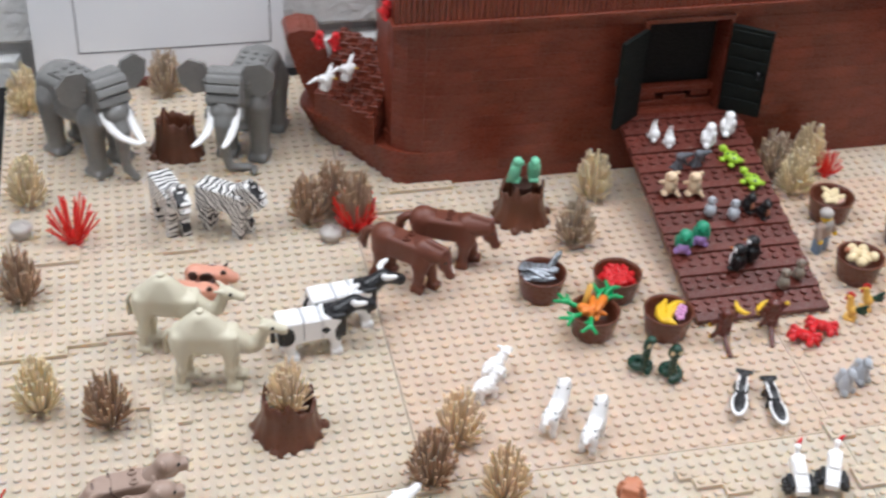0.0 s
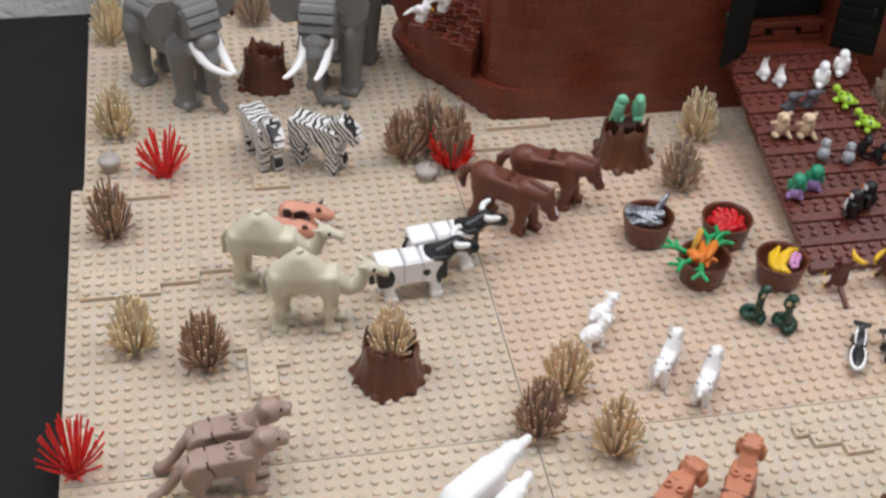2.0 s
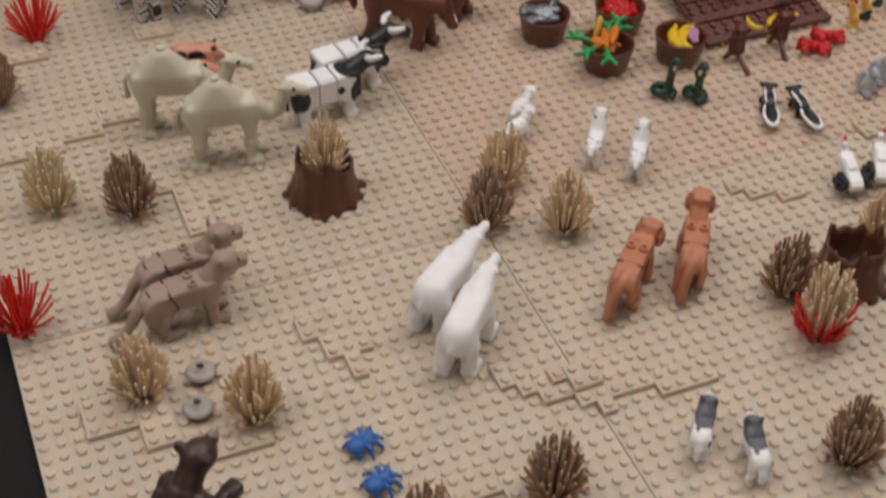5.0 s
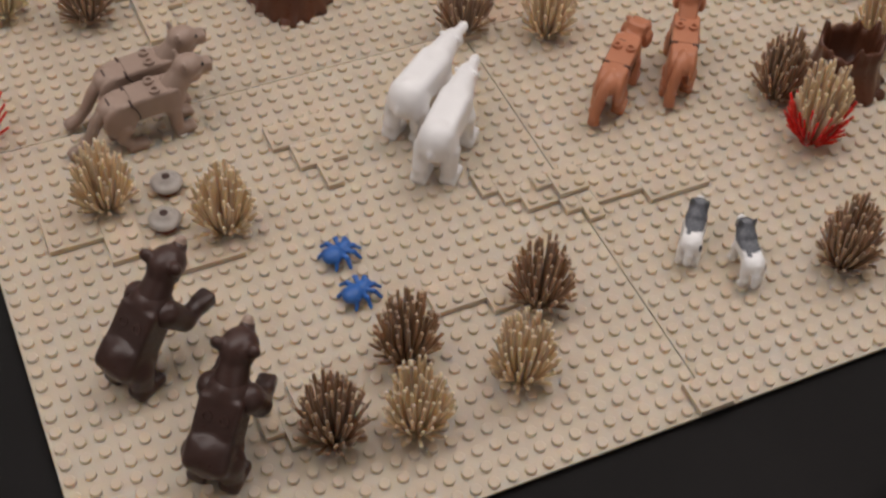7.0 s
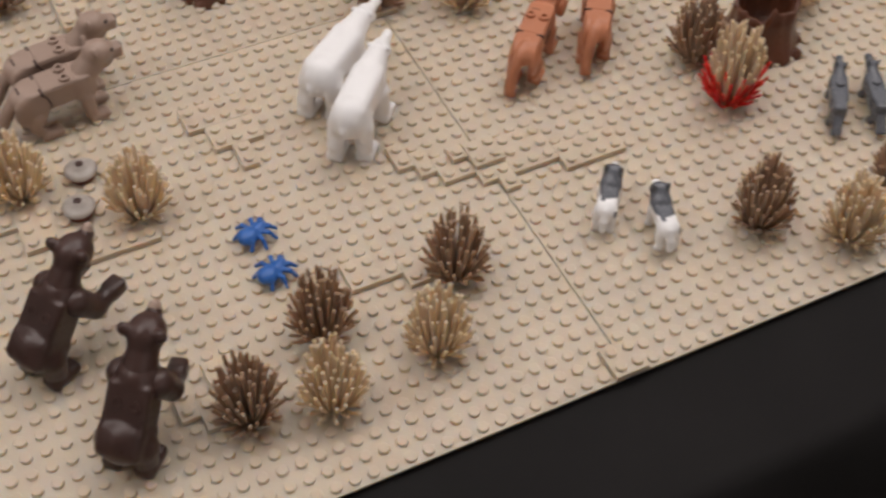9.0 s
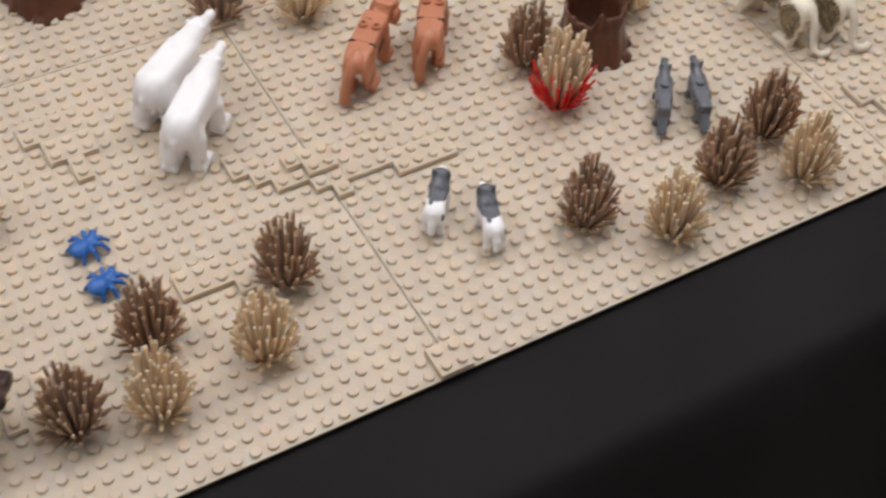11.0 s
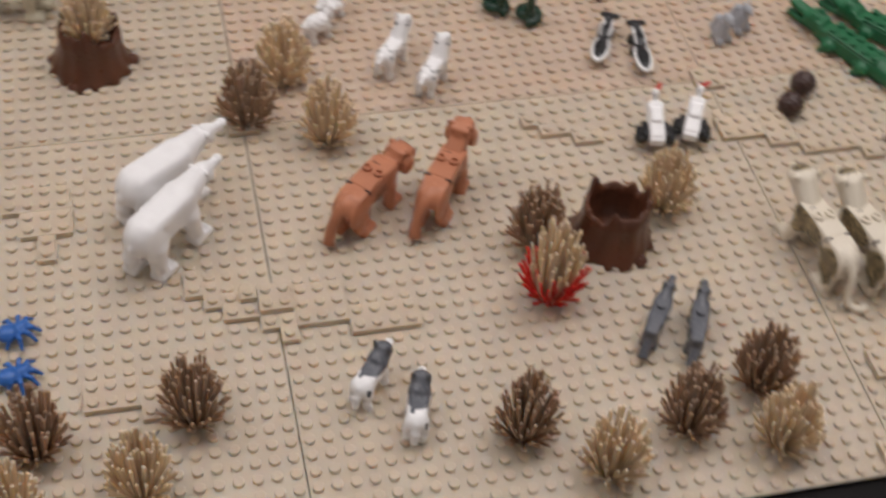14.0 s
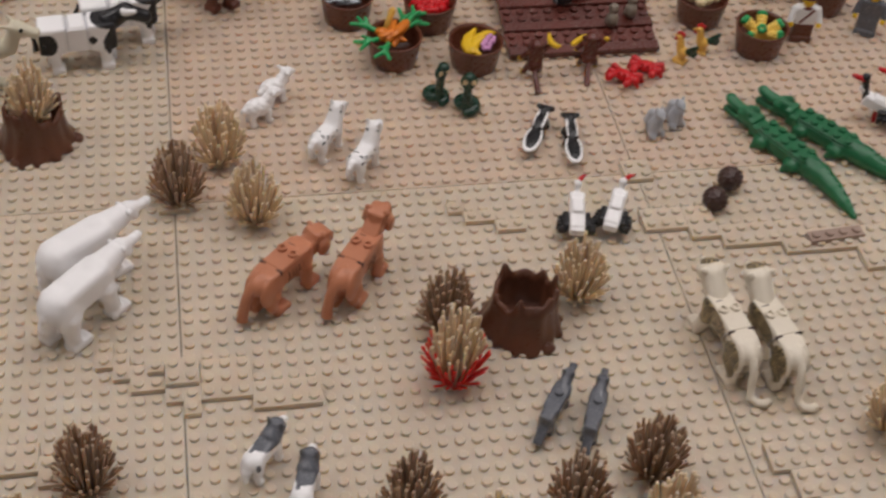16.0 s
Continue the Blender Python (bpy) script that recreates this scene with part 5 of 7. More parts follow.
for x, y, rz, drop, turn, tip in ((6.4, 22.9, 45, 1.0, -10, 14), (11.1, 23.1, 56, -0.1, 0, -4)):
    t = spawn("toy_tiger", "orange-brown toy tiger with two studs on its back", x, y, rz,
              [("body", tiger_body), ("tail", tiger_tail), ("back_plate", tiger_back)] + slits(0.95, False) + tiger_stripes, group="toy tigers", s=1.03)
    put("head", tiger_head, t, 1.75, 0, 3.0 - drop * 0.5, 0, tip, turn, s=1.03, label="head with rounded cheek ruffs")

# brown bears, rearing
bb = Mould(0.12, 0.14)
bb.ell((-0.05, 0, 2.35), (1.2, 1.3, 1.35)).block((0.05, 0, 2.3), (0.95, 1.22, 1.15), 0.5, ry=-45).block((1.05, 0, 3.4), (1.5, 1.12, 0.92), 0.22, ry=-48).ell((2.2, 0, 4.5), (1.1, 1.15, 1.05))
for q in (1, -1):
    bb.rod((0.0, 0.8 * q, 2.0), (0.0, 0.85 * q, 0.6), 0.85, 0.56).block((0.3, 0.85 * q, 0.36), (0.95, 0.55, 0.36), 0.25)
bear_body = bb.mesh("body", [M_BEAR])
bh_ = Mould(0.11, 0.2)
bh_.rod((2.4, 0, 4.9), (3.2, 0, 5.7), 0.85, 0.75).ell((3.7, 0, 6.1), (1.05, 0.95, 0.9)).rod((4.2, 0, 6.1), (4.7, 0, 6.3), 0.5, 0.4, 0).ell((4.95, 0, 6.55), (0.3, 0.3, 0.42), m=1).mirror("ell", (3.3, 0.9, 6.6), (0.3, 0.36, 0.38))
bear_head = bh_.mesh("head", [M_BEAR, M_GREY_WARM])
def bear_arm(q):
    a = Mould(0.11, 0.2)
    a.rod((2.3, 0.95 * q, 4.3), (3.0, 1.3 * q, 3.4), 0.78, 0.6).rod((3.0, 1.3 * q, 3.4), (4.2, 1.25 * q, 3.4), 0.56, 0.46).block((4.5, 1.25 * q, 3.45), (0.5, 0.48, 0.42), 0.2)
    return a.mesh("arm", [M_BEAR])
bear_seam = mesh_of("waist_seam", *tube_geo([(-0.34, -1.0, 3.25), (-0.4, -0.5, 3.37), (-0.4, 0.5, 3.37), (-0.34, 1.0, 3.25)], [0.04, 0.05, 0.05, 0.04], 6), M_BLACK, True)
bear_st = mesh_of("back_plate", *studs_on(0.0, 0.0, 0.45), M_BEAR)
bear_arms = {q: bear_arm(q) for q in (1, -1)}
for x, y, rz, turn in ((-27.2, 13.0, 30, 6), (-24.9, 6.0, 46, 4)):
    t = spawn("toy_bear", "glossy dark brown toy bear standing on its hind legs", x, y, rz, [("body", bear_body), ("arm", bear_arms[1])], group="toy brown bears")
    right = put("arm", bear_arms[-1], t)
    if y < 10:
        right.matrix_basis = pose(2.3 * U, -0.95 * U, 4.3 * U, 0, 16, 12) @ pose(-2.3 * U, 0.95 * U, -4.3 * U)
    hd = put("head", bear_head, t, label="dark brown head with a greyish snout")
    hd.matrix_basis = pose(2.6 * U, 0, 0) @ pose(0, 0, 0, 0, 0, turn) @ pose(-2.6 * U, 0, 0)
    put("back_plate", bear_st, t, 0.75, 0, 4.24, 0, -46, 0)
    put("waist_seam", bear_seam, t)

# spiders
sp = Mould(0.07, 0.1)
sp.ell((-0.45, 0, 0.75), (0.75, 0.68, 0.5)).ell((0.45, 0, 0.7), (0.5, 0.45, 0.36)).ell((0.85, 0, 0.85), (0.28, 0.3, 0.26))
for k, a in enumerate((25, 60, 105, 145)):
    for s in (1, -1):
        c, d = math.cos(radians(a)), math.sin(radians(a)) * s
        sp.rod((0.2 + 0.3 * c, 0.3 * d, 0.7), (0.2 + 0.95 * c, 0.95 * d, 0.8), 0.17, 0.16).rod((0.2 + 0.95 * c, 0.95 * d, 0.8), (0.2 + 1.42 * c, 1.42 * d, 0.3), 0.16, 0.13)
spider_me = sp.mesh("toy_spider", [M_BLUE])
for x, y in ((-14.4, 16.9), (-14.4, 13.9)):
    solo("toy_spider", spider_me, "blue plastic toy spider on the baseplate", "toy animal", x, y, 0.05, 25, "toy spiders").scale = (0.84,) * 3


# small dogs
def dog(mats, spots, lift=0.0, tail=((-1.3, 0, 1.95), (-1.6, 0, 1.4), (-1.72, 0, 0.8)), pricked=0.32):
    m = Mould(0.07, 0.1)
    m.block((0.0, 0, 1.72), (1.15, 0.46, 0.48), 0.26).ell((-0.98, 0, 1.72), (0.56, 0.50, 0.58)).ell((0.8, 0, 1.75), (0.62, 0.52, 0.66))
    m.rod((0.85, 0, 2.0), (1.3, 0, 2.75 + lift), 0.50, 0.44).ell((1.45, 0, 2.92 + lift), (0.46, 0.47, 0.40)).rod((1.65, 0, 2.84 + lift), (2.15, 0, 2.74 + lift), 0.27, 0.2)
    m.mirror("rod", (1.32, 0.31, 3.18 + lift), (1.24, 0.37, 3.2 + pricked + lift), 0.16, 0.06)
    for s in (1, -1):
        m.ell((-0.95, 0.34 * s, 1.5), (0.46, 0.2, 0.55)).rod((-1.0, 0.34 * s, 1.2), (-1.2, 0.34 * s, 0.7), 0.25, 0.19).rod((-1.2, 0.34 * s, 0.7), (-1.05, 0.34 * s, 0.2), 0.18, 0.18).ell((-0.92, 0.34 * s, 0.15), (0.3, 0.2, 0.15))
        m.rod((0.85, 0.33 * s, 1.4), (0.9, 0.34 * s, 0.25), 0.24, 0.19).ell((1.02, 0.34 * s, 0.15), (0.3, 0.2, 0.15))
    for a, b in zip(tail, tail[1:]):
        m.rod(a, b, 0.2, 0.17)
    for c, r in spots:
        m.spot(c, r, 1)
    return m.mesh("body", mats)


husky = dog([M_WHITE, M_GREY_DARK], [((0.5, 0, 2.4), (1.05, 0.75, 0.62)), ((1.25, 0, 2.75), (0.72, 0.6, 0.62)), ((-0.55, 0.2, 2.2), (0.3, 0.12, 0.3)), ((-1.2, -0.42, 1.7), (0.16, 0.2, 0.28))], lift=-0.5)
for x, y, rz in ((4.2, 10.0, 51), (6.3, 7.5, 73)):
    spawn("toy_husky", "toy husky with dark grey back and white legs", x, y, rz, [("body", husky)], group="toy huskies").scale = (0.98, 1.22, 1.0)
rd = random.Random(4)
freckles = []
for k in range(46):
    u = rd.uniform(-1.4, 1.7)
    top = 2.2 if u < 0.9 else 3.1
    freckles.append(((u, rd.choice((-0.5, -0.45, -0.2, 0.2, 0.45, 0.5)), rd.uniform(1.4, top)), (rd.uniform(0.06, 0.12), 0.2, rd.uniform(0.06, 0.11))))
dal = dog([M_WHITE, M_BLACK], freckles, tail=((-1.25, 0, 1.95), (-1.6, 0, 2.1), (-1.95, 0, 1.9)))
for x, y, rz in ((10.6, 36.2, 52), (12.9, 33.9, 55)):
    spawn("toy_dalmatian", "white toy dog with small black spots", x, y, rz, [("body", dal)], group="toy dalmatians").scale = (1.08, 1.25, 1.05)
goat = Mould(0.075, 0.08)
goat.ell((-0.1, 0, 1.35), (1.0, 0.62, 0.68)).ell((0.85, 0, 1.75), (0.5, 0.45, 0.5)).ell((1.25, 0, 2.2), (0.5, 0.4, 0.38)).rod((1.45, 0, 2.15), (1.75, 0, 2.05), 0.28, 0.22).mirror("rod", (1.1, 0.34, 2.4), (0.9, 0.66, 2.5), 0.15, 0.08).ell((-1.1, 0, 1.4), (0.28, 0.22, 0.26))
for k in range(46):
    zz = 1 - 1.7 * (k + 0.5) / 46
    a, r = k * 2.399963, math.sqrt(max(0, 1 - zz * zz))
    goat.ell((-0.1 + 0.86 * r * math.cos(a), 0.52 * r * math.sin(a), 1.36 + 0.56 * zz), (0.21, 0.18, 0.19))
for sx in (-0.65, 0.6):
    goat.mirror("rod", (sx, 0.36, 1.0), (sx, 0.38, 0.2), 0.24, 0.22).mirror("ell", (sx + 0.1, 0.38, 0.16), (0.3, 0.24, 0.16))
lamb = goat.mesh("body", [M_WHITE])
for x, y, rz in ((6.2, 40.0, 25), (7.4, 42.1, 32)):
    spawn("toy_lamb", "plain white toy lamb on the baseplate", x, y, rz, [("body", lamb)], group="toy lambs", s=1.0)

# wolves
wf = Mould(0.09, 0.12)
wf.block((0.1, 0, 1.6), (1.2, 0.56, 0.52), 0.12).block((-1.25, 0, 1.45), (0.8, 0.46, 0.7), 0.2).ell((0.75, 0, 1.65), (0.7, 0.64, 0.6)).rod((1.0, 0, 1.8), (1.75, 0, 2.15), 0.46, 0.38).ell((1.95, 0, 2.25), (0.46, 0.42, 0.36)).block((2.45, 0, 2.12), (0.5, 0.24, 0.24), 0.1)
wf.mirror("rod", (1.8, 0.26, 2.4), (1.68, 0.34, 2.85), 0.17, 0.06).block((-2.3, 0, 0.95), (0.75, 0.32, 0.3), 0.1, ry=-42)
for sx in (-1.6, 0.9):
    for s in (1, -1):
        wf.rod((sx, 0.3 * s, 1.3), (sx + 0.1, 0.34 * s, 0.3), 0.26, 0.22).ell((sx + 0.3, 0.34 * s, 0.2), (0.38, 0.24, 0.2))
wolf_body = wf.mesh("body", [M_GREY_DARK])
wolf_stud = mesh_of("stud", *stud_geo(0.3, 0, 2.11, 14), M_GREY_DARK)
for x, y, rz in ((21.3, 11.6, 55), (23.45, 10.75, 65)):
    spawn("toy_wolf", "narrow dark grey toy wolf with one stud on its back", x, y, rz, [("body", wolf_body), ("stud", wolf_stud)], group="toy wolves", s=0.92)

# cheetahs
che_body, che_back = big_cat([M_CHEETAH, M_SPOTS], 0.92, True), back_of(M_CHEETAH, 0.92)
cq = Mould(0.08, 0.14)
cq.rod((-0.1, 0, -0.1), (1.15, 0, 0.95), 0.62, 0.74).block((0.6, 0, 0.55), (1.15, 0.66, 0.42), 0.16, ry=-42).ell((1.35, 0, 1.12), (0.78, 0.88, 0.6)).rod((1.8, 0, 1.0), (2.2, 0, 0.88), 0.42, 0.3)
cq.mirror("ell", (1.0, 0.74, 1.55), (0.16, 0.22, 0.22)).spot((1.8, 0, 1.62), (0.52, 0.7, 0.36), 1).ell((2.46, 0, 0.95), (0.06, 0.14, 0.1), m=2)
che_head = cq.mesh("head", [M_CHEETAH, M_SPOTS, M_BLACK])
che_tail = mesh_of("tail", *tube_geo([(-2.0, 0, 3.0), (-2.6, 0, 2.8), (-3.0, 0, 2.1), (-3.15, 0.0, 1.2), (-3.4, 0.05, 0.55), (-3.75, -0.2, 0.36), (-3.9, -0.6, 0.36), (-3.85, -1.0, 0.4)], [0.26, 0.28, 0.25, 0.23, 0.23, 0.24, 0.24, 0.2], 12), M_CHEETAH, True)
for x, y, rz in ((32.85, 15.1, 98), (35.6, 14.4, 98)):
    t = spawn("toy_cheetah", "cream toy cheetah with printed dark spots on its flanks", x, y, rz,
              [("body", che_body), ("tail", che_tail), ("back_plate", che_back)] + slits(0.95, False) + flank_seam(M_STONE, 0.93), group="toy cheetahs", s=1.03)
    put("head", che_head, t, 1.75, 0, 3.0, s=1.03, label="cream head with spotted crown")
    t.scale = (1.1, 1.0, 1.0)

# crocodiles
cr = Mould(0.12, 0.15)
cr.block((0, 0, 0.85), (2.3, 0.9, 0.55), 0.15).block((2.6, 0, 0.85), (0.6, 0.75, 0.5), 0.15)
for sx in (-1.5, 1.6):
    for s in (1, -1):
        cr.ell((sx, 1.1 * s, 0.7), (0.65, 0.4, 0.5)).rod((sx + 0.1, 1.15 * s, 0.5), (sx + 0.35, 1.3 * s, 0.22), 0.3, 0.24)
croc_body = cr.mesh("body", [M_GREEN])
cj = Mould(0.1, 0.12)
cj.block((3.7, 0, 1.25), (0.85, 0.78, 0.42), 0.2, ry=-4).rod((4.2, 0, 1.32), (5.7, 0, 1.5), 0.46, 0.36).block((4.9, 0, 1.36), (1.1, 0.42, 0.22), 0.12, ry=-7).ell((5.95, 0, 1.62), (0.36, 0.46, 0.3)).mirror("ell", (3.75, 0.48, 1.72), (0.42, 0.24, 0.3))
croc_head = cj.mesh("upper_jaw", [M_GREEN])
cl = Mould(0.1, 0.12)
cl.block((4.7, 0, 0.62), (1.4, 0.44, 0.2), 0.1).ell((6.0, 0, 0.62), (0.3, 0.38, 0.2))
croc_jaw = cl.mesh("lower_jaw", [M_GREEN])
def croc_tail(sway):
    """A thick tail that tapers to its tip, with a low saw-toothed crest. sway: sideways reach of the tip."""
    m = Mould(0.1, 0.12)
    pts = [(-2.2, 0.0, 0.88, 0.9), (-3.6, 0.05, 0.86, 0.84), (-5.0, 0.3, 0.74, 0.68), (-6.4, 0.65, 0.55, 0.46), (-7.7, 1.0, 0.34, 0.2)]
    for (ax, ay, az, ar), (bx_, by_, bz, br) in zip(pts, pts[1:]):
        m.rod((ax, ay * sway, az), (bx_, by_ * sway, bz), ar, br)
    for k in range(8):
        t = k / 7
        m.block((-3.0 - 4.0 * t, sway * (0.02 + 0.78 * t * t), 1.66 - 1.0 * t * t), (0.2, 0.08, 0.14), 0.03, ry=20)
    return m.mesh("tail", [M_GREEN])


croc_plate = mesh_of("back_plate", *join_geo([box_geo(-1.9, -0.85, 1.38, 2.2, 0.85, 1.62, 0.08)] + [([(x - 1.9, y, z) for x, y, z in lathe_geo([(0.85, 1.38), (0.85, 1.56), (0.8, 1.615), (0.02, 1.615)], 28)[0]], lathe_geo([(0.85, 1.38), (0.85, 1.56), (0.8, 1.615), (0.02, 1.615)], 28)[1])] + [stud_geo(-2.0 + 0.98 * k, y, 1.62) for k in range(5) for y in (-0.45, 0.45)]), M_GREEN)
for x, y, rz, sway in ((43.25, 32.75, 117, 0.8), (46.75, 33.9, 126, -0.3)):
    spawn("toy_crocodile", "green toy crocodile with studs on its back", x, y, rz, [("body", croc_body), ("upper_jaw", croc_head), ("lower_jaw", croc_jaw), ("tail", croc_tail(sway)), ("back_plate", croc_plate)], group="toy crocodiles", s=0.96)

# hedgehogs
hg = Mould(0.08, 0.04)
hg.ell((0, 0, 0.85), (0.82, 0.82, 0.8))
for k in range(70):
    zz = 1 - 2 * (k + 0.5) / 70
    a = k * 2.399963
    r = math.sqrt(1 - zz * zz)
    d = np.array((r * math.cos(a), r * math.sin(a), zz))
    if zz > -0.8:
        hg.rod(tuple(d * 0.7 + (0, 0, 0.85)), tuple(d * 0.84 + (0, 0, 0.85)), 0.11, 0.08)
hedge = hg.mesh("toy_hedgehog", [M_BEAR])
for x, y in ((36.4, 27.95), (38.1, 29.85)):
    solo("toy_hedgehog", hedge, "dark brown spiky ball-shaped toy hedgehog", "toy animal", x, y, 0.05, 20, "toy hedgehogs").scale = (1.04,) * 3

# storks
sk = Mould(0.08, 0.06)
sk.block((0, 0, 1.5), (1.25, 0.48, 0.4), 0.1, ry=-18).block((-1.0, 0, 1.15), (0.5, 0.46, 0.3), 0.08, ry=-10).rod((1.0, 0, 1.8), (1.35, 0, 2.4), 0.2, 0.17).ell((1.42, 0, 2.55), (0.28, 0.26, 0.26)).block((0.1, 0, 1.9), (0.5, 0.36, 0.22), 0.08, ry=-18)
stork_body = sk.mesh("body", [M_WHITE])
def wing_of(s):
    """A black wing of stepped feathers beside the tail. s: side."""
    m = Mould(0.07, 0.03)
    m.block((-0.55, 0.66 * s, 1.15), (0.62, 0.2, 0.34), 0.08)
    for k in range(4):
        m.block((-1.15 + 0.36 * k, (0.98 - 0.06 * abs(k - 1)) * s, 1.0 - 0.04 * k), (0.12, 0.24, 0.26), 0.05)
    return m.mesh("wing", [M_BLACK])


wings = [("wing", wing_of(1), "black feathered wing"), ("wing", wing_of(-1), "black feathered wing")]
beak = mesh_of("beak", *tube_geo([(1.55, 0, 2.55), (2.0, -0.3, 2.6), (2.45, -0.55, 2.42)], [0.17, 0.14, 0.06], 8), M_RED, True)
legs_s = [("leg", mesh_of("leg", *tube_geo([(0.1, s * 0.25, 1.2), (0.1, s * 0.25, 0.1)], [0.11, 0.11], 8), M_RED)) for s in (1, -1)]
def stork(x, y, rz, bill=beak):
    return spawn("toy_stork", "white brick-built toy stork with black wings and red beak", x, y, rz, [("body", stork_body), ("beak", bill, "red pointed beak")] + legs_s + wings, group="toy storks", s=1.08)


stork_neck = mesh_of("neck", *tube_geo([(1.0, 0, 1.7), (1.25, 0, 2.5), (1.45, 0, 3.4), (1.5, 0, 3.7)], [0.26, 0.24, 0.27, 0.24], 10), M_BLACK, True)
crane_beak = mesh_of("beak", *tube_geo([(1.55, 0, 3.3), (2.0, 0, 3.38), (2.4, 0, 3.46)], [0.24, 0.19, 0.12], 8), M_RED, True)
for x, y, rz in ((51.6, 35.9, 156), (53.9, 36.5, 156)):
    t = stork(x, y, rz, crane_beak)
    put("neck", stork_neck, t, label="upright black neck", s=1.08)
for x, y, rz in ((26.25, 26.95, 79), (28.95, 27.0, 63)):
    stork(x, y, rz)

# ostrich
os_ = Mould(0.11, 0.2)
os_.ell((0, 0, 4.1), (1.5, 1.0, 1.05)).rod((0.9, 0, 4.4), (1.5, 0, 5.3), 0.6, 0.4)
ost_body = os_.mesh("body", [M_BLACK])
on = Mould(0.1, 0.15)
on.rod((1.4, 0, 5.1), (1.7, 0, 6.9), 0.34, 0.28).ell((1.85, 0, 7.15), (0.45, 0.34, 0.34)).rod((2.1, 0, 7.1), (2.7, 0, 7.0), 0.2, 0.12)
ost_neck = on.mesh("neck", [M_PINK])
ost_fluff = mesh_of("tail_feathers", *lathe_geo([(0.5, 2.9), (1.0, 3.0), (1.1, 3.4), (0.4, 3.5)], 14, lambda a, r, z: (r + 0.12 * math.sin(7 * a), z)), M_WHITE, True)
def ost_leg(s, dx):
    a = Mould(0.1, 0.15)
    a.rod((0.1, 0.5 * s, 3.4), (dx, 0.6 * s, 1.8), 0.4, 0.26).rod((dx, 0.6 * s, 1.8), (dx + 0.2, 0.65 * s, 0.4), 0.25, 0.22).ell((dx + 0.7, 0.65 * s, 0.25), (0.95, 0.35, 0.26))
    return a.mesh("leg", [M_PINK])
spawn("toy_ostrich", "toy ostrich with black body and pale pink neck and legs", 45.8, 14.5, 190, [("body", ost_body), ("neck", ost_neck, "pale pink neck"), ("tail_feathers", ost_fluff, "white feather skirt"), ("leg", ost_leg(1, 0.3)), ("leg", ost_leg(-1, -0.5))], s=1.14)

# squirrels
sq = Mould(0.06, 0.08)
sq.ell((0, 0, 0.7), (0.48, 0.46, 0.7)).ell((0.08, 0, 1.15), (0.38, 0.37, 0.45)).ell((0.16, 0, 1.76), (0.36, 0.33, 0.32)).rod((0.4, 0, 1.72), (0.56, 0, 1.66), 0.17, 0.11)
sq.rod((-0.4, 0, 0.25), (-0.6, 0, 0.75), 0.26, 0.32).rod((-0.6, 0, 0.75), (-0.5, 0, 1.4), 0.32, 0.26).mirror("rod", (0.06, 0.18, 1.98), (0.04, 0.22, 2.2), 0.12, 0.06).mirror("ell", (0.25, 0.32, 0.3), (0.34, 0.2, 0.3))
squirrel = sq.mesh("toy_squirrel", [M_GREY_LIGHT])
for x, y in ((34.4, 35.9), (36.2, 36.8)):
    solo("toy_squirrel", squirrel, "light bluish grey toy squirrel sitting upright", "toy animal", x, y, 0.0, -70, "toy squirrels").scale = (1.2, 1.2, 1.22)

# skunks
kk = Mould(0.075, 0.1)
kk.ell((0.3, 0, 0.8), (1.0, 0.5, 0.5)).ell((1.45, 0, 0.95), (0.45, 0.38, 0.38)).block((1.7, 0, 1.15), (0.18, 0.62, 0.12), 0.08)
for sx in (-0.2, 0.9):
    kk.mirror("rod", (sx, 0.35, 0.6), (sx + 0.05, 0.4, 0.18), 0.18)
kk.mirror("ell", (0.5, 0.3, 1.12), (0.85, 0.07, 0.13), m=1)
skunk_body = kk.mesh("body", [M_BLACK, M_WHITE])
kt = Mould(0.06, 0.05)
kt.ell((-1.3, 0, 0.75), (1.2, 0.48, 0.32)).rod((-0.3, 0, 0.8), (-0.9, 0, 0.8), 0.26, 0.3)
kt.ell((-1.35, 0, 0.82), (1.26, 0.52, 0.16), m=1).spot((-1.3, 0, 1.1), (1.16, 0.43, 0.6), 0)
for k in range(22):
    a = 0.75 + k * 4.8 / 21
    kt.ell((-1.35 + 1.24 * math.cos(a), 0.52 * math.sin(a), 0.84), (0.11, 0.09, 0.12), m=1)
skunk_tail = kt.mesh("tail", [M_BLACK, M_WHITE])
for x, y, rz in ((25.85, 36.6, 62), (28.05, 35.4, 82)):
    spawn("toy_skunk", "black toy skunk with white-edged tail", x, y, rz, [("body", skunk_body), ("tail", skunk_tail, "black tail with a white border")], group="toy skunks", s=1.1)

# cobras
cb = Mould(0.075, 0.1)
for k in range(14):
    a0, a1 = k * 0.5, (k + 1) * 0.5
    r0, r1 = 0.8 - 0.03 * k, 0.8 - 0.03 * (k + 1)
    cb.rod((r0 * math.cos(a0), r0 * math.sin(a0), 0.3 + 0.025 * k), (r1 * math.cos(a1), r1 * math.sin(a1), 0.3 + 0.025 * (k + 1)), 0.28)
cb.rod((0.4, 0, 0.6), (0.5, 0, 2.1), 0.32, 0.28).ell((0.55, 0, 2.55), (0.24, 0.58, 0.6)).ell((0.72, 0, 3.0), (0.4, 0.34, 0.26)).mirror("ell", (0.76, 0.28, 2.6), (0.05, 0.14, 0.16), m=1)
cobra = cb.mesh("toy_snake", [M_GREEN_DARK, M_CREAM])
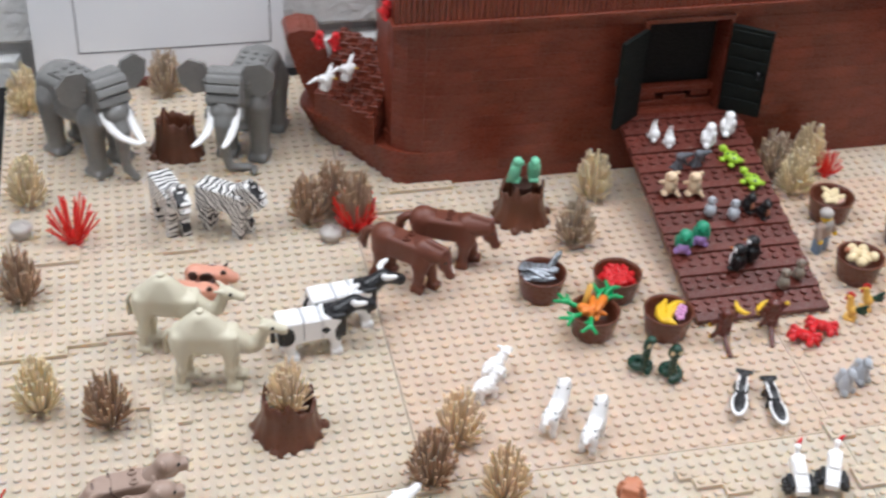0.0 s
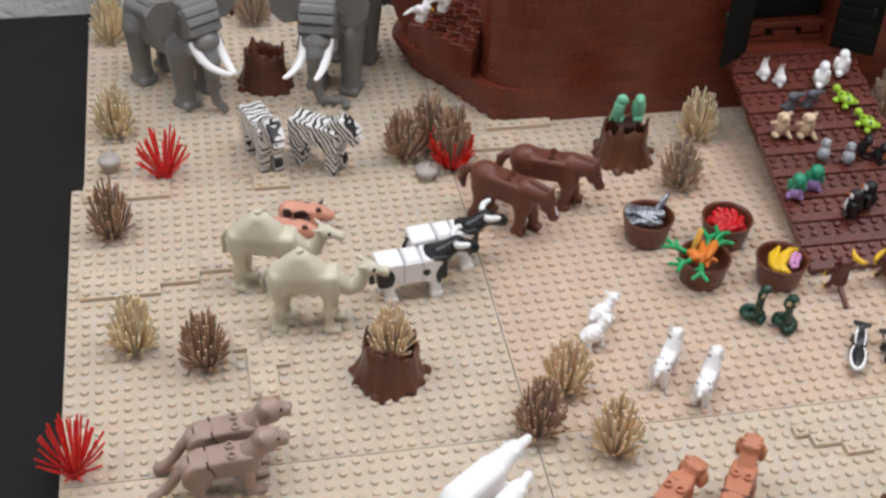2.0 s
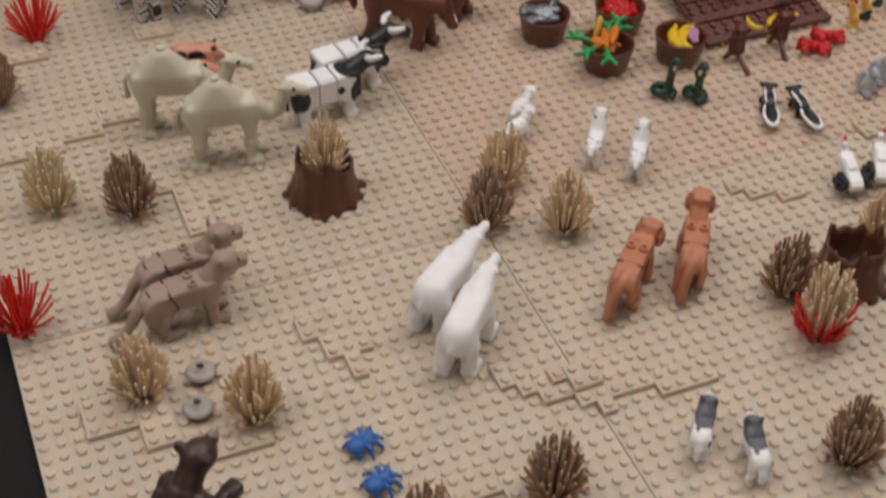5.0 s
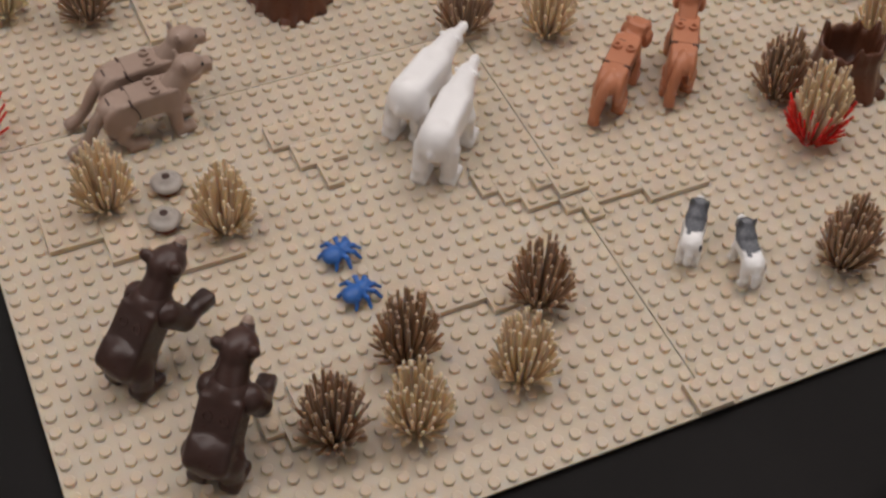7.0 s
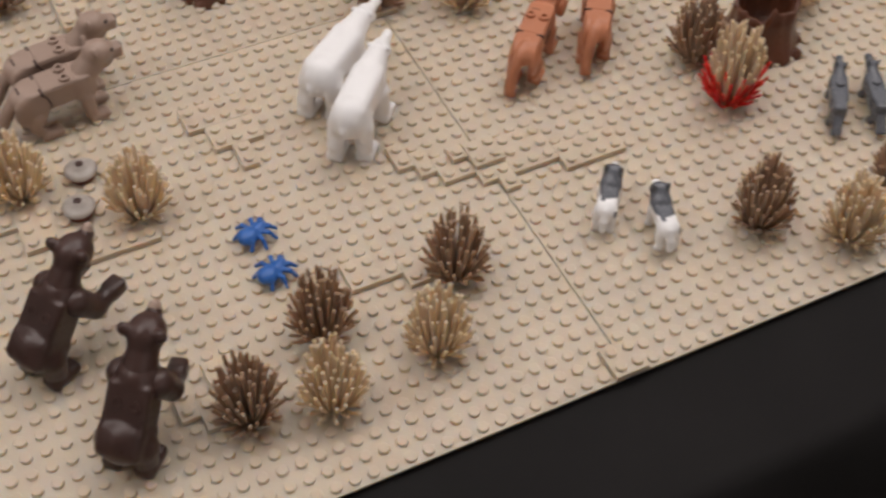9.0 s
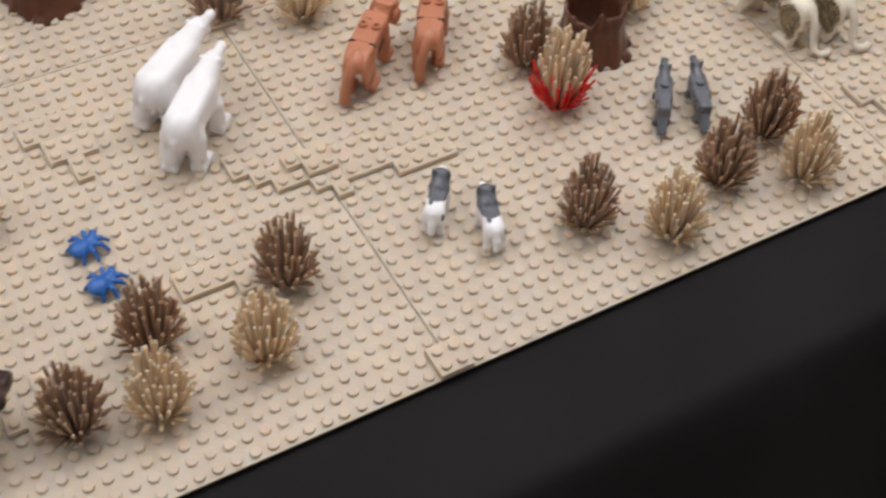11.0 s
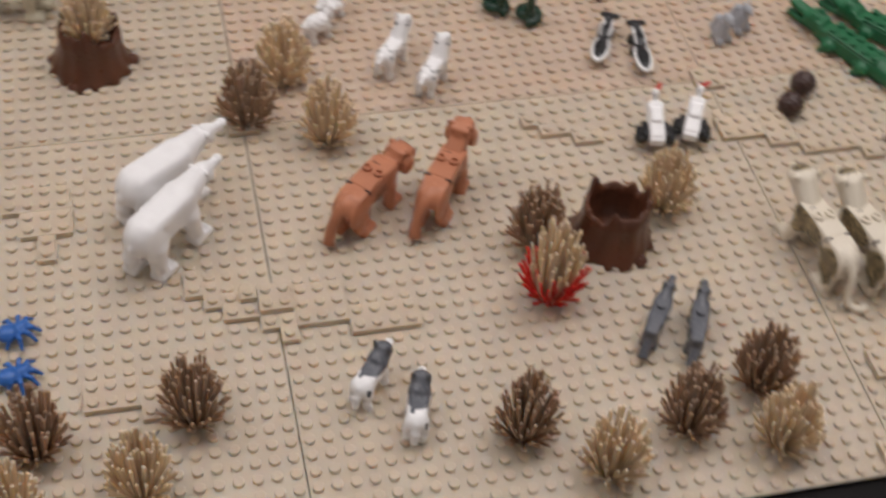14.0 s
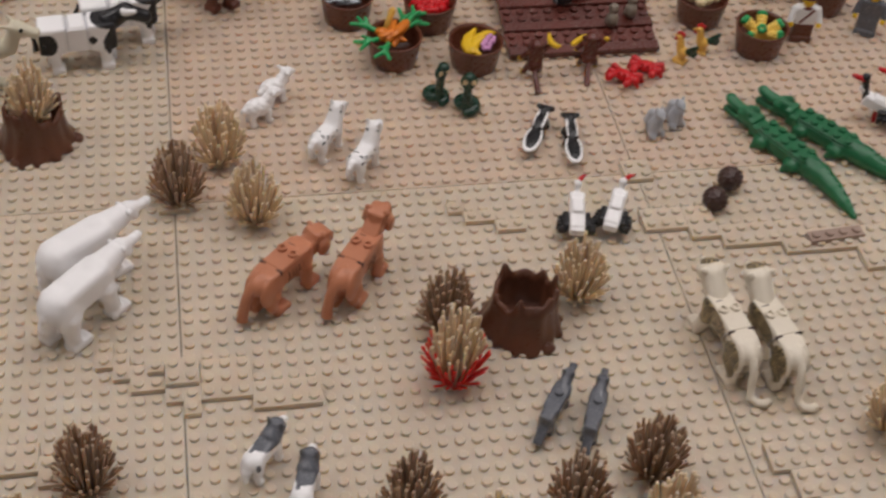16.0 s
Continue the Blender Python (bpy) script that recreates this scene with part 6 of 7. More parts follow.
for x, y, rz in ((19.1, 41.2, -60), (21.2, 40.0, -95)):
    solo("toy_snake", cobra, "dark green coiled toy cobra with raised hood", "toy animal", x, y, 0.05, rz, "toy snakes").scale = (1.1, 1.1, 1.2)

# crabs
cc = Mould(0.07, 0.12)
cc.ell((0, 0, 0.75), (0.66, 0.8, 0.46)).mirror("rod", (0.4, 0.6, 0.8), (0.95, 0.9, 0.95), 0.24, 0.24).mirror("ell", (1.2, 0.82, 1.0), (0.46, 0.36, 0.36)).mirror("ell", (0.5, 0.25, 1.2), (0.14, 0.14, 0.2))
for k in (-0.5, 0.05):
    cc.mirror("rod", (k, 0.65, 0.7), (k * 1.5, 1.2, 0.72), 0.28, 0.28).mirror("rod", (k * 1.5, 1.2, 0.72), (k * 1.7, 1.42, 0.2), 0.28, 0.22)
crab = cc.mesh("toy_crab", [M_RED])
for x, y, rz in ((33.75, 42.2, -130), (35.75, 43.1, -120)):
    solo("toy_crab", crab, "bright red toy crab with raised claws", "toy animal", x, y, 0.0, rz, "toy crabs").scale = (0.88, 0.88, 0.88)

# chickens
hn = Mould(0.06, 0.05)
hn.ell((0, 0, 0.95), (0.46, 0.4, 0.44)).rod((0.22, 0, 1.15), (0.36, 0, 1.95), 0.33, 0.24).ell((0.42, 0, 2.1), (0.29, 0.26, 0.26)).rod((0.62, 0, 2.1), (0.95, 0, 2.02), 0.1, 0.05).block((0.08, 0, 0.14), (0.5, 0.42, 0.14), 0.1)
hn.rod((0.05, 0, 0.2), (0.05, 0, 0.7), 0.24)
hen = hn.mesh("body", [M_CHICK])
tm = Mould(0.06, 0.03)
for k in range(4):
    tm.rod((-0.3, 0, 1.1), (-0.95 - 0.1 * (k % 2), 0.0, 1.05 + 0.26 * k), 0.2, 0.16)
hen_tail = tm.mesh("tail", [M_GREEN_DARK])
hen_comb = mesh_of("comb", *join_geo([box_geo(0.08 + 0.2 * k, -0.09, 2.2, 0.3 + 0.2 * k, 0.09, 2.5 + 0.1 * (k == 1), 0.05) for k in range(3)]), M_RED)
hen_wattle = mesh_of("wattle", *box_geo(0.62, -0.09, 1.7, 0.8, 0.09, 1.98, 0.05), M_RED)
hen_wing = mesh_of("wing", *box_geo(-0.42, -0.5, 0.7, 0.18, -0.34, 1.1, 0.07), M_BEAR)
for x, y, rz in ((38.95, 44.2, 130), (40.9, 45.2, 160)):
    spawn("toy_chicken", "yellow toy chicken with red comb and dark tail", x, y, rz, [("body", hen), ("tail", hen_tail, "dark green tail"), ("comb", hen_comb, "red comb"), ("wattle", hen_wattle, "red wattle"), ("wing", hen_wing, "dark wing")], group="toy chickens", s=1.05)

# monkeys with bananas
mk = Mould(0.075, 0.06)
mk.block((0, 0, 1.75), (0.4, 0.55, 0.85), 0.12).block((-0.05, 0, 1.2), (0.46, 0.5, 0.35), 0.12).ell((0.05, 0, 2.95), (0.5, 0.52, 0.46)).block((-0.3, 0, 2.95), (0.22, 0.42, 0.34), 0.1).mirror("ell", (0, 0.56, 2.95), (0.12, 0.2, 0.22))
mk.mirror("rod", (0.05, 0.5, 0.9), (0.4, 0.62, 0.3), 0.24, 0.2).mirror("ell", (0.5, 0.64, 0.18), (0.34, 0.22, 0.17), m=1).rod((-0.4, 0, 0.85), (-1.1, 0.05, 0.55), 0.2, 0.2).rod((-1.1, 0.05, 0.55), (-2.1, 0.1, 0.24), 0.2, 0.22)
mk.rod((0.05, -0.6, 2.3), (0.15, -1.05, 2.75), 0.2, 0.18).ell((0.2, -1.12, 2.85), (0.2, 0.2, 0.2), m=1).rod((0.05, 0.6, 2.3), (0.3, 0.95, 1.7), 0.2, 0.18).ell((0.35, 1.0, 1.6), (0.2, 0.2, 0.2), m=1)
monkey = mk.mesh("toy_monkey", [M_RAMP, M_YELLOW])
banana_me = mesh_of("toy_banana", *tube_geo([(-0.8, 0, 0.35), (-0.55, 0, 0.12), (0, 0, 0.0), (0.55, 0, 0.14), (0.85, 0, 0.42)], [0.08, 0.19, 0.23, 0.2, 0.09], 10), M_YELLOW, True)
for x, y, rz in ((27.0, 43.4, 92), (31.4, 43.9, 78)):
    solo("toy_monkey", monkey, "dark brown toy monkey standing before the ramp", "toy animal", x, y, 0.0, rz, "toy monkeys")
for x, y, z, rz in ((28.2, 43.5, 2.95, 110), (30.3, 44.2, 2.5, 40)):
    solo("toy_banana", banana_me, "yellow toy banana held by a monkey", "toy fruit", x, y, z, rz, "toy bananas", rx=40)


# ---------- small animals on the ramp ----------
def on_ramp(y):
    return RZ0 + (RZ1 - RZ0) * (y - RY0) / (RY1 - RY0) + 0.44


def sitter(cell=0.065, ear=0.0, fat=1.0, beak=False, tail=0.0):
    m = Mould(cell, 0.09)
    m.ell((0, 0, 0.68), (0.55 * fat, 0.46 * fat, 0.66)).ell((0.2, 0, 1.5), (0.4, 0.38, 0.38))
    if ear:
        m.mirror("rod", (0.1, 0.18, 1.7), (0.0, 0.22, 1.75 + ear), 0.13, 0.09)
    if beak:
        m.rod((0.5, 0, 1.5), (0.8, 0, 1.4), 0.13, 0.05)
    if tail:
        m.rod((-0.4, 0, 0.4), (-0.4 - tail, 0, 0.5), 0.22, 0.14)
    m.mirror("ell", (0.3, 0.26, 0.18), (0.34, 0.18, 0.17))
    return m


rb_ = Mould(0.06, 0.07)
rb_.ell((0, 0, 0.62), (0.6, 0.5, 0.6)).rod((0.15, 0, 0.9), (0.3, 0, 1.4), 0.42, 0.28).ell((-0.5, 0.2, 0.3), (0.26, 0.26, 0.24)).mirror("ell", (0.35, 0.3, 0.18), (0.36, 0.2, 0.17))
rb_.mirror("rod", (0.25, 0.12, 1.55), (0.22, 0.16, 2.1), 0.1, 0.06).mirror("ell", (0.24, 0.15, 2.0), (0.06, 0.05, 0.14), m=1)
rab = rb_.mesh("toy_rabbit", [M_WHITE, M_PINK])
bun = Mould(0.07, 0.06)
bun.ell((0, 0, 0.62), (0.6, 0.62, 0.62)).rod((0.0, 0, 0.9), (0.2, 0, 1.5), 0.42, 0.36).ell((0.28, 0, 1.62), (0.46, 0.40, 0.40)).ell((-0.3, -0.42, 1.35), (0.36, 0.16, 0.52), ry=-35).ell((-0.12, 0.48, 0.95), (0.5, 0.16, 0.5)).ell((-0.6, 0, 0.4), (0.36, 0.3, 0.26))
bun.mirror("ell", (0.62, 0.24, 1.72), (0.07, 0.07, 0.08), m=1).mirror("ell", (0.35, 0.3, 0.16), (0.36, 0.22, 0.16))
bun = bun.mesh("toy_dove", [M_WHITE, M_BLACK])
rat = Mould(0.065, 0.07)
rat.rod((-0.42, 0, 0.3), (0.0, 0, 1.1), 0.4, 0.36).rod((-0.2, 0, 1.3), (0.95, 0, 1.36), 0.42, 0.16).ell((-0.2, 0, 1.32), (0.46, 0.42, 0.4)).mirror("ell", (0.1, 0.3, 1.6), (0.07, 0.05, 0.07), m=1).rod((0.3, 0, 0.9), (0.5, 0, 0.35), 0.14, 0.12)
rat.block((-0.35, 0, 0.16), (0.5, 0.42, 0.16), 0.1).rod((-0.7, 0, 0.3), (-1.1, 0.1, 0.15), 0.2, 0.1)
rat = rat.mesh("toy_rat", [M_GREY_DARK, M_BLACK])
tur = Mould(0.07, 0.08)
tur.ell((0, 0, 0.6), (0.84, 0.58, 0.4)).ell((1.15, 0, 0.8), (0.38, 0.34, 0.32)).mirror("ell", (0.5, 0.62, 0.3), (0.3, 0.26, 0.2)).mirror("ell", (-0.5, 0.6, 0.3), (0.28, 0.26, 0.2))
for a, b in ((0, 0), (0.4, 0.3), (-0.4, 0.3), (0.4, -0.3), (-0.4, -0.3)):
    tur.spot((a, b, 1.0), (0.16, 0.14, 0.3), 1)
tur = tur.mesh("toy_turtle", [M_LIME, M_GREEN_DARK])
chip = Mould(0.06, 0.05)
chip.ell((0, 0, 0.72), (0.42, 0.48, 0.66)).ell((0.05, 0.04, 1.5), (0.40, 0.44, 0.34)).mirror("ell", (0.0, 0.36, 1.78), (0.14, 0.17, 0.16)).mirror("ell", (-0.05, 0.42, 0.22), (0.34, 0.24, 0.22)).mirror("rod", (0.1, 0.42, 1.1), (0.4, 0.55, 0.85), 0.17, 0.14)
chip.rod((-0.35, -0.3, 0.35), (-0.6, -0.45, 0.15), 0.17, 0.13)
for k in range(4):
    chip.spot((-0.42, -0.16, 0.55 + 0.17 * k), (0.3, 0.28, 0.035), 1)
chip = chip.mesh("toy_chipmunk", [M_PEACH, M_BEAR])
mouse = sitter(ear=0.12, fat=1.05).mesh("toy_mouse", [M_GREY_LIGHT])
cat_s = sitter(ear=0.22, tail=0.3)
cat_s.spot((0.6, 0, 0.8), (0.25, 0.3, 0.5), 1)
cat_s = cat_s.mesh("toy_cat", [M_BLACK, M_TIGER])
parr = Mould(0.065, 0.09)
parr.rod((0, 0, 0.5), (0.08, 0, 1.0), 0.46, 0.42).ell((0.15, 0, 1.6), (0.5, 0.5, 0.46)).rod((0.55, 0, 1.6), (0.75, 0, 1.45), 0.14, 0.05).mirror("ell", (-0.05, 0.5, 0.85), (0.42, 0.16, 0.45)).rod((-0.3, 0, 0.45), (-0.7, 0, 0.15), 0.24, 0.2)
parr.ell((0.3, 0, 0.55), (0.42, 0.44, 0.5), m=1).mirror("ell", (0.35, 0.42, 0.2), (0.3, 0.2, 0.18), m=1)
parr = parr.mesh("toy_parrot", [M_TEAL, M_PURPLE])
pen = Mould(0.065, 0.08)
pen.ell((0, 0, 0.75), (0.58, 0.52, 0.78)).ell((0.05, 0, 1.65), (0.44, 0.42, 0.42)).rod((0.42, 0, 1.62), (0.66, 0, 1.56), 0.12, 0.05, 2).mirror("rod", (-0.05, 0.5, 1.15), (-0.2, 0.72, 0.45), 0.16, 0.12).mirror("ell", (0.25, 0.3, 0.12), (0.34, 0.2, 0.12))
pen.spot((0.6, 0, 0.75), (0.34, 0.42, 0.62), 1).spot((0.35, 0.3, 1.7), (0.2, 0.2, 0.2), 1).spot((0.35, -0.3, 1.7), (0.2, 0.2, 0.2), 1)
pen = pen.mesh("toy_penguin", [M_BLACK, M_WHITE, M_ORANGE])
owl = sitter(ear=0.1, fat=0.98).mesh("toy_owl", [M_OWL])
for me, lab, grp, z, rz, spots in (
        (rab, "small white toy rabbit on the ramp", "toy rabbits", 1.0, 95, ((28.15, 65.5), (29.35, 64.6))),
        (bun, "white toy dove with folded wings on the ramp", "toy doves", 1.0, 60, ((33.0, 64.2), (35.3, 65.4))),
        (rat, "dark grey toy rat on the ramp", "toy rats", 1.0, 8, ((29.6, 61.9), (31.4, 62.0))),
        (tur, "lime green toy turtle climbing the ramp", "toy turtles", 1.0, 115, ((34.55, 61.9), (35.55, 59.1))),
        (chip, "cream toy chipmunk with dark stripes", "toy chipmunks", 1.0, 100, ((27.55, 59.0), (29.7, 58.7))),
        (mouse, "light grey toy mouse on the ramp", "toy mice", 1.0, 70, ((30.35, 56.1), (32.35, 55.5))),
        (cat_s, "small black toy cat with a tan chest", "toy cats", 1.0, -60, ((34.0, 56.3), (35.1, 55.4))),
        (parr, "bright green toy parrot with lavender tail", "toy parrots", 1.0, -110, ((26.7, 52.7), (28.5, 53.4))),
        (pen, "black and white toy penguin on the ramp", "toy penguins", 1.0, 145, ((30.8, 50.3), (32.3, 51.0))),
        (owl, "speckled grey toy owl on the ramp", "toy owls", 1.0, 80, ((34.1, 47.7), (35.8, 48.5)))):
    k_size = {"toy rats": 0.98, "toy chipmunks": 1.3, "toy rabbits": 0.98, "toy penguins": 1.3, "toy parrots": 1.2, "toy doves": 1.15}.get(grp, 1.08)
    for x, y in spots:
        o = solo(me.name.split(".")[0], me, lab, "toy animal", x, y, on_ramp(y), rz, grp)
        o.matrix_basis = pose(x * U, y * U, on_ramp(y) * U, slope * 0.4, 0, 0) @ pose(0, 0, 0, 0, 0, rz) @ Matrix.Diagonal((k_size, k_size, k_size, 1))

# green birds on a stump, with their perch
bd = Mould(0.065, 0.09)
bd.rod((-0.12, 0, 0.45), (0.05, 0, 1.25), 0.44, 0.40).ell((0.12, 0, 1.75), (0.42, 0.38, 0.40)).rod((0.45, 0, 1.78), (0.62, 0, 1.55), 0.16, 0.06).mirror("ell", (-0.14, 0.38, 0.9), (0.36, 0.13, 0.62))
bd.rod((-0.35, 0, 0.5), (-0.55, 0, -0.1), 0.22, 0.14).block((0.05, 0, 0.14), (0.38, 0.38, 0.14), 0.08)
bird = bd.mesh("toy_budgie", [M_MINT])
solo("stump_core", mesh_of("stump_core", *lathe_geo([(0.9, 0.5), (0.9, 3.6), (0.1, 3.6)], 16), M_BEAR), "brown round brick inside the stump", "brick", 15.1, 62.9)
for x, y, rz in ((14.5, 63.4, -25), (16.2, 63.3, -100)):
    solo("toy_budgie", bird, "mint green toy bird perched on the stump", "toy animal", x, y, 3.6, rz, "toy green birds").scale = (1.15, 1.15, 1.2)

# gulls and red parrots on the bow
gl = Mould(0.075, 0.08)
gl.ell((0, 0, 1.05), (0.75, 0.42, 0.5)).ell((0.65, 0, 1.6), (0.34, 0.3, 0.3)).rod((0.3, 0, 1.2), (0.6, 0, 1.5), 0.34, 0.28).block((0, 0, 0.3), (0.42, 0.42, 0.3), 0.1).rod((0.9, 0, 1.58), (1.25, 0, 1.5), 0.13, 0.06, m=1)
gl.mirror("rod", (0, 0.35, 1.2), (-0.2, 1.3, 1.7), 0.24, 0.2).mirror("rod", (-0.2, 1.3, 1.7), (-0.5, 2.2, 1.55), 0.2, 0.1)
gull = gl.mesh("toy_gull", [M_WHITE, M_YELLOW])
for x, y, z, rz in ((-0.9, 75.0, 7.6, -40), (1.05, 75.0, 8.5, -40)):
    solo("toy_gull", gull, "white toy gull with spread wings perched on the bow", "toy animal", x, y, z, rz, "toy gulls")
redb = sitter(beak=True, tail=0.5).mesh("toy_macaw", [M_RED])
for x, y, z in ((-1.2, 77.0, 10.9), (0.2, 76.5, 10.9), (3.7, 70.5, 16.9)):
    solo("toy_macaw", redb, "red toy parrot perched on the ship", "toy animal", x, y, z, -60, "toy red parrots")

# ---------- barrel contents ----------
rc = random.Random(11)
fish_m = Mould(0.07, 0.08)
fish_m.ell((0, 0, 0), (1.2, 0.28, 0.4)).block((-1.3, 0, 0.05), (0.32, 0.09, 0.42), 0.06).ell((0.1, 0, 0.34), (0.3, 0.06, 0.16))
fish_me = fish_m.mesh("toy_fish", [M_SILVER])
bx, by = BARRELS["fish"]
for k in range(7):
    a = rc.uniform(-0.5, 0.5)
    solo("toy_fish", fish_me, "shiny silver toy fish piled in a barrel", "toy food", bx + rc.uniform(-0.45, 0.45), by + rc.uniform(-0.7, 0.7), 2.0 + 0.1 * k,
         -35 + rc.uniform(-35, 35), "toy fish", rx=rc.uniform(55, 110))
solo("toy_fish", fish_me, "silver toy fish sticking out of a barrel", "toy food", bx + 1.2, by + 0.8, 2.7, 35, "toy fish", ry=-35)


def heap(name, me, label, where, n, z, spread=0.85, grp=""):
    x, y = BARRELS[where]
    for k in range(n):
        a = k * 2.4
        r = spread * math.sqrt((k + 0.3) / n)
        solo(name, me, label, "toy food", x + r * math.cos(a), y + r * math.sin(a), z * 1.12 + rc.uniform(0, 0.25), rc.uniform(0, 360), grp,
             rx=rc.uniform(-30, 30))


def blobby(name, r, mats, extra=None, cell=0.07):
    m = Mould(cell, 0.08)
    m.ell((0, 0, 0), r)
    if extra:
        extra(m)
    return m.mesh(name, mats)


berry = blobby("toy_berry", (0.34, 0.34, 0.36), [M_RED], lambda m: m.ell((0.25, 0.1, 0.2), (0.2, 0.2, 0.2)))
heap("toy_berry", berry, "glossy red toy berry heaped in a barrel", "berries", 22, 1.6, 1.3, "toy berries")
solo("barrel_fill", mesh_of("barrel_fill", *lathe_geo([(1.6, 0.9), (1.66, 1.5), (0.1, 1.6)], 20), M_RED), "red pile of toy berries", "toy food", *BARRELS["berries"])


def carrot(x, y, z, rz, ry):
    t = thing("toy_carrot", "orange toy carrot with green leafy top", "toy food", x, y, z, rz, "toy carrots", ry=ry)
    t.scale = (1.25, 1.25, 1.25)
    put("root", carrot_root, t)
    put("leaf", carrot_leaf, t, label="green forked leaf top")


carrot_root = mesh_of("root", *tube_geo([(0, 0, 0), (0.3, 0, 0), (1.0, 0, 0), (1.8, 0, 0), (2.0, 0, 0)], [0.2, 0.33, 0.3, 0.16, 0.05], 10), M_ORANGE, True)
clf = Mould(0.07, 0.08)
clf.rod((-0.1, 0, 0), (-0.9, 0, 0.1), 0.17, 0.15).rod((-0.8, 0, 0.1), (-1.4, 0.5, 0.1), 0.15, 0.12).rod((-0.8, 0, 0.1), (-1.5, -0.4, 0.2), 0.15, 0.12).rod((-0.5, 0, 0.1), (-0.9, 0.35, 0.4), 0.14, 0.1)
carrot_leaf = clf.mesh("leaf", [M_GREEN_BRIGHT])
cx, cy = BARRELS["carrots"]
for dx, dy, z, rz, ry in ((-1.2, -0.2, 2.3, 25, -6), (0.9, 0.7, 2.5, 215, -8), (1.1, 1.0, 2.8, 235, -5), (-0.6, -0.9, 2.4, 70, -8), (0.6, 1.1, 2.3, 250, 0), (-1.3, 0.6, 2.45, -30, 4)):
    carrot(cx + dx, cy + dy, z, rz, ry)
solo("toy_corn_cob", mesh_of("toy_corn_cob", *tube_geo([(0, 0, 0), (0, 0, 0.2), (0, 0, 2.2), (0, 0, 2.4)], [0.15, 0.26, 0.26, 0.15], 10), M_CHICK, True),
     "yellow-orange toy corn cob standing in a barrel", "toy food", cx - 0.6, cy + 1.2, 1.4, 0, rx=-15, ry=18)

bx, by = BARRELS["bananas"]
for k in range(5):
    solo("toy_banana", banana_me, "yellow toy banana lying in a barrel", "toy food", bx - 0.8 + 0.27 * k, by + rc.uniform(-0.5, 0.5), 1.95 + 0.06 * k, 60 + rc.uniform(-25, 25), "toy bananas", rx=rc.uniform(40, 90)).scale = (1.55, 1.55, 1.55)
flower = Mould(0.06, 0.06)
for k in range(5):
    a = k * 1.2566
    flower.ell((0.27 * math.cos(a), 0.27 * math.sin(a), 0), (0.2, 0.2, 0.14))
flower_me = flower.mesh("toy_flower", [M_MAGENTA])
for dx, dy in ((0.8, -0.5), (1.1, -0.1), (0.6, -0.9)):
    solo("toy_flower", flower_me, "pinkish lavender toy flower lying in a barrel", "toy food", bx + dx, by + dy, 2.45, 20, "toy flowers", rx=30)

bread = blobby("toy_loaf", (0.8, 0.34, 0.28), [M_CREAM])
heap("toy_loaf", bread, "cream toy bread loaf in a barrel", "bread", 8, 2.0, 0.8, "toy loaves")
solo("toy_loaf", blobby("toy_loaf", (0.9, 0.4, 0.3), [M_PINK]), "pale pink toy sausage in a barrel", "toy food", BARRELS["bread"][0] + 0.3, BARRELS["bread"][1] - 0.6, 2.1, 15)
egg = blobby("toy_egg", (0.52, 0.45, 0.42), [M_CREAM])
heap("toy_egg", egg, "cream toy egg heaped in a barrel", "eggs", 8, 2.1, 1.3, "toy eggs")
solo("toy_stick", mesh_of("toy_stick", *tube_geo([(-1.2, 0, 0), (1.2, 0, 0)], [0.25, 0.25], 8), M_TIGER), "brown toy loaf lying on the eggs", "toy food", BARRELS["eggs"][0], BARRELS["eggs"][1] + 0.4, 2.4, -30)
cob = Mould(0.07, 0.05)
cob.rod((0.75, 0, 0), (-0.75, 0, 0), 0.42, 0.3)
for k in range(5):
    for j in range(8):
        a = j * math.pi / 4 + 0.39 * (k % 2)
        cob.ell((0.75 - 0.37 * k, 0.4 * math.cos(a) * (1 - 0.06 * k), 0.4 * math.sin(a) * (1 - 0.06 * k)), (0.19, 0.15, 0.15))
cob_me = cob.mesh("cob", [M_FRUIT])
husk = Mould(0.06, 0.05)
for k in range(6):
    a = k * 1.047
    husk.ell((1.0, 0.26 * math.cos(a), 0.26 * math.sin(a)), (0.28, 0.2, 0.2))
husk_me = husk.mesh("husk", [M_GREEN_BRIGHT])
qx, qy = BARRELS["corn"]
for dx, dy, z, rz, ry in ((-0.6, 0.35, 1.95, 152, -40), (0.2, 0.7, 1.9, 72, -42), (-0.1, -0.35, 2.05, 236, -48), (0.7, 0.0, 1.95, -4, -40), (-0.45, -0.5, 1.7, 200, -20), (0.5, -0.5, 1.75, -40, -25)):
    t = thing("toy_pineapple", "yellow toy fruit with a green leafy top in a barrel", "toy food", qx + dx, qy + dy, z, rz, "toy fruit", ry=ry)
    put("cob", cob_me, t, s=0.85)
    put("husk", husk_me, t, label="bright green leafy top", s=0.9)
solo("barrel_fill", mesh_of("barrel_fill", *lathe_geo([(1.6, 0.9), (1.64, 1.4), (0.1, 1.5)], 20), M_BARREL), "dark inside floor of a half barrel", "barrel", qx, qy)
sprig = Mould(0.07, 0.06)
for k in range(6):
    a = k * 1.047
    sprig.rod((0, 0, 0), (0.55 * math.cos(a), 0.55 * math.sin(a), 0.22), 0.2, 0.12)
sprig_me = sprig.mesh("toy_sprig", [M_GREEN_BRIGHT])
heap("toy_sprig", sprig_me, "bright green toy leaf sprig in a barrel", "leaves", 9, 2.15, 1.4, "toy sprigs")
apple = blobby("toy_apple", (0.4, 0.4, 0.38), [M_RED])
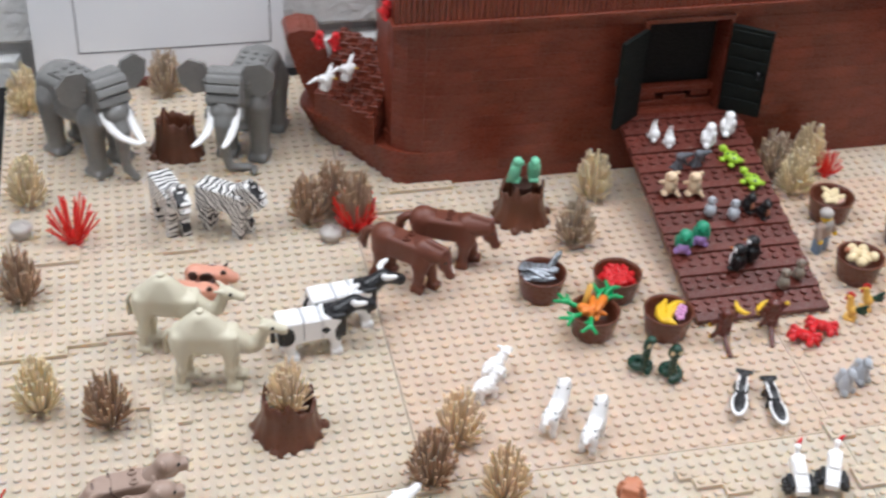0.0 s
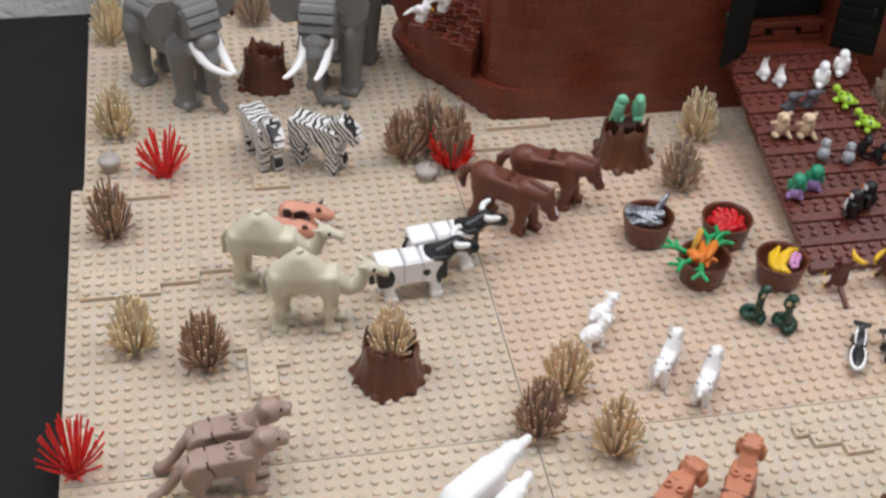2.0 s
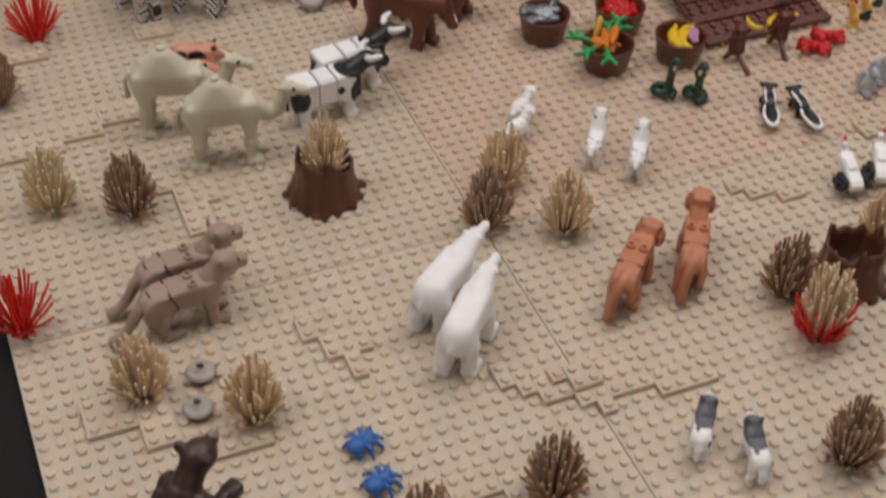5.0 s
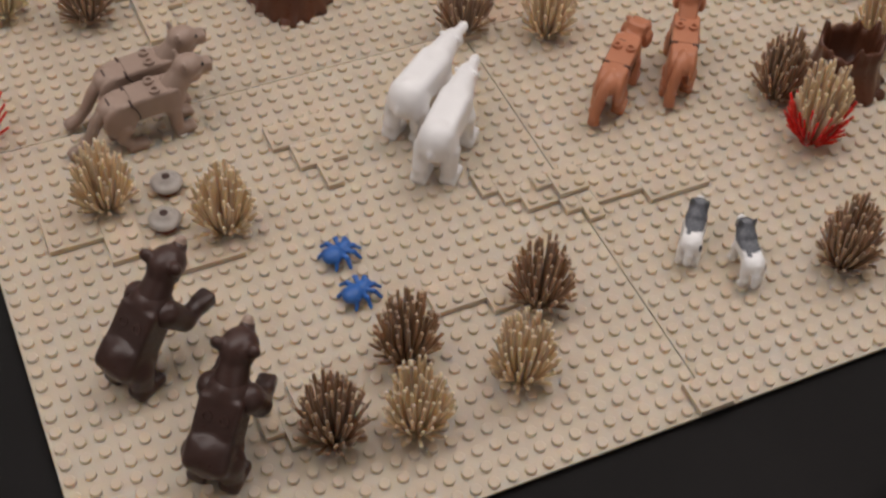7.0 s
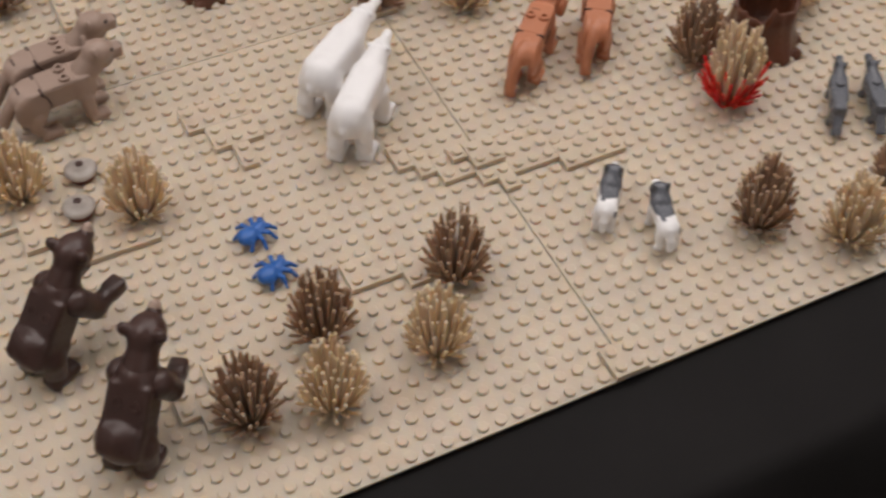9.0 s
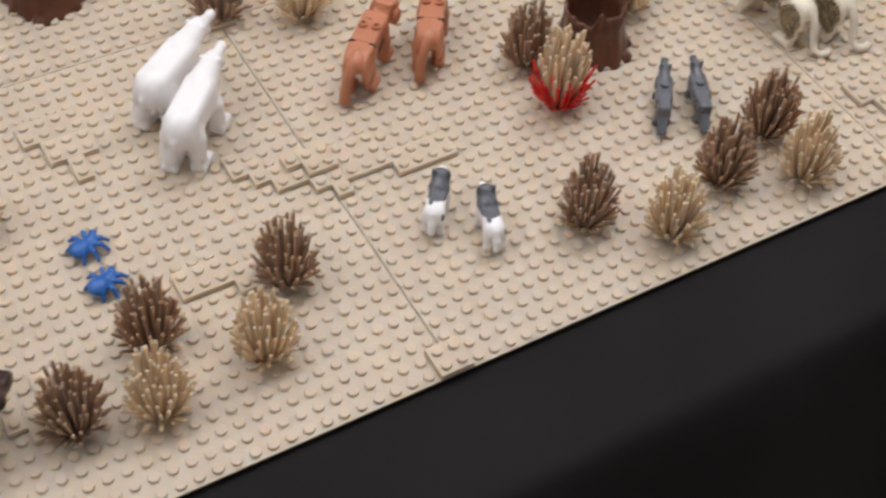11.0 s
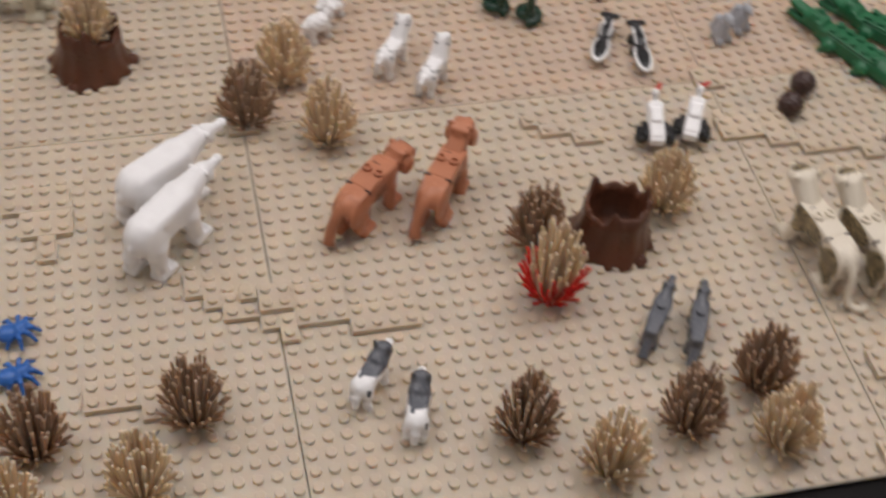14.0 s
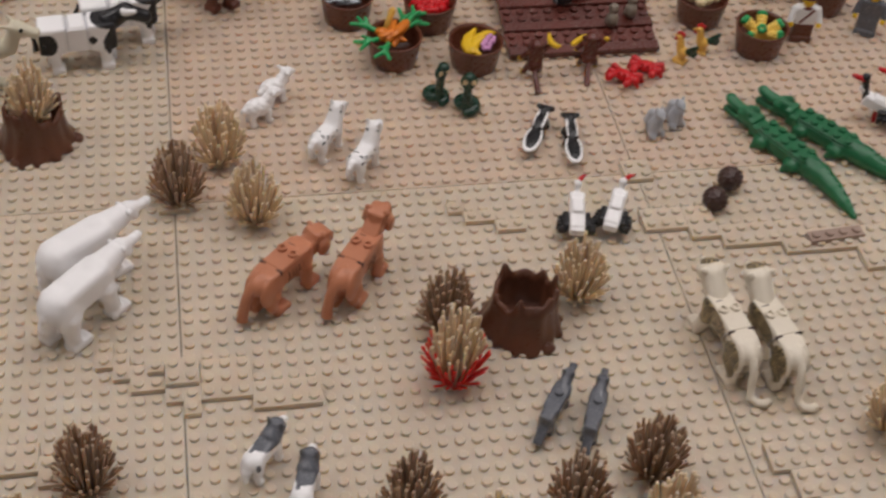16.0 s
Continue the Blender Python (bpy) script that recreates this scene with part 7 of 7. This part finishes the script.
heap("toy_apple", apple, "red toy apple heaped in a barrel", "apples", 10, 1.7, 1.1, "toy apples")


# ---------- toy figures, plain ----------
def figure(x, y, rz, name, label, mats, skirt=False, beard=False, sash=None):
    """A small block figure as one plain mesh: 0 legs, 1 torso, 2 hair, 3 skin."""
    m = Mould(0.075, 0.06)
    if skirt:
        m.block((0, 0, 0.85), (0.5, 0.8, 0.85), 0.1).block((0.02, 0, 0.3), (0.62, 0.86, 0.3), 0.1)
    else:
        m.mirror("block", (0, 0.42, 0.8), (0.42, 0.38, 0.8), 0.12)
    m.block((0, 0, 2.4), (0.42, 0.85, 0.8), 0.15, m=1).ell((0, 0, 3.75), (0.52, 0.52, 0.6), m=3).ell((-0.08, 0, 4.1), (0.62, 0.62, 0.5), m=2)
    m.mirror("rod", (0, 0.9, 2.9), (0.35, 1.15, 2.0), 0.28, 0.25, m=1).mirror("ell", (0.55, 1.1, 1.75), (0.24, 0.22, 0.24), m=3)
    if beard:
        m.ell((0.4, 0, 3.1), (0.35, 0.5, 0.6), m=2)
    if sash:
        for k in range(9):
            m.spot((0.42, 0.45 - 0.1 * k, 2.95 - 0.13 * k), (0.16, 0.12, 0.12), 4)
        m.spot((0.42, 0, 3.15), (0.2, 0.42, 0.14), 4)
        mats = mats + [sash]
    me = m.mesh(name, mats)
    solo(name, me, label, "toy figure", x, y, 0.0, rz, "toy figures")


figure(40.4, 53.6, -60, "toy_figure", "plain block figure in sand blue legs and grey top", [M_BLUE_SAND, M_GREY_WARM, M_STONE, M_YELLOW], beard=True)
figure(49.45, 46.4, -100, "toy_figure", "plain block figure in white top with brown sash and skirt", [M_BARREL, M_WHITE, M_BROWN, M_YELLOW], skirt=True, sash=M_BROWN)
figure(55.2, 46.7, -120, "toy_figure", "plain block figure in a dark grey robe", [M_GREY_DARK, M_GREY_DARK, M_GREEN_DARK, M_YELLOW], skirt=True)

# ---------- concrete blocks of the wall ----------
bw, bh, gap = 50.0, 25.0, 1.3
blk = mesh_of("block", *[(lambda g: ([(x, z, y) for x, y, z in g[0]], [tuple(reversed(q)) for q in g[1]]))(box_geo(0, 0, 0, bw - gap, bh - gap, 1.6, 0.5))][0], M_BLOCK)
for r in range(-3, 9):
    for c in range(-5, 6):
        x = c * bw + (bw / 2 if r % 2 else 0) - 3
        o = new("block", blk)
        o.parent = wall_n
        o.matrix_basis = pose(x * U, WALL_Y + 0.0125, (r * bh + 4) * U, 0, 0, 0) @ Matrix.Diagonal((1, -1, 1, 1))
